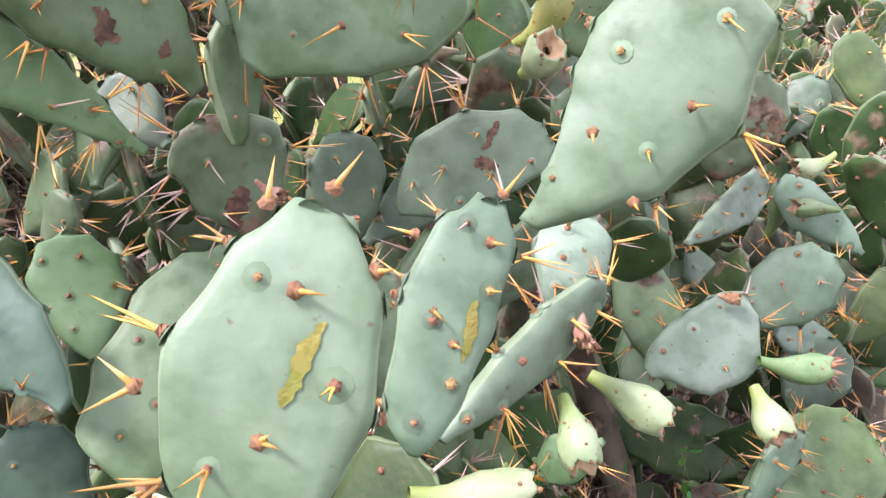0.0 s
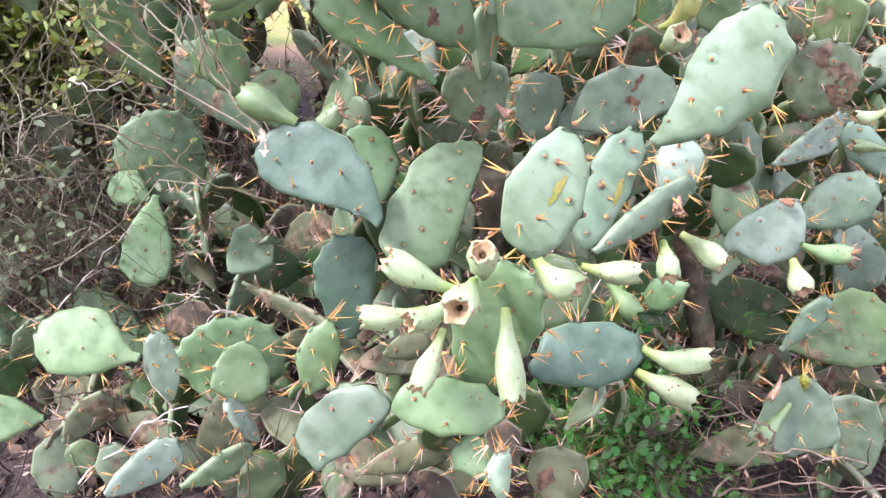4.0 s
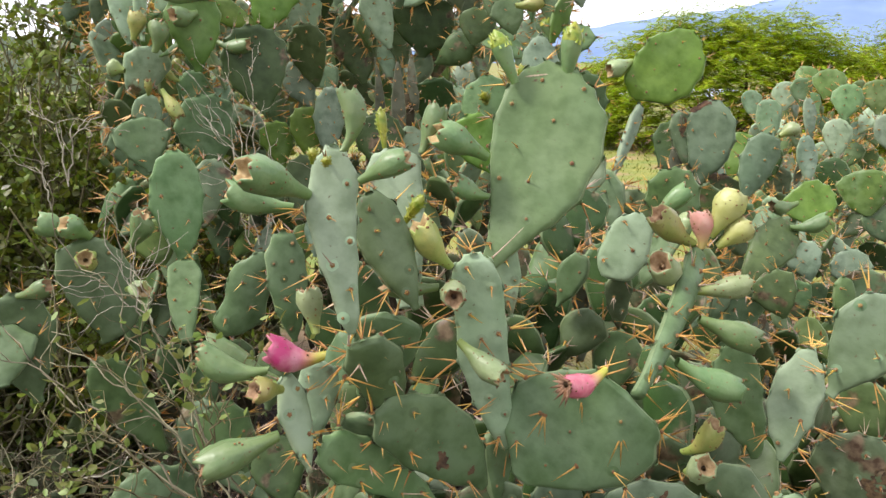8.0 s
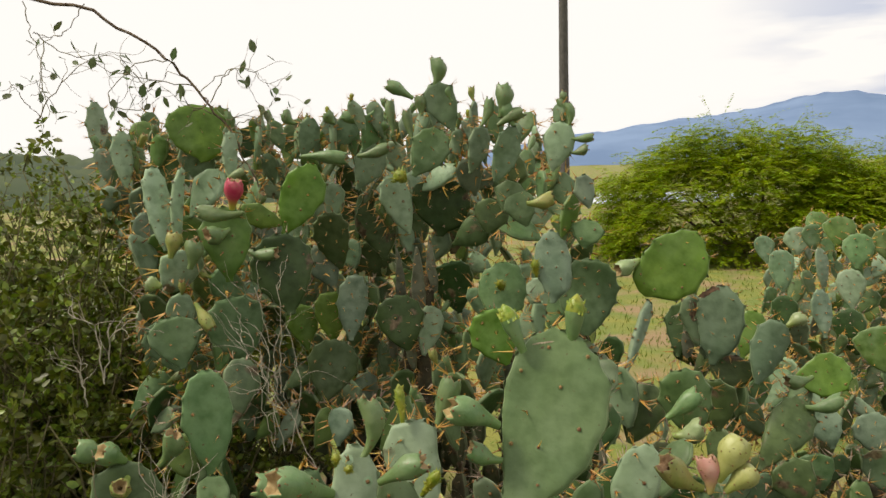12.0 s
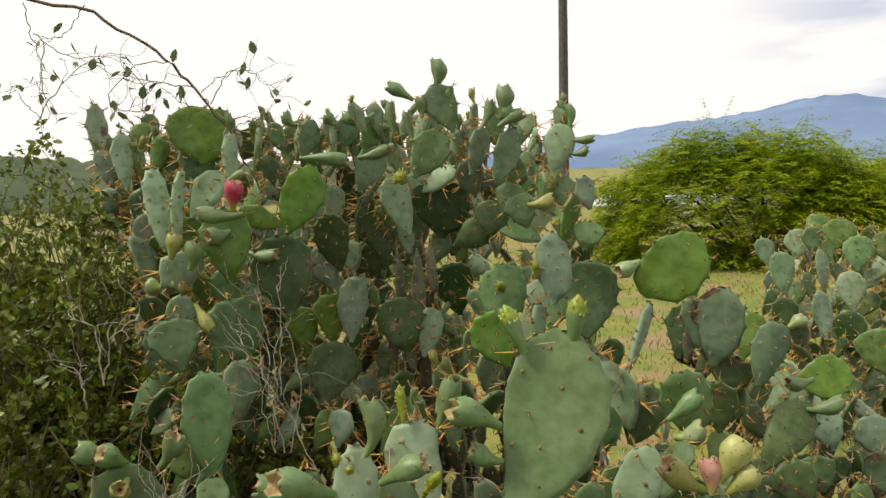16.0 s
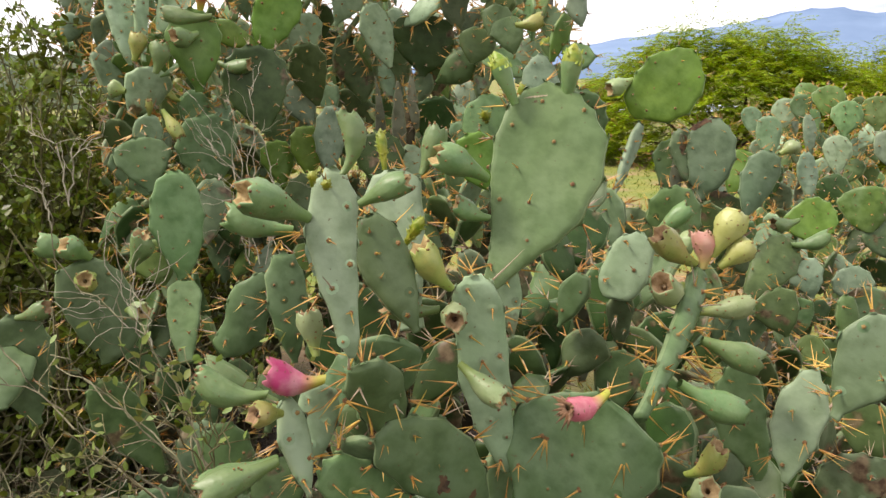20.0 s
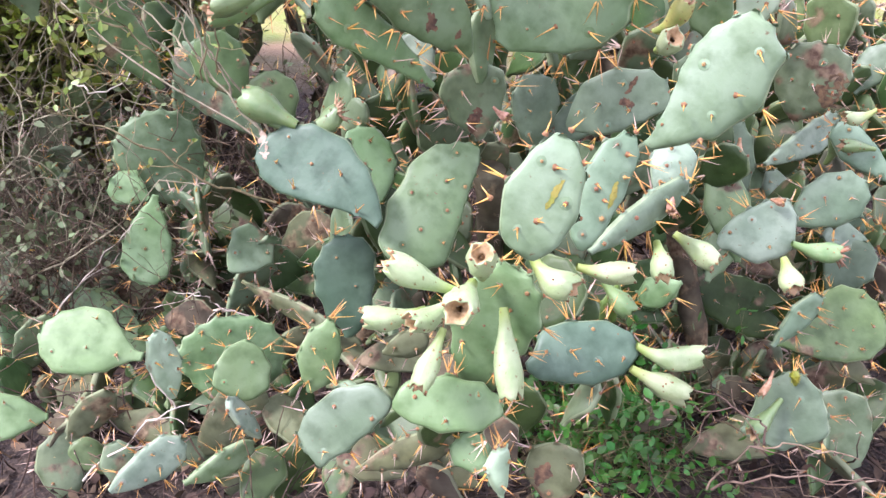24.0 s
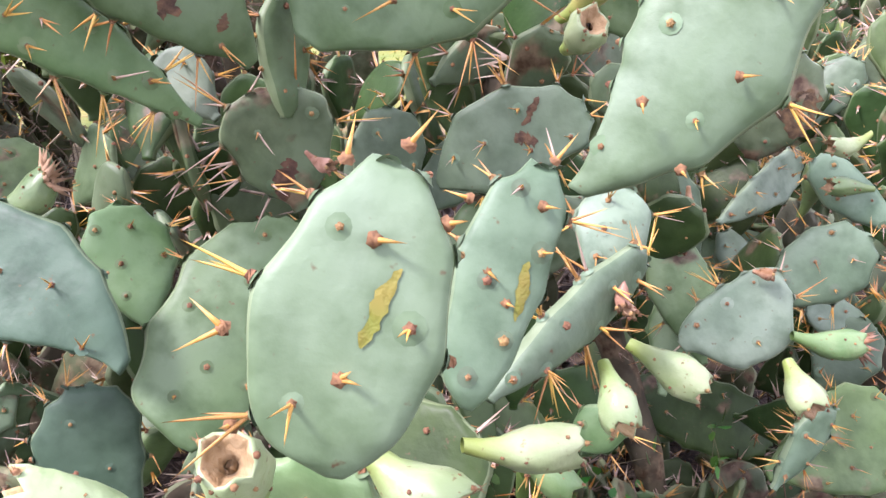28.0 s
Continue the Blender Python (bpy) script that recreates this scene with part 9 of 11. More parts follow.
joint(382, left, (-0.575, 0.777, 0.547), (-0.527, 0.809, 0.627), 0.054, (0.246, -0.941, 0.232), "dark")
joint(383, right, (0.396, 0.870, 0.062), (0.527, 0.918, 0.100), 0.115, (-0.096, -0.451, 0.887), "dark")
joint(384, left, (-1.420, 1.168, 0.183), (-1.316, 1.183, 0.217), 0.067, (0.162, -0.984, -0.068), "scar")
joint(385, left, (-1.265, 1.276, 0.278), (-1.242, 1.266, 0.409), 0.091, (0.098, -0.991, -0.089), "dark")
joint(386, low, (-0.221, 0.448, 0.262), (-0.208, 0.503, 0.372), 0.084, (-0.646, -0.651, 0.399), "cork")
joint(387, centre, (-0.068, 0.661, 0.580), (0.007, 0.714, 0.666), 0.076, (-0.172, -0.771, 0.613), "dark")
joint(388, low, (0.018, 0.686, 0.251), (-0.019, 0.721, 0.375), 0.092, (-0.277, -0.943, 0.182), "dark")
joint(389, front, (-0.036, 0.508, 0.376), (-0.045, 0.507, 0.480), 0.069, (-0.729, -0.681, -0.072), "moss")
joint(390, left, (-0.862, 1.044, 0.172), (-0.922, 0.973, 0.225), 0.059, (0.751, -0.151, 0.643), "dark")
joint(391, right, (0.472, 0.973, 0.277), (0.458, 0.924, 0.353), 0.051, (-0.979, 0.193, -0.059), "dark")
joint(392, low, (-0.105, 0.470, 0.206), (-0.090, 0.470, 0.334), 0.090, (0.027, -1.000, -0.006), "dark")
joint(393, right, (0.233, 0.924, 0.343), (0.240, 0.958, 0.431), 0.071, (-0.568, -0.753, 0.331), "dark")
joint(394, right, (0.453, 1.171, 0.371), (0.494, 1.264, 0.446), 0.064, (-0.542, -0.365, 0.757), "dark")
joint(395, front, (-0.126, 0.401, 0.496), (-0.020, 0.412, 0.594), 0.114, (-0.482, -0.636, 0.603), "dark")
joint(396, front, (-0.339, 0.969, 0.384), (-0.429, 0.985, 0.526), 0.117, (0.676, -0.550, 0.491), "dark")
joint(397, left, (-0.977, 1.326, 0.221), (-0.975, 1.233, 0.296), 0.063, (-0.432, -0.571, -0.698), "dark")
joint(398, left, (-1.241, 0.551, 0.110), (-1.151, 0.505, 0.150), 0.075, (-0.315, 0.189, 0.930), "dark")
joint(399, low, (-0.273, 0.771, 0.169), (-0.349, 0.764, 0.222), 0.050, (-0.017, -0.986, -0.166), "dark")
joint(400, left, (-1.560, 1.172, 0.061), (-1.568, 1.199, 0.206), 0.116, (0.840, -0.522, 0.148), "dark")
joint(401, left, (-1.257, 1.064, 0.178), (-1.372, 0.974, 0.204), 0.121, (0.624, -0.684, 0.378), "olive")
joint(402, low, (0.058, 0.508, 0.237), (0.048, 0.501, 0.363), 0.071, (-0.869, -0.486, -0.095), "dark")
joint(403, right, (0.559, 1.331, 0.289), (0.566, 1.348, 0.451), 0.087, (0.887, -0.462, 0.010), "dark")
joint(404, left, (-1.148, 0.597, 0.110), (-1.122, 0.480, 0.172), 0.096, (0.840, 0.385, 0.383), "dark")
joint(405, low, (-0.022, 0.442, 0.279), (0.029, 0.470, 0.358), 0.070, (-0.814, -0.129, 0.566), "scar")
joint(406, low, (0.135, 0.794, 0.017), (0.105, 0.761, 0.118), 0.063, (-0.793, -0.468, -0.389), "dark")
joint(407, front, (0.003, 0.677, 0.367), (-0.034, 0.721, 0.442), 0.057, (0.394, -0.694, 0.602), "dark")
joint(408, right, (0.534, 1.071, 0.476), (0.533, 1.140, 0.560), 0.056, (-0.977, -0.169, 0.130), "moss")
joint(409, centre, (-0.209, 0.837, 0.524), (-0.217, 0.823, 0.636), 0.066, (0.230, -0.967, -0.106), "scar")
joint(410, front, (-0.187, 0.673, 0.410), (-0.285, 0.684, 0.488), 0.071, (0.555, -0.363, 0.749), "dark")
joint(411, low, (-0.337, 0.413, 0.258), (-0.412, 0.465, 0.291), 0.049, (0.015, -0.527, 0.850), "scar")
joint(412, left, (-1.380, 1.144, 0.124), (-1.261, 1.223, 0.188), 0.105, (0.326, -0.838, 0.437), "dark")
joint(413, left, (-1.377, 0.756, 0.098), (-1.420, 0.806, 0.189), 0.070, (-0.265, -0.891, 0.368), "old")
joint(414, low, (-0.352, 0.630, 0.131), (-0.320, 0.513, 0.188), 0.104, (-0.349, 0.333, 0.876), "dark")
joint(415, left, (-0.838, 0.874, 0.171), (-0.909, 0.914, 0.238), 0.054, (0.558, -0.309, 0.770), "old")
joint(416, centre, (0.047, 1.083, 0.642), (-0.036, 1.076, 0.758), 0.101, (0.132, -0.991, 0.033), "dark")
joint(417, low, (-0.418, 0.617, 0.180), (-0.475, 0.701, 0.211), 0.074, (0.508, 0.025, 0.861), "old")
joint(418, front, (0.190, 1.023, 0.423), (0.247, 0.973, 0.546), 0.089, (-0.390, -0.902, -0.186), "moss")
joint(419, centre, (-0.323, 0.789, 0.641), (-0.324, 0.733, 0.728), 0.084, (0.254, -0.812, -0.526), "dark")
joint(420, left, (-1.143, 1.323, 0.409), (-1.131, 1.253, 0.518), 0.082, (-0.686, -0.642, -0.343), "scar")
joint(421, left, (-0.541, 0.855, 0.611), (-0.474, 0.835, 0.719), 0.101, (-0.690, -0.657, 0.303), "moss")
joint(422, centre, (-0.015, 0.895, 0.675), (-0.072, 0.881, 0.792), 0.072, (-0.227, -0.948, -0.224), "olive")
joint(423, right, (0.509, 1.032, 0.578), (0.527, 1.109, 0.652), 0.055, (-0.760, -0.346, 0.550), "olive")
joint(424, left, (-1.287, 1.070, 0.017), (-1.357, 1.151, 0.088), 0.099, (0.786, 0.148, 0.600), "old")
joint(425, front, (0.088, 0.768, 0.308), (-0.015, 0.754, 0.409), 0.089, (0.537, -0.718, 0.444), "olive")
joint(426, left, (-0.822, 1.226, 0.198), (-0.898, 1.129, 0.253), 0.074, (0.754, -0.648, -0.108), "dark")
joint(427, low, (0.160, 0.856, 0.083), (0.087, 0.830, 0.152), 0.071, (0.608, -0.701, 0.372), "dark")
joint(428, centre, (0.119, 1.420, 0.799), (0.161, 1.432, 0.903), 0.088, (-0.679, -0.649, 0.343), "dark", True)
joint(429, left, (-1.211, 0.621, 0.097), (-1.256, 0.729, 0.155), 0.079, (0.550, -0.202, 0.810), "dark")
joint(430, right, (0.378, 1.140, 0.372), (0.471, 1.134, 0.451), 0.063, (-0.361, -0.855, 0.371), "scar")
joint(431, left, (-1.478, 1.238, 0.175), (-1.468, 1.139, 0.229), 0.059, (0.982, 0.154, 0.110), "dark")
joint(432, left, (-1.762, 1.198, 0.134), (-1.625, 1.152, 0.196), 0.106, (-0.448, -0.797, 0.405), "old")
joint(433, low, (-0.461, 0.832, 0.167), (-0.359, 0.867, 0.265), 0.080, (0.090, -0.964, 0.252), "scar")
joint(434, right, (0.723, 1.711, 0.612), (0.622, 1.708, 0.733), 0.090, (-0.335, -0.893, -0.301), "scar", True)
joint(435, left, (-1.112, 1.377, 0.043), (-1.102, 1.251, 0.113), 0.094, (-0.989, -0.123, -0.082), "old")
joint(436, low, (0.561, 0.688, 0.095), (0.580, 0.787, 0.183), 0.095, (-0.429, -0.551, 0.716), "dark")
joint(437, centre, (0.054, 0.783, 0.541), (0.104, 0.783, 0.653), 0.094, (0.387, -0.905, -0.178), "scar")
joint(438, left, (-0.780, 0.925, 0.021), (-0.700, 0.932, 0.096), 0.060, (-0.432, -0.725, 0.537), "old")
joint(439, left, (-0.840, 1.049, 0.110), (-0.985, 0.986, 0.160), 0.131, (0.432, -0.324, 0.841), "dark")
joint(440, left, (-1.421, 0.823, 0.052), (-1.305, 0.919, 0.102), 0.111, (-0.314, -0.114, 0.942), "dark")
joint(441, right, (0.390, 1.140, 0.444), (0.350, 1.166, 0.523), 0.072, (-0.031, -0.957, 0.290), "scar")
joint(442, left, (-0.533, 0.416, 0.007), (-0.497, 0.453, 0.140), 0.101, (0.599, -0.799, 0.058), "dark")
joint(443, left, (-0.680, 0.824, 0.026), (-0.614, 0.762, 0.098), 0.082, (-0.780, -0.121, 0.613), "dark")
joint(444, right, (0.286, 1.122, 0.012), (0.215, 1.084, 0.081), 0.060, (0.665, -0.678, 0.312), "olive")
joint(445, low, (0.189, 1.019, 0.059), (0.158, 0.913, 0.152), 0.083, (0.753, -0.543, -0.372), "old")
joint(446, centre, (-0.432, 0.919, 0.608), (-0.493, 0.894, 0.722), 0.068, (0.788, -0.533, 0.308), "olive")
joint(447, left, (-1.637, 1.287, 0.035), (-1.532, 1.270, 0.129), 0.089, (0.534, -0.499, -0.683), "olive")
joint(448, front, (-0.157, 0.815, 0.299), (-0.163, 0.810, 0.434), 0.108, (-0.345, -0.937, -0.051), "olive")
joint(449, right, (0.453, 1.013, 0.234), (0.540, 0.939, 0.329), 0.108, (-0.607, -0.793, -0.059), "dark")
joint(450, left, (-0.992, 0.702, 0.025), (-0.933, 0.647, 0.069), 0.071, (-0.533, -0.795, -0.290), "dark")
joint(451, centre, (-0.088, 0.906, 0.703), (-0.096, 0.951, 0.789), 0.075, (0.877, -0.386, 0.288), "moss")
joint(452, low, (0.562, 0.736, 0.206), (0.479, 0.750, 0.254), 0.054, (0.297, -0.639, 0.709), "old")
joint(453, right, (0.294, 1.012, 0.553), (0.277, 1.018, 0.643), 0.059, (-0.404, -0.915, -0.016), "dark")
joint(454, low, (-0.150, 0.417, 0.136), (-0.240, 0.432, 0.173), 0.058, (0.131, -0.763, 0.633), "old")
joint(455, left, (-0.586, 0.977, 0.475), (-0.514, 0.956, 0.594), 0.074, (0.168, -0.947, -0.272), "scar")
joint(456, left, (-1.243, 1.077, 0.084), (-1.181, 1.089, 0.185), 0.091, (0.419, -0.895, -0.152), "dark")
joint(457, low, (-0.341, 0.547, 0.186), (-0.369, 0.627, 0.223), 0.057, (0.264, -0.326, 0.908), "olive")
joint(458, front, (-0.423, 0.664, 0.415), (-0.388, 0.640, 0.537), 0.080, (0.754, -0.568, -0.329), "olive")
joint(459, right, (0.423, 1.000, 0.079), (0.500, 0.943, 0.133), 0.062, (-0.652, -0.743, 0.152), "olive")
joint(460, centre, (-0.211, 1.021, 0.673), (-0.208, 1.005, 0.779), 0.082, (0.922, -0.379, -0.077), "dark")
joint(461, front, (-0.413, 0.747, 0.308), (-0.396, 0.741, 0.450), 0.091, (0.588, -0.802, -0.103), "dark")
joint(462, centre, (-0.227, 0.872, 0.697), (-0.257, 0.870, 0.802), 0.076, (-0.187, -0.980, -0.071), "dark")
joint(463, low, (-0.179, 0.375, 0.146), (-0.251, 0.375, 0.210), 0.065, (-0.032, -0.999, -0.034), "cork")
joint(464, right, (0.596, 0.810, 0.064), (0.563, 0.933, 0.141), 0.091, (-0.079, -0.540, 0.838), "cork")
joint(465, left, (-0.826, 0.546, 0.074), (-0.743, 0.610, 0.131), 0.060, (0.678, -0.712, -0.182), "olive")
joint(466, left, (-0.509, 0.557, 0.088), (-0.536, 0.580, 0.183), 0.057, (0.652, -0.673, 0.349), "dark")
joint(467, right, (0.517, 1.185, 0.406), (0.554, 1.185, 0.549), 0.102, (0.480, -0.868, -0.124), "olive")
joint(468, front, (0.028, 0.710, 0.404), (0.027, 0.699, 0.550), 0.082, (0.121, -0.990, -0.075), "dark")
joint(469, left, (-1.113, 1.397, 0.506), (-1.126, 1.333, 0.595), 0.079, (0.825, -0.508, -0.249), "dark")
joint(470, front, (-0.401, 0.793, 0.448), (-0.332, 0.737, 0.557), 0.091, (-0.660, -0.750, 0.034), "dark")
joint(471, front, (0.149, 0.985, 0.314), (0.180, 1.009, 0.403), 0.057, (-0.630, -0.668, 0.396), "dark")
joint(472, left, (-0.787, 0.585, 0.076), (-0.755, 0.467, 0.117), 0.098, (-0.969, -0.234, 0.084), "dark")
joint(473, left, (-0.598, 0.465, 0.018), (-0.596, 0.543, 0.092), 0.061, (0.162, -0.686, 0.710), "cork")
joint(474, left, (-0.534, 0.834, 0.348), (-0.468, 0.785, 0.454), 0.091, (-0.731, -0.667, 0.143), "scar")
joint(475, low, (0.393, 0.818, 0.097), (0.284, 0.739, 0.143), 0.078, (0.627, -0.547, 0.555), "cork")
joint(476, centre, (-0.363, 0.841, 0.565), (-0.340, 0.828, 0.652), 0.064, (0.324, -0.918, -0.228), "dark")
joint(477, left, (-0.576, 0.642, 0.079), (-0.639, 0.690, 0.134), 0.051, (0.200, -0.612, 0.765), "dark")
joint(478, front, (-0.240, 0.787, 0.390), (-0.246, 0.825, 0.480), 0.049, (-0.399, -0.854, 0.334), "scar")
joint(479, low, (-0.380, 0.801, 0.179), (-0.399, 0.681, 0.235), 0.096, (0.476, -0.433, -0.765), "dark")
joint(480, left, (-0.753, 0.989, 0.260), (-0.879, 1.001, 0.305), 0.094, (0.120, -0.827, 0.550), "dark")
joint(481, left, (-0.971, 0.482, 0.000), (-0.975, 0.425, 0.121), 0.091, (0.902, -0.405, -0.150), "cork")
joint(482, front, (-0.186, 0.764, 0.436), (-0.142, 0.752, 0.538), 0.080, (0.235, -0.949, -0.211), "dark")
joint(483, left, (-0.891, 0.928, 0.210), (-0.956, 0.995, 0.278), 0.059, (0.170, -0.619, 0.767), "dark")
joint(484, left, (-0.860, 0.772, 0.002), (-0.928, 0.755, 0.132), 0.090, (0.628, -0.744, 0.227), "olive")
joint(485, right, (0.413, 1.129, 0.440), (0.408, 1.078, 0.537), 0.076, (-0.062, -0.883, -0.465), "olive")
joint(486, left, (-1.090, 1.099, 0.215), (-0.988, 1.179, 0.249), 0.106, (0.601, -0.796, 0.071), "olive")
joint(487, centre, (0.195, 0.869, 0.533), (0.249, 0.808, 0.637), 0.089, (-0.554, -0.810, -0.190), "dark")
joint(488, centre, (-0.186, 0.977, 0.691), (-0.105, 0.925, 0.772), 0.077, (-0.738, -0.561, 0.374), "dark")
joint(489, left, (-1.436, 1.045, 0.057), (-1.478, 1.140, 0.108), 0.092, (0.670, -0.105, 0.735), "dark")
joint(490, right, (0.844, 1.942, 0.505), (0.784, 1.891, 0.605), 0.080, (0.322, -0.905, -0.277), "dark")
joint(491, right, (0.366, 0.904, 0.074), (0.365, 0.804, 0.178), 0.096, (0.775, -0.456, -0.438), "olive")
joint(492, front, (-0.016, 0.718, 0.394), (-0.067, 0.788, 0.505), 0.093, (-0.025, -0.850, 0.526), "scar")
joint(493, left, (-1.172, 1.182, 0.043), (-1.092, 1.256, 0.171), 0.103, (0.361, -0.889, 0.283), "cork")
joint(494, left, (-0.924, 1.214, 0.271), (-1.032, 1.185, 0.321), 0.080, (0.456, -0.668, 0.588), "olive")
joint(495, front, (-0.362, 0.688, 0.395), (-0.361, 0.704, 0.521), 0.100, (-0.549, -0.829, 0.107), "dark")
joint(496, low, (-0.348, 0.618, 0.257), (-0.351, 0.729, 0.318), 0.086, (0.799, -0.273, 0.536), "scar")
joint(497, left, (-0.913, 1.202, 0.131), (-0.987, 1.128, 0.156), 0.069, (0.574, -0.327, 0.751), "dark")
joint(498, right, (0.318, 1.007, 0.007), (0.332, 1.123, 0.094), 0.117, (-0.994, 0.039, 0.098), "dark")
joint(499, right, (0.383, 1.125, 0.337), (0.388, 1.173, 0.478), 0.106, (0.433, -0.859, 0.275), "moss")
joint(500, left, (-1.050, 1.291, 0.095), (-0.987, 1.184, 0.160), 0.079, (-0.791, -0.103, 0.603), "dark")
joint(501, left, (-1.114, 0.560, 0.045), (-1.002, 0.551, 0.071), 0.058, (-0.239, -0.192, 0.952), "dark")
joint(502, left, (-1.105, 0.637, 0.050), (-1.085, 0.528, 0.112), 0.066, (0.847, 0.370, 0.382), "old")
joint(503, low, (0.466, 0.611, 0.021), (0.496, 0.696, 0.066), 0.053, (-0.046, -0.458, 0.888), "dark")
joint(504, front, (-0.196, 1.063, 0.500), (-0.153, 1.026, 0.595), 0.080, (-0.676, -0.737, 0.015), "dark")
joint(505, left, (-1.056, 1.267, 0.366), (-1.075, 1.320, 0.528), 0.126, (0.976, -0.143, 0.163), "moss")
joint(506, right, (0.461, 0.888, 0.082), (0.586, 0.870, 0.117), 0.083, (-0.234, -0.903, 0.359), "old")
joint(507, low, (-0.090, 0.330, 0.285), (-0.127, 0.342, 0.371), 0.056, (0.249, -0.938, 0.240), "cork")
joint(508, left, (-0.961, 1.050, 0.089), (-1.108, 1.013, 0.157), 0.130, (0.313, -0.935, 0.168), "dark")
joint(509, low, (-0.344, 0.451, 0.169), (-0.298, 0.467, 0.250), 0.054, (0.286, -0.958, 0.028), "dark")
joint(510, low, (-0.243, 0.397, 0.204), (-0.334, 0.484, 0.237), 0.105, (-0.273, -0.573, 0.773), "dark")
joint(511, right, (0.371, 1.006, 0.088), (0.397, 0.931, 0.132), 0.060, (-0.588, -0.550, -0.593), "old")
joint(512, left, (-0.632, 0.417, 0.019), (-0.605, 0.440, 0.123), 0.083, (0.399, -0.912, 0.100), "old")
joint(513, centre, (-0.467, 0.753, 0.620), (-0.421, 0.748, 0.703), 0.058, (-0.454, -0.869, 0.196), "moss")
joint(514, low, (-0.185, 0.382, 0.256), (-0.214, 0.330, 0.393), 0.105, (0.754, -0.652, -0.085), "dark")
joint(515, centre, (0.023, 0.805, 0.744), (0.061, 0.764, 0.850), 0.071, (-0.071, -0.938, -0.339), "scar")
joint(516, left, (-0.502, 0.906, 0.687), (-0.502, 0.897, 0.780), 0.057, (-0.662, -0.747, -0.067), "scar")
joint(517, right, (0.433, 1.047, 0.238), (0.349, 1.079, 0.277), 0.066, (0.212, -0.475, 0.854), "old")
joint(518, front, (0.150, 0.953, 0.378), (0.197, 0.920, 0.491), 0.092, (-0.397, -0.913, -0.099), "dark")
joint(519, low, (-0.395, 0.357, 0.097), (-0.411, 0.432, 0.153), 0.062, (0.017, -0.596, 0.802), "dark")
joint(520, left, (-1.317, 1.112, 0.121), (-1.234, 1.031, 0.168), 0.066, (-0.415, -0.741, -0.528), "dark")
joint(521, left, (-0.637, 0.811, 0.236), (-0.509, 0.801, 0.281), 0.078, (-0.332, -0.417, 0.846), "dark")
joint(522, left, (-0.645, 0.705, 0.123), (-0.562, 0.774, 0.154), 0.071, (0.530, -0.783, 0.326), "old")
joint(523, right, (0.417, 1.019, 0.156), (0.455, 1.094, 0.230), 0.068, (-0.534, -0.439, 0.722), "old")
joint(524, low, (0.101, 0.836, 0.032), (0.167, 0.840, 0.114), 0.083, (-0.466, -0.783, 0.412), "dark")
joint(525, front, (-0.222, 0.813, 0.423), (-0.181, 0.799, 0.539), 0.080, (-0.918, -0.276, 0.286), "olive")
joint(526, right, (0.280, 0.920, 0.004), (0.343, 0.987, 0.099), 0.088, (-0.081, -0.788, 0.611), "olive")
joint(527, left, (-0.950, 1.007, 0.016), (-1.028, 1.103, 0.071), 0.082, (0.451, -0.128, 0.883), "dark")
joint(528, right, (0.369, 0.926, 0.071), (0.330, 0.840, 0.130), 0.073, (0.926, -0.202, 0.319), "dark")
joint(529, left, (-0.942, 1.366, 0.597), (-0.972, 1.373, 0.716), 0.086, (0.457, -0.873, 0.169), "dark")
joint(530, left, (-1.031, 0.948, 0.005), (-1.167, 0.991, 0.094), 0.119, (0.122, -0.807, 0.578), "old")
joint(531, front, (-0.062, 0.772, 0.379), (-0.139, 0.772, 0.481), 0.094, (0.631, -0.615, 0.473), "moss")
joint(532, centre, (-0.445, 0.858, 0.554), (-0.407, 0.882, 0.671), 0.102, (0.349, -0.933, 0.085), "dark")
joint(533, left, (-1.095, 1.268, 0.593), (-1.099, 1.306, 0.721), 0.099, (0.780, -0.595, 0.193), "dark")
joint(534, left, (-1.447, 1.234, 0.193), (-1.376, 1.164, 0.307), 0.112, (0.030, -0.844, -0.536), "dark")
joint(535, low, (-0.467, 0.757, 0.135), (-0.393, 0.768, 0.233), 0.084, (0.283, -0.954, -0.102), "cork")
joint(536, left, (-0.563, 0.552, 0.022), (-0.647, 0.598, 0.086), 0.070, (0.303, -0.547, 0.780), "old")
joint(537, centre, (-0.309, 0.786, 0.709), (-0.254, 0.784, 0.792), 0.078, (-0.033, -0.999, -0.007), "dark")
joint(538, left, (-0.895, 1.073, 0.219), (-0.965, 1.170, 0.292), 0.105, (0.792, 0.120, 0.598), "dark")
joint(539, low, (0.269, 0.850, 0.063), (0.362, 0.840, 0.110), 0.076, (-0.454, -0.189, 0.871), "scar")
joint(540, left, (-1.177, 1.013, 0.041), (-1.155, 0.884, 0.102), 0.108, (0.923, 0.282, 0.260), "scar")
joint(541, front, (-0.367, 0.626, 0.466), (-0.383, 0.659, 0.587), 0.098, (0.810, -0.532, 0.248), "dark")
joint(542, centre, (-0.385, 0.849, 0.514), (-0.424, 0.831, 0.616), 0.076, (-0.770, -0.506, -0.389), "scar")
joint(543, right, (0.642, 1.071, 0.571), (0.624, 1.122, 0.663), 0.056, (-0.357, -0.844, 0.401), "dark")
joint(544, right, (1.148, 2.688, 0.580), (1.150, 2.642, 0.728), 0.081, (-0.459, -0.850, -0.260), "grey", True)
joint(545, front, (-0.439, 0.689, 0.297), (-0.391, 0.684, 0.394), 0.066, (0.669, -0.646, -0.367), "olive")
joint(546, centre, (-0.074, 0.863, 0.762), (-0.062, 0.892, 0.866), 0.076, (0.607, -0.780, 0.151), "olive")
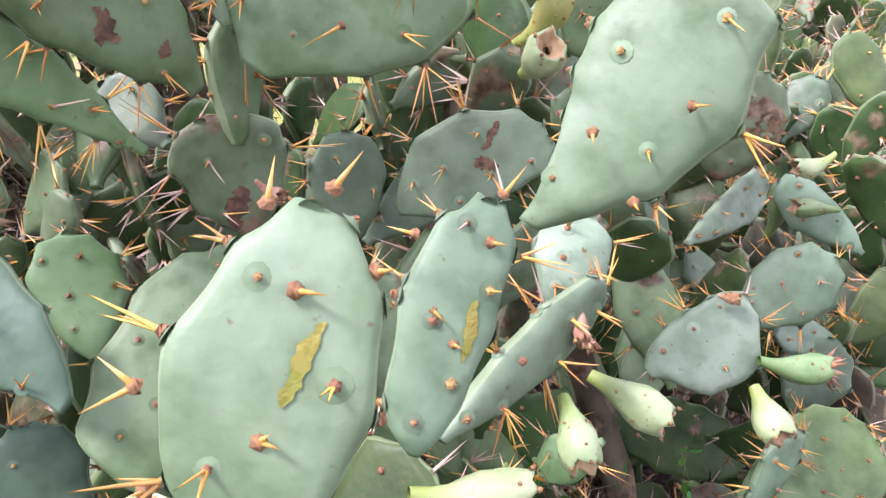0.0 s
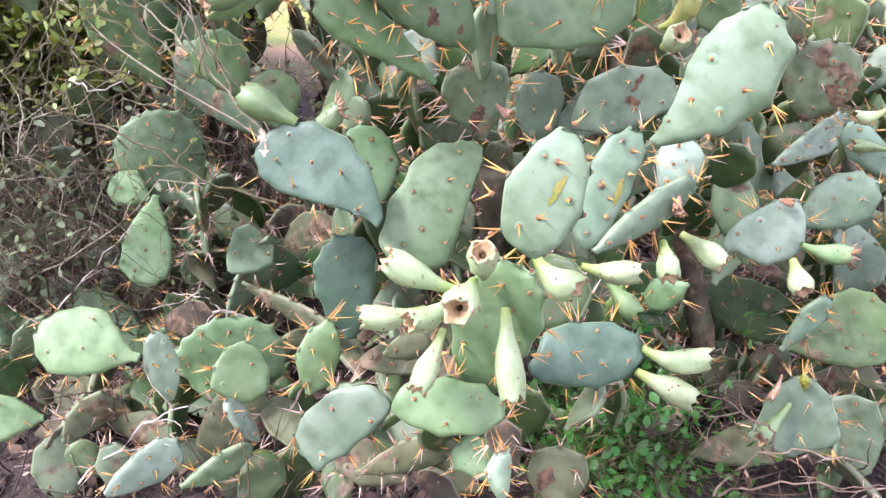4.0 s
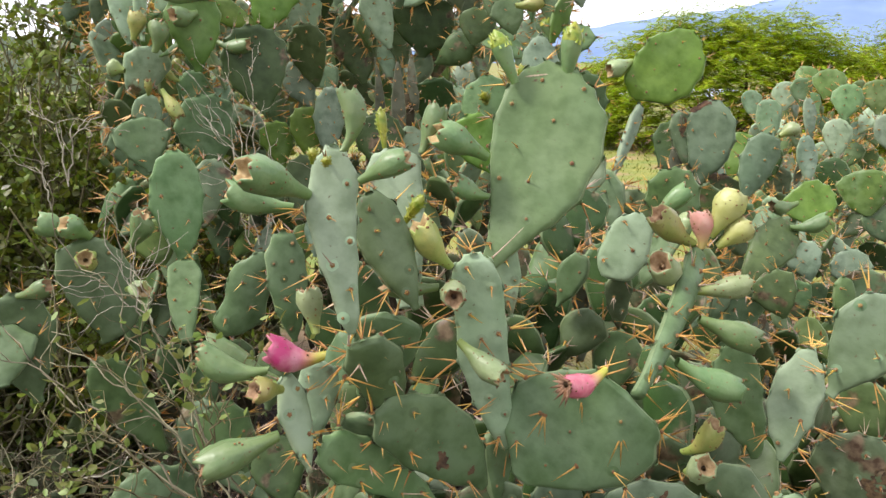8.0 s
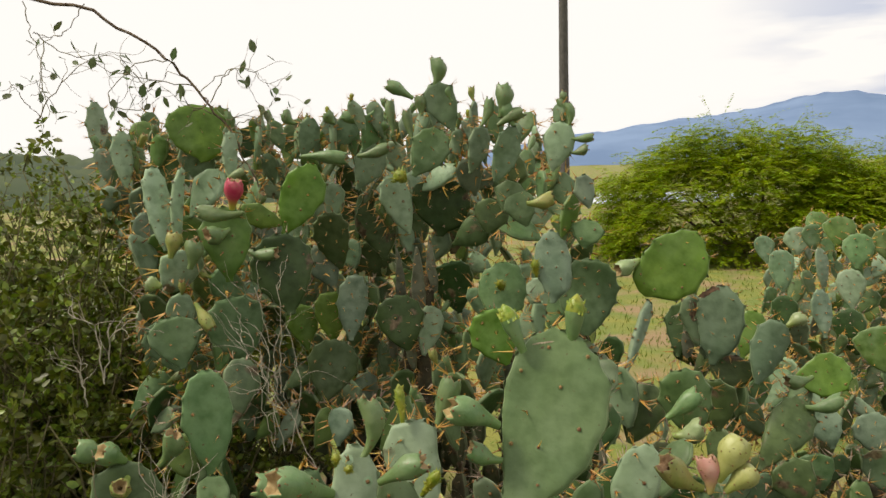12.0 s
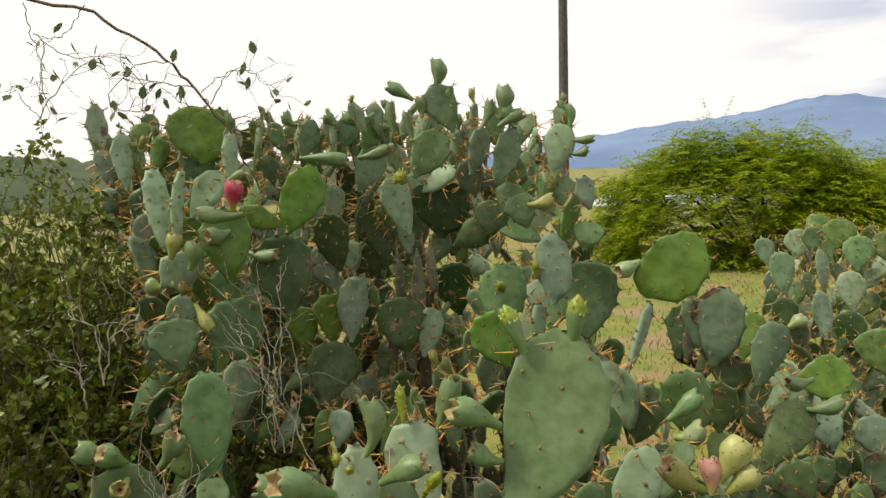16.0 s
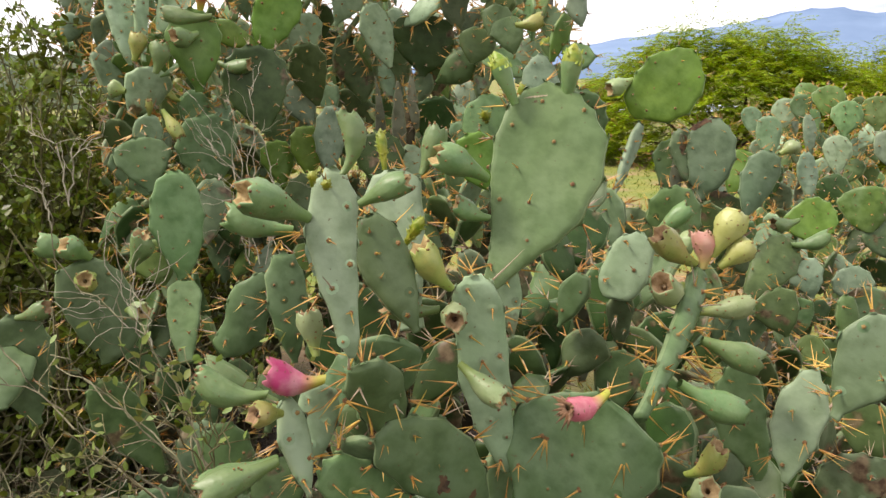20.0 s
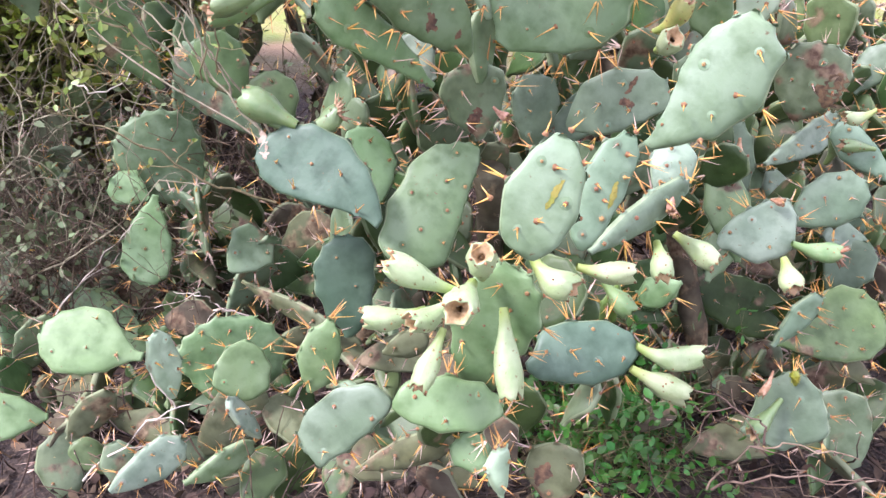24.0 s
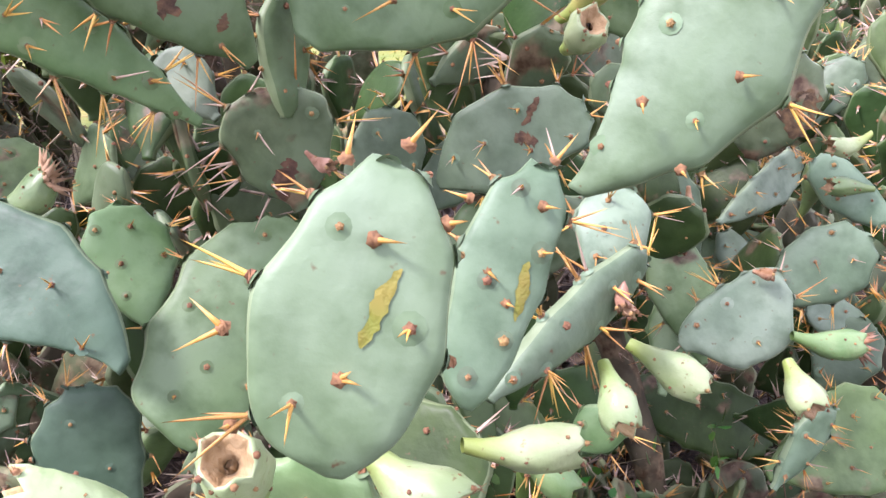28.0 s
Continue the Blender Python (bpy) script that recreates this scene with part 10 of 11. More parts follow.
joint(547, right, (0.674, 1.058, 0.252), (0.783, 1.095, 0.289), 0.089, (0.111, -0.842, 0.528), "dark")
joint(548, right, (0.704, 1.139, 0.349), (0.747, 1.133, 0.462), 0.080, (-0.827, -0.485, 0.285), "moss")
joint(549, right, (0.807, 1.642, 0.513), (0.722, 1.602, 0.658), 0.131, (0.089, -0.972, -0.218), "olive")
joint(550, front, (-0.065, 0.646, 0.384), (-0.083, 0.626, 0.496), 0.077, (-0.498, -0.836, -0.229), "moss")
joint(551, right, (0.568, 1.096, 0.493), (0.590, 1.097, 0.591), 0.061, (-0.277, -0.958, 0.070), "olive")
joint(552, right, (0.580, 1.039, 0.626), (0.625, 1.017, 0.747), 0.070, (-0.374, -0.927, -0.028), "dark")
joint(553, right, (0.676, 0.891, 0.258), (0.591, 0.892, 0.329), 0.060, (0.405, -0.772, 0.490), "cork")
joint(554, right, (0.636, 1.007, 0.474), (0.571, 1.000, 0.586), 0.085, (-0.483, -0.812, -0.328), "dark")
joint(555, right, (0.603, 1.119, 0.664), (0.583, 1.141, 0.771), 0.077, (-0.232, -0.961, 0.150), "scar")
joint(556, centre, (0.238, 0.854, 0.577), (0.199, 0.866, 0.683), 0.062, (0.149, -0.975, 0.163), "dark")
joint(557, right, (0.948, 1.935, 0.585), (1.019, 1.900, 0.680), 0.094, (-0.712, -0.639, 0.290), "scar", True)
joint(558, centre, (-0.075, 0.623, 0.520), (-0.069, 0.656, 0.649), 0.108, (0.107, -0.965, 0.240), "scar")
joint(559, left, (-0.605, 0.995, 0.479), (-0.575, 0.920, 0.588), 0.105, (0.818, -0.346, -0.459), "dark")
joint(560, right, (0.646, 1.100, 0.688), (0.602, 1.146, 0.813), 0.083, (-0.109, -0.944, 0.313), "olive")
joint(561, left, (-0.526, 0.796, 0.487), (-0.512, 0.812, 0.601), 0.073, (0.110, -0.986, 0.126), "olive")
joint(562, right, (1.057, 2.420, 0.468), (1.032, 2.383, 0.591), 0.101, (0.496, -0.855, -0.150), "olive")
joint(563, right, (0.594, 1.075, 0.533), (0.607, 1.015, 0.617), 0.061, (-0.826, -0.511, -0.238), "dark")
joint(564, right, (0.539, 0.953, 0.390), (0.558, 0.894, 0.460), 0.047, (0.979, 0.127, -0.157), "moss")
joint(565, right, (0.407, 0.966, 0.206), (0.490, 0.862, 0.273), 0.079, (-0.824, -0.535, 0.187), "dark")
joint(566, right, (0.657, 1.239, 0.517), (0.686, 1.239, 0.603), 0.073, (-0.794, -0.545, 0.268), "olive")
joint(567, right, (0.638, 1.074, 0.464), (0.554, 1.079, 0.573), 0.104, (0.272, -0.927, 0.257), "scar")
joint(568, right, (0.569, 1.115, 0.599), (0.591, 1.164, 0.681), 0.062, (-0.634, -0.575, 0.517), "olive")
joint(569, distant, (1.773, 3.327, 0.526), (1.812, 3.331, 0.636), 0.072, (0.439, -0.890, -0.122), "green")
joint(570, right, (0.591, 0.905, 0.263), (0.574, 0.904, 0.379), 0.071, (-0.595, -0.798, -0.095), "cork")
joint(571, right, (1.178, 2.285, 0.620), (1.082, 2.250, 0.756), 0.132, (-0.307, -0.843, -0.442), "dark", True)
joint(572, front, (-0.475, 0.679, 0.326), (-0.406, 0.717, 0.398), 0.060, (-0.341, -0.659, 0.670), "scar")
joint(573, right, (0.456, 1.019, 0.300), (0.495, 0.973, 0.428), 0.083, (-0.864, -0.496, 0.080), "dark")
joint(574, right, (1.102, 2.442, 0.566), (1.086, 2.483, 0.678), 0.081, (-0.557, -0.802, 0.216), "dark", True)
joint(575, right, (0.314, 1.031, 0.506), (0.396, 1.053, 0.620), 0.085, (-0.507, -0.701, 0.502), "dark")
joint(576, centre, (-0.202, 0.638, 0.787), (-0.194, 0.674, 0.909), 0.071, (0.834, -0.542, 0.103), "moss")
joint(577, centre, (-0.324, 0.739, 0.655), (-0.337, 0.704, 0.797), 0.115, (-0.817, -0.538, -0.205), "dark")
joint(578, right, (0.589, 1.060, 0.568), (0.512, 1.065, 0.635), 0.058, (-0.473, -0.733, -0.489), "olive")
joint(579, right, (0.603, 0.916, 0.564), (0.528, 0.913, 0.691), 0.082, (-0.544, -0.767, -0.341), "dark")
joint(580, right, (0.477, 1.083, 0.552), (0.524, 1.076, 0.634), 0.062, (-0.554, -0.796, 0.245), "dark")
joint(581, right, (0.726, 1.066, 0.277), (0.631, 1.063, 0.378), 0.090, (0.009, -1.000, -0.016), "dark")
joint(582, right, (0.878, 2.273, 0.659), (0.962, 2.331, 0.760), 0.097, (-0.640, -0.309, 0.703), "olive", True)
joint(583, right, (1.177, 2.393, 0.596), (1.099, 2.384, 0.693), 0.088, (-0.183, -0.955, -0.233), "scar", True)
joint(584, front, (-0.115, 1.005, 0.453), (-0.120, 1.030, 0.547), 0.059, (-0.122, -0.961, 0.249), "dark")
joint(585, right, (0.587, 0.952, 0.387), (0.672, 0.944, 0.499), 0.099, (-0.273, -0.952, 0.141), "olive")
joint(586, right, (1.052, 2.273, 0.683), (1.060, 2.354, 0.764), 0.075, (-0.468, -0.603, 0.645), "scar", True)
joint(587, right, (0.687, 1.016, 0.067), (0.720, 0.921, 0.127), 0.077, (-0.956, -0.180, 0.231), "dark")
joint(588, right, (1.073, 2.335, 0.456), (1.030, 2.280, 0.605), 0.120, (0.268, -0.927, -0.264), "dark")
joint(589, centre, (-0.472, 0.836, 0.592), (-0.473, 0.915, 0.685), 0.088, (0.394, -0.697, 0.599), "moss")
joint(590, centre, (-0.059, 0.974, 0.598), (-0.112, 0.932, 0.731), 0.094, (0.812, -0.566, 0.142), "dark")
joint(591, centre, (-0.062, 0.827, 0.527), (-0.082, 0.844, 0.615), 0.059, (0.663, -0.695, 0.279), "olive")
joint(592, right, (1.187, 2.486, 0.502), (1.214, 2.529, 0.632), 0.096, (-0.943, -0.209, 0.259), "olive")
joint(593, low, (0.194, 0.885, 0.120), (0.076, 0.920, 0.171), 0.107, (-0.379, -0.890, -0.255), "old")
joint(594, right, (0.616, 0.930, 0.187), (0.716, 0.962, 0.238), 0.088, (-0.249, -0.532, 0.809), "olive")
joint(595, right, (0.598, 1.078, 0.584), (0.568, 1.085, 0.718), 0.074, (-0.401, -0.915, -0.042), "dark")
joint(596, left, (-0.504, 0.817, 0.498), (-0.591, 0.778, 0.612), 0.075, (0.604, -0.772, 0.196), "dark")
joint(597, right, (0.631, 0.981, 0.377), (0.572, 1.006, 0.498), 0.082, (0.345, -0.873, 0.346), "scar")
joint(598, centre, (-0.070, 0.815, 0.781), (0.013, 0.860, 0.826), 0.073, (0.504, -0.862, -0.059), "scar")
joint(599, right, (0.329, 0.916, 0.449), (0.382, 0.857, 0.568), 0.109, (-0.926, -0.075, 0.371), "dark")
joint(600, distant, (1.867, 3.469, 0.428), (1.838, 3.473, 0.559), 0.068, (-0.835, -0.523, -0.170), "scar")
joint(601, left, (-0.930, 0.771, 0.133), (-0.794, 0.769, 0.171), 0.091, (-0.156, -0.843, 0.514), "cork")
joint(602, left, (-1.463, 1.005, 0.031), (-1.579, 1.060, 0.130), 0.098, (0.454, -0.432, 0.779), "scar")
joint(603, left, (-1.338, 1.324, 0.032), (-1.370, 1.221, 0.068), 0.077, (0.931, -0.177, 0.320), "old")
joint(604, left, (-0.859, 0.627, 0.037), (-0.823, 0.536, 0.109), 0.063, (0.670, 0.605, 0.430), "dark")
joint(605, left, (-0.831, 0.571, 0.063), (-0.912, 0.628, 0.104), 0.064, (0.406, -0.075, 0.911), "dark")
joint(606, left, (-1.006, 0.623, 0.019), (-0.869, 0.612, 0.065), 0.097, (-0.286, -0.668, 0.687), "olive")
joint(607, left, (-1.630, 1.191, 0.005), (-1.733, 1.124, 0.090), 0.081, (0.648, -0.027, 0.761), "scar")
joint(608, left, (-1.475, 0.829, 0.141), (-1.339, 0.881, 0.194), 0.113, (-0.023, -0.689, 0.724), "dark")
joint(609, left, (-1.290, 0.663, 0.054), (-1.331, 0.687, 0.159), 0.068, (0.894, -0.205, 0.399), "scar")
joint(610, left, (-1.700, 1.186, 0.061), (-1.642, 1.098, 0.180), 0.121, (-0.559, -0.774, -0.298), "dark")
joint(611, left, (-1.271, 1.029, 0.077), (-1.390, 0.934, 0.134), 0.085, (0.635, -0.772, 0.030), "cork")
joint(612, left, (-1.274, 0.928, 0.033), (-1.171, 0.969, 0.121), 0.096, (0.534, -0.809, -0.246), "old")
joint(613, left, (-1.382, 1.016, 0.168), (-1.462, 0.918, 0.208), 0.104, (0.752, -0.393, 0.529), "old")
joint(614, left, (-1.619, 1.058, 0.094), (-1.601, 1.195, 0.154), 0.115, (0.714, -0.359, 0.601), "dark")
joint(615, left, (-1.482, 0.998, 0.114), (-1.513, 0.869, 0.218), 0.093, (-0.912, 0.368, 0.180), "dark")
joint(616, left, (-1.213, 1.242, 0.115), (-1.239, 1.096, 0.174), 0.118, (0.986, -0.148, 0.075), "dark")
joint(617, left, (-1.043, 0.459, 0.075), (-0.946, 0.487, 0.114), 0.067, (-0.190, -0.518, 0.834), "cork")
joint(618, left, (-1.134, 1.026, 0.114), (-1.230, 0.966, 0.158), 0.098, (0.598, -0.753, 0.276), "scar")
joint(619, left, (-1.414, 0.773, 0.117), (-1.316, 0.805, 0.181), 0.085, (-0.055, -0.856, 0.514), "scar")
joint(620, left, (-0.793, 0.991, 0.019), (-0.825, 0.903, 0.066), 0.078, (0.873, -0.056, 0.484), "old")
joint(621, left, (-0.681, 0.492, 0.047), (-0.797, 0.445, 0.077), 0.077, (0.425, -0.636, 0.644), "scar")
joint(622, left, (-0.789, 0.940, 0.013), (-0.740, 0.933, 0.164), 0.125, (0.748, -0.607, -0.268), "scar")
joint(623, left, (-1.093, 0.599, 0.025), (-1.156, 0.706, 0.077), 0.096, (-0.447, -0.585, 0.676), "cork")
joint(624, left, (-0.732, 0.622, 0.015), (-0.841, 0.654, 0.065), 0.074, (0.004, -0.836, 0.548), "scar")
joint(625, left, (-0.886, 0.429, 0.021), (-0.946, 0.424, 0.094), 0.068, (0.636, -0.607, 0.477), "olive")
joint(626, left, (-0.551, 0.324, 0.088), (-0.545, 0.438, 0.144), 0.088, (0.321, -0.433, 0.842), "dark")
joint(627, left, (-1.022, 0.814, 0.066), (-0.897, 0.788, 0.121), 0.099, (-0.430, -0.543, 0.721), "dark")
joint(628, left, (-0.793, 0.528, 0.113), (-0.763, 0.622, 0.209), 0.086, (0.753, -0.572, 0.327), "dark")



def grow(parent, seed, root, ceiling, kinds, size=(0.11, 0.17), lean=0.55, most=9, corky=2, branch=0.55):
    """A chain of joints that rises from a root and forks, up to a ceiling."""
    rng = random.Random(seed)
    open_tips = [(Vector(root), Vector((rng.uniform(-0.3, 0.3), rng.uniform(-0.3, 0.3), 1)), 0)]
    made = 0
    while open_tips and made < most:
        base, way, level = open_tips.pop(0)
        long = rng.uniform(*size) * (1.25 if level < corky else 1.0)
        d = (way.normalized() + lean * rand_dir(rng, 0.5) * (0.5 if level < corky else 1.0)).normalized()
        tip = base + d * long
        if tip.z > ceiling or tip.z < 0.03:
            d = Vector((d.x, d.y, 0.25)).normalized()
            tip = base + d * long * 0.8
            if tip.z > ceiling + 0.03:
                continue
        face = Vector((rng.gauss(0, 0.7), -1 + rng.gauss(0, 0.4), rng.gauss(0, 0.4)))
        if abs(face.normalized().dot(d)) > 0.9:
            face = Vector((1, 0, 0.2))
        kind = ("cork" if level == 0 else "old") if level < corky else rng.choice(kinds)
        pad("grown %s %d" % (seed, made), parent, base, tip, long * (rng.uniform(0.35, 0.5) if level < corky else rng.uniform(0.62, 0.85)), face, kind, spine=0.03, detail=0, number=0.8, thick=0.03 if level < corky else 0.016)
        made += 1
        for _ in range(2 if rng.random() < branch else 1):
            open_tips.append((base + (tip - base) * rng.uniform(0.86, 0.98), d + Vector((0, 0, 0.25)), level + 1))


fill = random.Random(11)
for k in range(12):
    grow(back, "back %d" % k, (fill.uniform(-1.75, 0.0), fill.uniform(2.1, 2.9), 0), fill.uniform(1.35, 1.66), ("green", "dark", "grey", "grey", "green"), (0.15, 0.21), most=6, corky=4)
# dull, dark kinds: shade between the joints is put into their colour
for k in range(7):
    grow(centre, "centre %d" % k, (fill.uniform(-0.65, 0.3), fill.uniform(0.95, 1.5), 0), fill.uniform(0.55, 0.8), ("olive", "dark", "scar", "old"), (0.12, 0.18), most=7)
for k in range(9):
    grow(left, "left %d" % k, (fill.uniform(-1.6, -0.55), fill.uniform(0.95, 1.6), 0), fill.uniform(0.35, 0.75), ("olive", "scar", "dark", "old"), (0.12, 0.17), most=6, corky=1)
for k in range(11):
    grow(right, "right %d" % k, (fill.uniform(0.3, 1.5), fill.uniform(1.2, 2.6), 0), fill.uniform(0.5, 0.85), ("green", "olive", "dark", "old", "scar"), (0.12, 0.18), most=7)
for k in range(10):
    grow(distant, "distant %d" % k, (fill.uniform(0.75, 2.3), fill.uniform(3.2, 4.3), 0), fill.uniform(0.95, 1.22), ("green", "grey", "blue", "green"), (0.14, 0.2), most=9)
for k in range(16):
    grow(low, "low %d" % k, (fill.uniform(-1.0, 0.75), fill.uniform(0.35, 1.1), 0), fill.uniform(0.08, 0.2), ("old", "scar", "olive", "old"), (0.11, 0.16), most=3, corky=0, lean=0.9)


def corky_stem(parent, pts, radius, label="brown corky stem", mat=None):
    rng = random.Random(str(pts[0]))
    V, F, S = [], [], []
    P = []
    for a, b in zip(pts[:-1], pts[1:]):
        for k in range(5):
            P.append(Vector(a).lerp(Vector(b), k / 5) + 0.15 * radius * rand_dir(rng))
    P.append(Vector(pts[-1]))
    tube(V, F, S, P, [radius * rng.uniform(0.8, 1.15) for _ in P], 10)
    for k in range(40):
        i = rng.randrange(len(P) - 1)
        way = rand_dir(rng)
        for _ in range(3):
            spike(V, F, S, P[i] + way * radius * 0.9, way + 0.6 * rand_dir(rng), rng.uniform(0.012, 0.03), 0.0008, 1, 3)
    put("stem", mesh_of("stem", V, F, [mat or SKINS["cork"], SPINE_OLD], S), WORLD[parent.name] @ WORLD[parent.name].inverted(), parent, label)


corky_stem(back, [(-0.75, 2.15, 0.0), (-0.72, 2.05, 0.5), (-0.73, 2.02, 0.95), (-0.70, 2.05, 1.25)], 0.03)
corky_stem(right, [(0.30, 0.85, 0.0), (0.24, 0.92, 0.22), (0.18, 1.02, 0.40)], 0.025)
corky_stem(right, [(1.0, 2.35, 0.0), (0.88, 2.3, 0.35), (0.72, 2.2, 0.62)], 0.04)
corky_stem(centre, [(-0.05, 0.95, 0.0), (-0.02, 0.9, 0.4), (0.02, 0.86, 0.78)], 0.028)
corky_stem(centre, [(-0.2, 0.85, 0.0), (-0.18, 0.8, 0.35), (-0.19, 0.72, 0.6)], 0.028)


# shrivelled joints that hang among the stems
for k, (top, end, wide) in enumerate([
    ((-0.194, 1.020, 1.009), (-0.183, 1.050, 0.889), 0.025),
    ((-0.119, 1.050, 1.037), (-0.090, 1.080, 0.930), 0.037),
    ((-0.080, 1.050, 0.963), (-0.097, 1.080, 0.838), 0.031),
    ((-0.144, 1.100, 0.920), (-0.126, 1.130, 0.816), 0.038),
    ((-0.094, 1.100, 1.115), (-0.073, 1.130, 0.936), 0.031),
    ((-0.164, 1.000, 0.919), (-0.147, 1.030, 0.808), 0.033),
    ((-0.747, 1.950, 1.417), (-0.741, 1.980, 1.178), 0.037),
    ((-0.665, 1.900, 1.404), (-0.666, 1.930, 1.188), 0.047),
    ((-0.624, 1.900, 1.439), (-0.615, 1.930, 1.260), 0.036),
    ((-0.699, 1.900, 1.193), (-0.695, 1.930, 1.007), 0.045),
    ((-0.743, 1.850, 1.202), (-0.738, 1.880, 1.054), 0.037),
    ((-1.255, 1.500, 1.462), (-1.229, 1.530, 1.349), 0.035),
    ((-1.465, 1.750, 1.665), (-1.458, 1.780, 1.471), 0.049),
    ((-1.645, 1.850, 1.778), (-1.637, 1.880, 1.613), 0.044),
    ((0.130, 1.800, 1.265), (0.125, 1.830, 1.098), 0.041),
    ((0.729, 3.000, 1.104), (0.719, 3.030, 0.910), 0.049)]):
    owner = centre if top[1] < 1.3 else back if top[0] < 0.1 else right
    pad("husk %d" % k, owner, top, end, wide, (0.5 - 0.2 * (k % 5), -0.9, 0.1), "husk", spine=0.022, detail=0, thick=0.008, fat=0.6)
corky_stem(back, [(-0.62, 2.02, 0.0), (-0.668, 1.950, 0.966), (-0.657, 1.950, 1.221), (-0.650, 1.975, 1.300)], 0.024)

# inner growth of the clumps, its dark skins standing in for shade
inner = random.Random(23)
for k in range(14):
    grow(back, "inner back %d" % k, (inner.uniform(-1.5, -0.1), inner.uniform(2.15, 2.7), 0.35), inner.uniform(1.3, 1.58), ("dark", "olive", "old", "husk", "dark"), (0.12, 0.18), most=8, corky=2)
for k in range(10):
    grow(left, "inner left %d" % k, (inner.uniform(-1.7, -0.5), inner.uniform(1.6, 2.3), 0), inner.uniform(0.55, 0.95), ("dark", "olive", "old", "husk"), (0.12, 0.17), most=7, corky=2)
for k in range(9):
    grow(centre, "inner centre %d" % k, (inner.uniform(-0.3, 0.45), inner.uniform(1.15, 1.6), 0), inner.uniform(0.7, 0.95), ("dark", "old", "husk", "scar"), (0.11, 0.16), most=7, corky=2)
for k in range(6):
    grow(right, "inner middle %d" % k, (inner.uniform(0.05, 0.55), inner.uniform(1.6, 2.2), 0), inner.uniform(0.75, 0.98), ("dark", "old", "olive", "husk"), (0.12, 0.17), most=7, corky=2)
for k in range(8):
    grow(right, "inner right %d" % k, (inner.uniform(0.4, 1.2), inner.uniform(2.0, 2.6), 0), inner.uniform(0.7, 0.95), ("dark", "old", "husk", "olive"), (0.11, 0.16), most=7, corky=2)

# young narrow joints and buds along the top of the large clump
crest = random.Random(31)
for k in range(46):
    x = crest.uniform(-1.62, -0.15)
    foot = Vector((x, crest.uniform(1.85, 2.25), crest.uniform(1.63, 1.75) - 0.03 * (x < -1.2)))
    tip = foot + Vector((crest.gauss(0, 0.022), crest.gauss(0, 0.02), crest.uniform(0.07, 0.13)))
    pad("crest %d" % k, back, foot, tip, crest.uniform(0.026, 0.060), (crest.gauss(0, 0.7), -1, 0.1), crest.choice(("ash", "pale", "ash", "blue", "sage", "green")), spine=0.028, detail=0, fat=0.62)
    if k % 3 == 0:
        fruit("crest %d" % k, tip - Vector((0, 0, 0.006)), tip + Vector((crest.gauss(0, 0.02), 0, crest.uniform(0.03, 0.05))), 0.022, crest.choice(("green", "yellow", "green")))
    elif k % 3 == 1:
        bud("crest %d" % k, tip - Vector((0, 0, 0.004)), tip + Vector((crest.gauss(0, 0.012), 0, crest.uniform(0.02, 0.035))), 0.014, True)


# ---- shrubs, weeds and dry stalks ----
def shrub(name, seed, place, spread, height, stems, leaves, leaf_mat, twig_mat, label, long=0.024, stout=1.0):
    rng = random.Random(seed)
    root = plant(name, place, label, "shrub")
    V, F, S = [], [], []
    LV, LF, LS = [], [], []
    per = max(1, leaves // (stems * 9))
    for _ in range(stems):
        foot = Vector((rng.gauss(0, spread[0] * 0.4), rng.gauss(0, spread[1] * 0.4), 0))
        aim = Vector((rng.uniform(-1, 1) * spread[0], rng.uniform(-1, 1) * spread[1], height * (0.45 + 0.6 * rng.random() ** 0.6))) - foot
        main = wander(rng, foot, aim, 9, aim.length / 9, 0.28)
        BV, BF, BS = [], [], []
        tube(BV, BF, BS, main, [stout * 0.007 * (1 - 0.75 * i / 9) for i in range(10)], 5)
        put("branch", mesh_of("branch", BV, BF, [twig_mat], BS), Matrix.Translation(place), root)
        for _ in range(9):
            i = rng.randrange(2, 10)
            side = wander(rng, main[i], rand_dir(rng, 0.3), 6, rng.uniform(0.025, 0.055), 0.55)
            tube(V, F, S, side, [stout * 0.0026 * (1 - 0.7 * j / 6) for j in range(7)], 4)
            for _ in range(per):
                p = side[rng.randrange(1, 7)] + 0.012 * rand_dir(rng)
                leaf(LV, LF, LS, p, rand_dir(rng, 0.5), rand_dir(rng, 0.6), long * rng.uniform(0.6, 1.3), long * rng.uniform(0.4, 0.75))
    tagged(put("twig_mass", mesh_of("twig_mass", V, F, [twig_mat], S), Matrix.Translation(place), root), kind="stuff")
    tagged(put("foliage", mesh_of("foliage", LV, LF, [leaf_mat], LS), Matrix.Translation(place), root), kind="stuff")
    return root


SHRUB = "dense shrub with small olive leaves and grey twigs"
shrub("shrub", 1, (-1.95, 1.75, 0), (0.42, 0.4), 1.62, 60, 19000, LEAF, SHRUB_TWIG, SHRUB, 0.030)
shrub("shrub", 2, (-1.8, 1.35, 0), (0.30, 0.3), 1.3, 44, 5200, LEAF, SHRUB_TWIG, SHRUB, 0.030)
shrub("shrub", 3, (-2.55, 2.2, 0), (0.55, 0.5), 1.6, 40, 12000, LEAF, SHRUB_TWIG, SHRUB)
shrub("shrub", 6, (-1.8, 2.25, 0), (0.38, 0.3), 1.62, 40, 12000, LEAF, SHRUB_TWIG, SHRUB)
shrub("shrub", 7, (-2.35, 1.5, 0), (0.45, 0.4), 1.6, 50, 15000, LEAF, SHRUB_TWIG, SHRUB, 0.030)
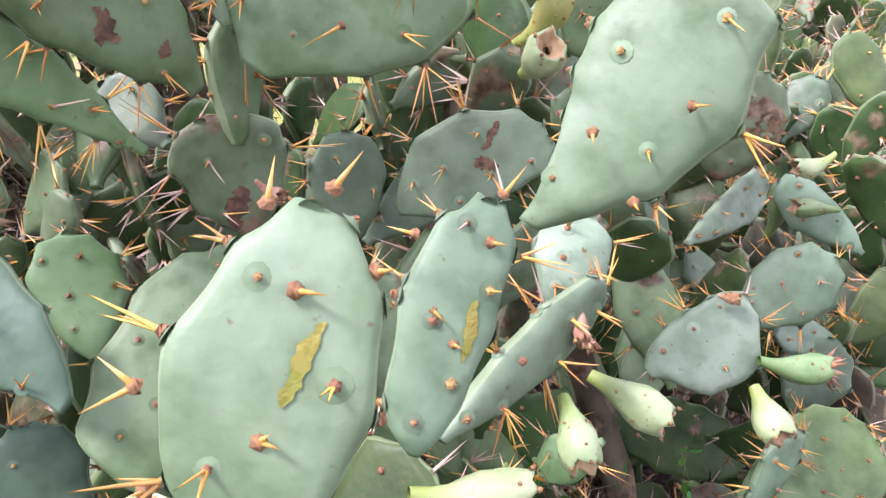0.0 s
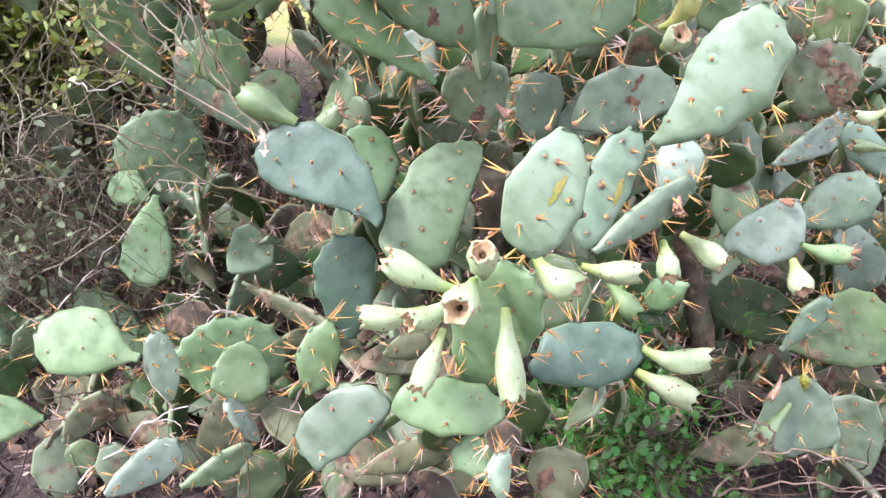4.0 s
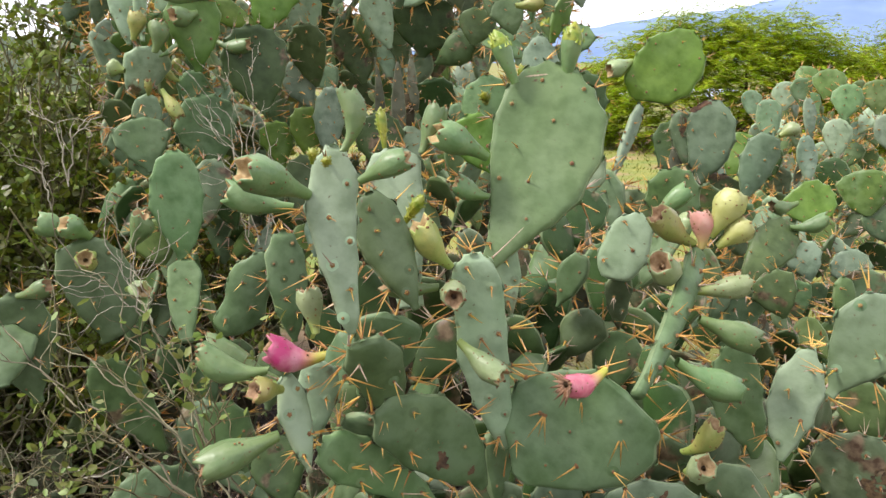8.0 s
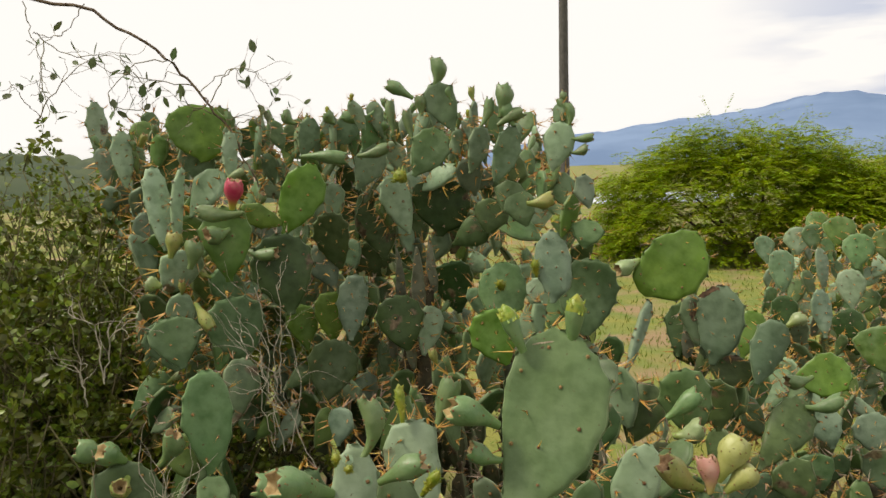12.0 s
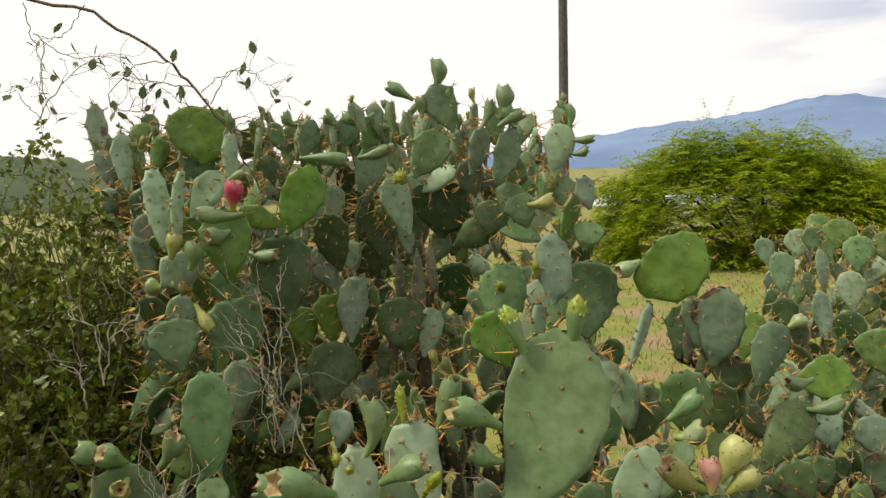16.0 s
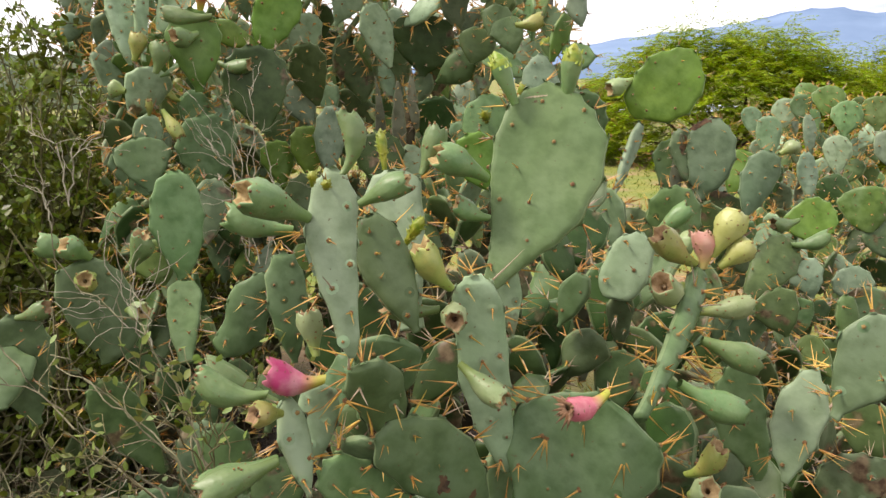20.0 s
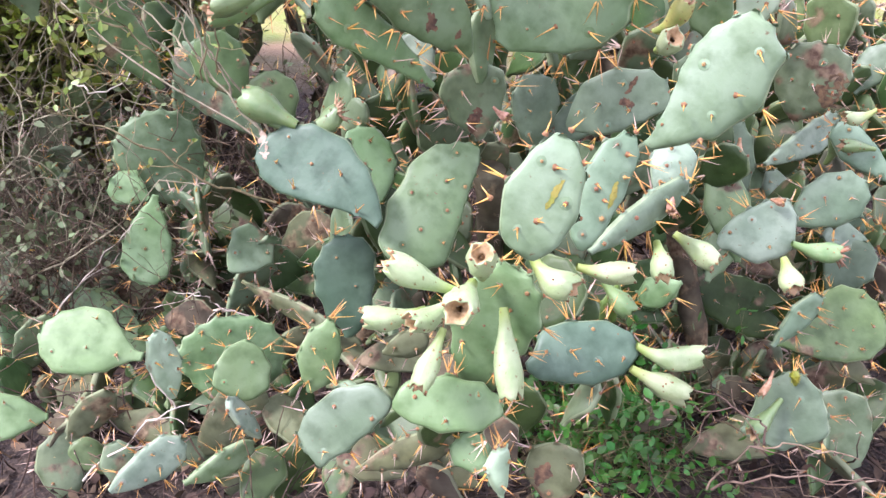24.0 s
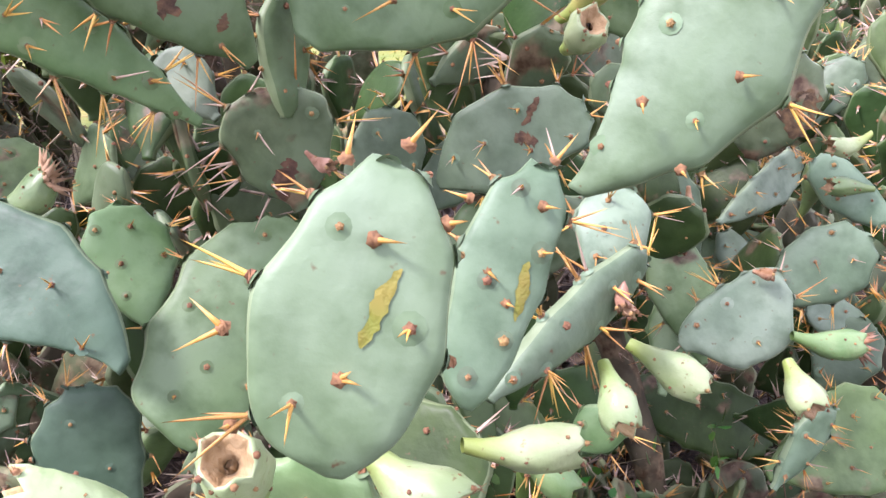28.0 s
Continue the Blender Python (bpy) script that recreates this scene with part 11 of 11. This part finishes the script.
shrub("shrub", 10, (-2.1, 2.75, 0), (0.45, 0.4), 1.6, 34, 11000, LEAF, SHRUB_TWIG, SHRUB)
shrub("shrub", 11, (-1.6, 1.62, 0), (0.26, 0.25), 1.4, 40, 11000, LEAF, SHRUB_TWIG, SHRUB, 0.030)
shrub("shrub", 12, (-3.2, 2.9, 0), (0.7, 0.6), 1.62, 40, 12000, LEAF, SHRUB_TWIG, SHRUB)
shrub("shrub", 13, (-2.35, 2.15, 0), (0.4, 0.4), 1.66, 46, 14000, LEAF, SHRUB_TWIG, SHRUB)
shrub("shrub", 14, (-2.35, 2.75, 0), (0.5, 0.4), 1.72, 46, 14000, LEAF, SHRUB_TWIG, SHRUB)
shrub("shrub", 4, (-1.45, 1.0, 0), (0.3, 0.25), 0.72, 30, 420, LEAF_GREY, TWIG, "straggly half-bare shrub with dusty leaves", stout=0.6)
shrub("dry_shrub", 5, (-1.25, 1.0, 0), (0.35, 0.25), 0.46, 44, 200, LEAF_GREY, RED_TWIG, "bare reddish dry shrub between the cactus joints", stout=0.4)
shrub("dry_shrub", 15, (-0.80, 1.35, 0), (0.34, 0.25), 0.62, 44, 300, LEAF_GREY, RED_TWIG, "bare reddish dry shrub between the cactus joints", stout=0.45)
shrub("dry_shrub", 16, (-1.4, 0.72, 0), (0.3, 0.22), 0.4, 40, 260, LEAF_GREY, RED_TWIG, "bare reddish dry shrub between the cactus joints", stout=0.4)
shrub("weed", 8, (0.02, 0.62, 0), (0.09, 0.08), 0.16, 16, 1300, WEED_LEAF, STEM, "bright green low weed with small round leaves", 0.023, 0.4)
shrub("weed", 9, (0.12, 0.66, 0), (0.08, 0.08), 0.13, 14, 900, WEED_LEAF, STEM, "bright green low weed with small round leaves", 0.023, 0.4)


def stalks(name, lines, mat, label, radius=0.002, leaves=0, leaf_mat=None, seed=1, fork=0, long=0.016):
    """Thin stalks along given lines, with forks and a few leaves."""
    rng = random.Random(seed)
    origin = Vector(lines[0][0])
    root = plant(name, origin, label, "dry stalk" if not leaves else "weed")
    m = Matrix.Translation(origin)
    LV, LF, LS = [], [], []
    for line in lines:
        V, F, S = [], [], []
        P = [Vector(line[0]) - origin]
        for a, b in zip(line[:-1], line[1:]):
            for k in range(1, 6):
                P.append(Vector(a).lerp(Vector(b), k / 5) - origin + 0.006 * rand_dir(rng))
        tube(V, F, S, P, [radius * (1 - 0.6 * i / len(P)) for i in range(len(P))], 5)
        for _ in range(fork):
            i = rng.randrange(len(P) // 3, len(P))
            side = wander(rng, P[i], (P[i] - P[i - 1]).normalized() + 0.9 * rand_dir(rng), 7, rng.uniform(0.01, 0.022), 0.5)
            TV, TF, TS = [], [], []
            tube(TV, TF, TS, side, [radius * 0.55 * (1 - 0.5 * j / 7) for j in range(8)], 4)
            put("twig", mesh_of("twig", TV, TF, [mat], TS), m, root)
            for _ in range(leaves):
                leaf(LV, LF, LS, side[rng.randrange(2, 8)], rand_dir(rng, 0.6), rand_dir(rng, 0.6), long * rng.uniform(0.7, 1.3), long * rng.uniform(0.4, 0.65))
        put("stalk", mesh_of("stalk", V, F, [mat], S), m, root)
    if LV:
        tagged(put("foliage", mesh_of("foliage", LV, LF, [leaf_mat], LS), m, root), kind="stuff")
    return root


stalks("dry_stalk", [[(-0.589, 0.673, 0.644), (-0.848, 0.689, 0.797), (-0.954, 0.696, 0.885), (-1.059, 0.712, 0.988), (-1.139, 0.719, 1.067)],
    [(-0.577, 0.676, 0.644), (-0.696, 0.685, 0.780), (-0.794, 0.693, 0.868), (-0.866, 0.696, 0.916), (-0.946, 0.697, 0.964)],
    [(-0.569, 0.676, 0.642), (-0.656, 0.688, 0.772), (-0.715, 0.701, 0.856), (-0.780, 0.708, 0.929), (-0.834, 0.715, 1.000)],
    [(-0.590, 0.676, 0.649), (-0.652, 0.693, 0.738), (-0.702, 0.709, 0.824), (-0.741, 0.731, 0.915), (-0.765, 0.760, 0.994)]], TWIG, "bundle of long dry brown stalks leaning over the cactus", 0.0022, seed=2, fork=1)
stalks("creeper_stem", [[(-0.639, 0.818, 0.444), (-0.747, 0.787, 0.488), (-0.873, 0.767, 0.576), (-0.972, 0.742, 0.627), (-1.053, 0.699, 0.680)]], STEM, "green-brown creeping stem with a few leaves", 0.0032, 3, LEAF_PALE, 3, 8)
stalks("dead_twig", [[(-0.977, 0.731, 0.709), (-0.932, 0.728, 0.689), (-0.867, 0.761, 0.725)]], DEAD_TWIG, "curved bleached dead twig", 0.0022, seed=4)
stalks("weed", [[(-0.633, 0.572, 0.783), (-0.610, 0.566, 0.870), (-0.645, 0.554, 0.933), (-0.691, 0.539, 0.995)],
    [(-0.610, 0.566, 0.870), (-0.575, 0.568, 0.933), (-0.554, 0.583, 0.979)],
    [(-0.649, 0.569, 0.783), (-0.733, 0.542, 0.870), (-0.793, 0.524, 0.933)],
    [(-0.609, 0.580, 0.799), (-0.595, 0.575, 0.893), (-0.623, 0.564, 0.956)],
    [(-0.699, 0.600, 0.739), (-0.772, 0.548, 0.799), (-0.837, 0.497, 0.856)]], STEM, "straggling weed with small oval leaves", 0.0016, 4, LEAF_PALE, 5, 9, 0.018)
stalks("dry_stalk", [[(-0.634, 0.544, 0.799), (-0.722, 0.533, 0.910), (-0.781, 0.513, 0.965), (-0.861, 0.491, 1.025)],
    [(-0.625, 0.573, 0.783), (-0.643, 0.596, 0.932), (-0.715, 0.603, 1.063), (-0.791, 0.590, 1.114)],
    [(-0.621, 0.576, 0.791), (-0.662, 0.562, 0.893), (-0.733, 0.548, 0.980), (-0.803, 0.529, 1.047)]], TWIG, "thin dry stalks leaning across the joints", 0.0018, seed=6, fork=2)
stalks("dead_twig", [[(-0.826, 0.846, 0.906), (-0.884, 0.841, 0.974), (-0.929, 0.831, 1.011), (-0.970, 0.829, 1.039)],
    [(-0.873, 0.840, 0.959), (-0.885, 0.842, 1.021), (-0.911, 0.844, 1.051)],
    [(-0.852, 0.840, 0.944), (-0.857, 0.843, 1.001), (-0.881, 0.848, 1.041)]], DEAD_TWIG, "bleached forked dead twig", 0.0014, seed=7, fork=7)
stalks("dead_twig", [[(-0.816, 1.206, 1.165), (-0.851, 1.193, 1.227), (-0.874, 1.182, 1.288), (-0.896, 1.171, 1.347)],
    [(-0.816, 1.206, 1.165), (-0.827, 1.206, 1.263), (-0.861, 1.207, 1.381)],
    [(-0.808, 1.201, 1.141), (-0.806, 1.213, 1.274), (-0.814, 1.220, 1.392)],
    [(-0.833, 1.196, 1.141), (-0.845, 1.191, 1.215), (-0.888, 1.173, 1.264)],
    [(-0.679, 1.090, 1.011), (-0.721, 1.087, 1.116), (-0.784, 1.078, 1.218), (-0.860, 1.074, 1.306)],
    [(-0.816, 1.174, 1.034), (-0.812, 1.180, 1.145), (-0.789, 1.185, 1.229)],
    [(-0.792, 1.173, 1.018), (-0.824, 1.168, 1.151), (-0.870, 1.159, 1.217)],
    [(-0.779, 1.176, 1.018), (-0.750, 1.189, 1.188), (-0.785, 1.190, 1.303)],
    [(-0.811, 1.169, 1.018), (-0.835, 1.159, 1.114), (-0.821, 1.171, 1.229)]], DEAD_TWIG, "pale tangled dead twigs between the joints", 0.0012, seed=8, fork=4)
stalks("dead_twig", [[(-1.373, 1.349, 1.117), (-1.354, 1.359, 1.221), (-1.270, 1.378, 1.292)],
    [(-1.373, 1.346, 1.102), (-1.398, 1.355, 1.251), (-1.450, 1.339, 1.282)],
    [(-1.415, 1.328, 1.044), (-1.424, 1.328, 1.120), (-1.433, 1.324, 1.166)]], DEAD_TWIG, "bleached dead twigs in the shrub", 0.0023, seed=9, fork=7)
stalks("overhanging_branch", [[(-1.741, 1.498, 2.170), (-1.485, 1.559, 2.097), (-1.328, 1.606, 1.994), (-1.239, 1.659, 1.891), (-1.168, 1.705, 1.767), (-1.133, 1.747, 1.662), (-1.104, 1.788, 1.562)]], BARK, "dark bare branch hanging over the cactus", 0.0052, seed=10, fork=4)
stalks("overhanging_twig", [[(-1.239, 1.659, 1.891), (-1.336, 1.621, 1.909), (-1.432, 1.584, 1.927), (-1.542, 1.549, 1.979)],
    [(-1.209, 1.678, 1.845), (-1.154, 1.683, 1.929), (-1.100, 1.696, 1.944), (-1.037, 1.701, 1.892)],
    [(-1.301, 1.627, 1.966), (-1.387, 1.598, 1.958), (-1.455, 1.560, 1.873), (-1.431, 1.554, 1.811)],
    [(-1.201, 1.675, 1.813), (-1.269, 1.645, 1.844), (-1.348, 1.639, 1.908)],
    [(-1.604, 1.501, 2.019), (-1.609, 1.481, 1.899), (-1.577, 1.472, 1.809)],
    [(-1.168, 1.705, 1.767), (-1.120, 1.720, 1.799), (-1.041, 1.734, 1.782)],
    [(-1.614, 1.462, 1.795), (-1.557, 1.491, 1.899), (-1.484, 1.516, 1.958), (-1.425, 1.533, 1.987)]], TWIG, "thin twigs with sparse hanging leaves against the sky", 0.0018, 1, LEAF_GREY, 11, 6, 0.036)
stalks("overhanging_twig", [[(-1.717, 1.566, 2.145), (-1.702, 1.572, 2.058), (-1.683, 1.579, 1.978), (-1.694, 1.578, 1.883), (-1.693, 1.580, 1.810)],
    [(-1.694, 1.574, 2.058), (-1.636, 1.590, 2.009), (-1.561, 1.610, 1.984), (-1.482, 1.630, 1.990), (-1.431, 1.644, 1.941)],
    [(-1.693, 1.580, 1.810), (-1.728, 1.570, 1.851), (-1.763, 1.560, 1.900), (-1.769, 1.558, 1.920)],
    [(-1.431, 1.644, 1.941), (-1.393, 1.655, 1.884), (-1.329, 1.670, 1.939), (-1.283, 1.682, 1.922)],
    [(-1.549, 1.610, 2.134), (-1.601, 1.598, 2.056), (-1.649, 1.586, 2.041), (-1.694, 1.574, 2.058)],
    [(-1.493, 1.630, 1.846), (-1.416, 1.650, 1.828), (-1.393, 1.655, 1.884)],
    [(-1.246, 1.692, 1.881), (-1.188, 1.706, 1.928), (-1.124, 1.722, 1.950), (-1.078, 1.734, 1.925), (-1.052, 1.741, 1.892)],
    [(-1.180, 1.710, 1.798), (-1.115, 1.726, 1.813), (-1.056, 1.741, 1.795)]], TWIG, "thin twigs with sparse hanging leaves against the sky", 0.0017, 1, LEAF_GREY, 21, 3, 0.038)
stalks("dry_twig", [[(0.195, 0.335, 0.285), (0.247, 0.366, 0.345), (0.295, 0.369, 0.359), (0.399, 0.355, 0.367)],
    [(0.202, 0.336, 0.285), (0.273, 0.322, 0.343), (0.393, 0.321, 0.351)],
    [(0.285, 0.420, 0.309), (0.282, 0.436, 0.336), (0.253, 0.442, 0.354), (0.175, 0.447, 0.343)]], BARK, "dark curved dry twigs near the ground", 0.0022, seed=12, fork=2)
stalks("dead_twig", [[(-0.669, 0.700, 0.231), (-0.737, 0.684, 0.261), (-0.784, 0.682, 0.308)],
    [(-0.820, 0.287, 0.163), (-0.706, 0.342, 0.268), (-0.637, 0.362, 0.304)],
    [(-1.143, 0.711, 0.171), (-1.071, 0.775, 0.261), (-1.009, 0.826, 0.332)]], DEAD_TWIG, "grey dead twigs on the ground", 0.0024, seed=13, fork=3)


# ---- litter and turf ----
def litter():
    rng = random.Random(8)
    V, F, S = [], [], []
    for _ in range(8000):
        a, r = rng.uniform(0, 2 * math.pi), rng.random() ** 0.62 * rng.uniform(0.85, 1.25)
        x, y = -0.4 + 1.9 * r * math.cos(a), 1.2 + 1.5 * r * math.sin(a)
        leaf(V, F, S, Vector((x, y, rng.uniform(0.0, 0.045))), Vector((rng.gauss(0, 1), rng.gauss(0, 1), rng.gauss(0, 0.35))), rand_dir(rng, 1.5), rng.uniform(0.015, 0.05), rng.uniform(0.008, 0.03))
    for _ in range(2200):
        a, r = rng.uniform(0, 2 * math.pi), rng.random() ** 0.55 * rng.uniform(0.8, 1.15)
        p = Vector((-0.4 + 1.6 * r * math.cos(a), 1.1 + 1.1 * r * math.sin(a), rng.uniform(0.01, 0.12)))
        tube(V, F, S, wander(rng, p, rand_dir(rng), 4, rng.uniform(0.02, 0.05), 0.4), [0.0022, 0.002, 0.0017, 0.0013, 0.0009], 3)
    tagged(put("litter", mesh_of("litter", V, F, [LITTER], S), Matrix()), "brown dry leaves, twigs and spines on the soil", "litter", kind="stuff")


litter()


def turf():
    rng = random.Random(9)
    V, F, S = [], [], []
    for _ in range(9000):
        d = 2.6 + 11 * rng.random() ** 1.4
        x, y = rng.uniform(-0.45, 0.42) * d, d
        h = rng.uniform(0.02, 0.07)
        p = Vector((x, y, 0.0))
        way = Vector((rng.gauss(0, 0.5), rng.gauss(0, 0.5), 1))
        leaf(V, F, S, p, way, rand_dir(rng), h, 0.004 + 0.0008 * d)
    tagged(put("grass", mesh_of("grass", V, F, [GRASS], S), Matrix()), "short yellow-green turf", "grass", kind="stuff")


turf()


# ---- the feathery bush and the pole ----
def feathery_bush(place, size, seed, sprays, label):
    rng = random.Random(seed)
    root = plant("thorn_bush", place, label, "bush")
    for k in range(9):
        a = k * 0.7
        P = wander(rng, Vector((0, 0, 0)), Vector((math.cos(a) * size[0], math.sin(a) * size[1], size[2] * 0.9)), 8, size[0] * 0.08, 0.2)
        V, F, S = [], [], []
        tube(V, F, S, P, [0.05 * (1 - 0.85 * i / 8) for i in range(9)], 6)
        put("limb", mesh_of("limb", V, F, [BARK], S), Matrix.Translation(place), root)
    V, F, S = [], [], []
    for _ in range(sprays):
        a, e = rng.uniform(0, 2 * math.pi), math.asin(rng.random() ** 0.8)
        r = rng.uniform(0.55, 1.0) ** 0.5
        lump = 0.88 + 0.15 * noise.noise(Vector((math.cos(a) * 2.2, math.sin(a) * 2.2, e * 2 + seed))) + 0.11 * noise.noise(Vector((math.cos(a) * 6, math.sin(a) * 6, e * 6 + seed)))
        n = Vector((math.cos(a) * math.cos(e), math.sin(a) * math.cos(e), math.sin(e)))
        p = Vector((n.x * size[0], n.y * size[1], n.z * size[2])) * r * lump
        p.z = max(p.z, 0.15)
        way = Vector((n.x, n.y, rng.uniform(-0.1, 0.45) + 0.5 * (rng.random() < 0.15))) + 0.8 * Vector((rng.gauss(0, 0.7), rng.gauss(0, 0.7), 0.15 * rng.gauss(0, 1)))
        rachis = wander(rng, p, way, 7, rng.uniform(0.04, 0.075), 0.14, -0.10)
        for j, q in enumerate(rachis[1:]):
            d = (rachis[j + 1] - rachis[j]).normalized()
            side = d.cross(Vector((0, 0, 1))).normalized()
            for sgn in (1, -1):
                for u in (0.0, 0.5):
                    leaflet(V, F, S, q - d * u * 0.05, sgn * side + 0.35 * d + Vector((0, 0, -0.15 + rng.uniform(-0.2, 0.2))), Vector((rng.gauss(0, 0.3), rng.gauss(0, 0.3), 1)), rng.uniform(0.055, 0.105), rng.uniform(0.016, 0.03))
    tagged(put("foliage", mesh_of("foliage", V, F, [FEATHER], S), Matrix.Translation(place), root, "bright green feathery leaves"), kind="stuff")


feathery_bush((2.1, 14.2, 0), (3.15, 2.6, 2.5), 3, 6800, "wide bright green feathery thorn bush on the turf")
feathery_bush((5.2, 14.6, 0), (2.9, 2.6, 2.0), 4, 5200, "wide bright green feathery thorn bush on the turf")


def pole():
    root = plant("utility_pole", (-1.34, 18.0, 0), "dark weathered utility pole standing in the field", "pole")
    V, F, S = [], [], []
    tube(V, F, S, [Vector((0, 0, z)) for z in (-0.1, 1, 3, 5, 7, 8.5)], [0.125, 0.12, 0.112, 0.105, 0.095, 0.09], 12)
    put("shaft", mesh_of("shaft", V, F, [POLE_MAT], S), Matrix.Translation((-1.34, 18.0, 0)), root)
    V, F, S = [], [], []
    tube(V, F, S, [Vector((-0.8, 0, 7.9)), Vector((0.8, 0, 7.9))], [0.05, 0.05], 6)
    put("crossarm", mesh_of("crossarm", V, F, [POLE_MAT], S), Matrix.Translation((-1.34, 18.0, 0)), root)


pole()
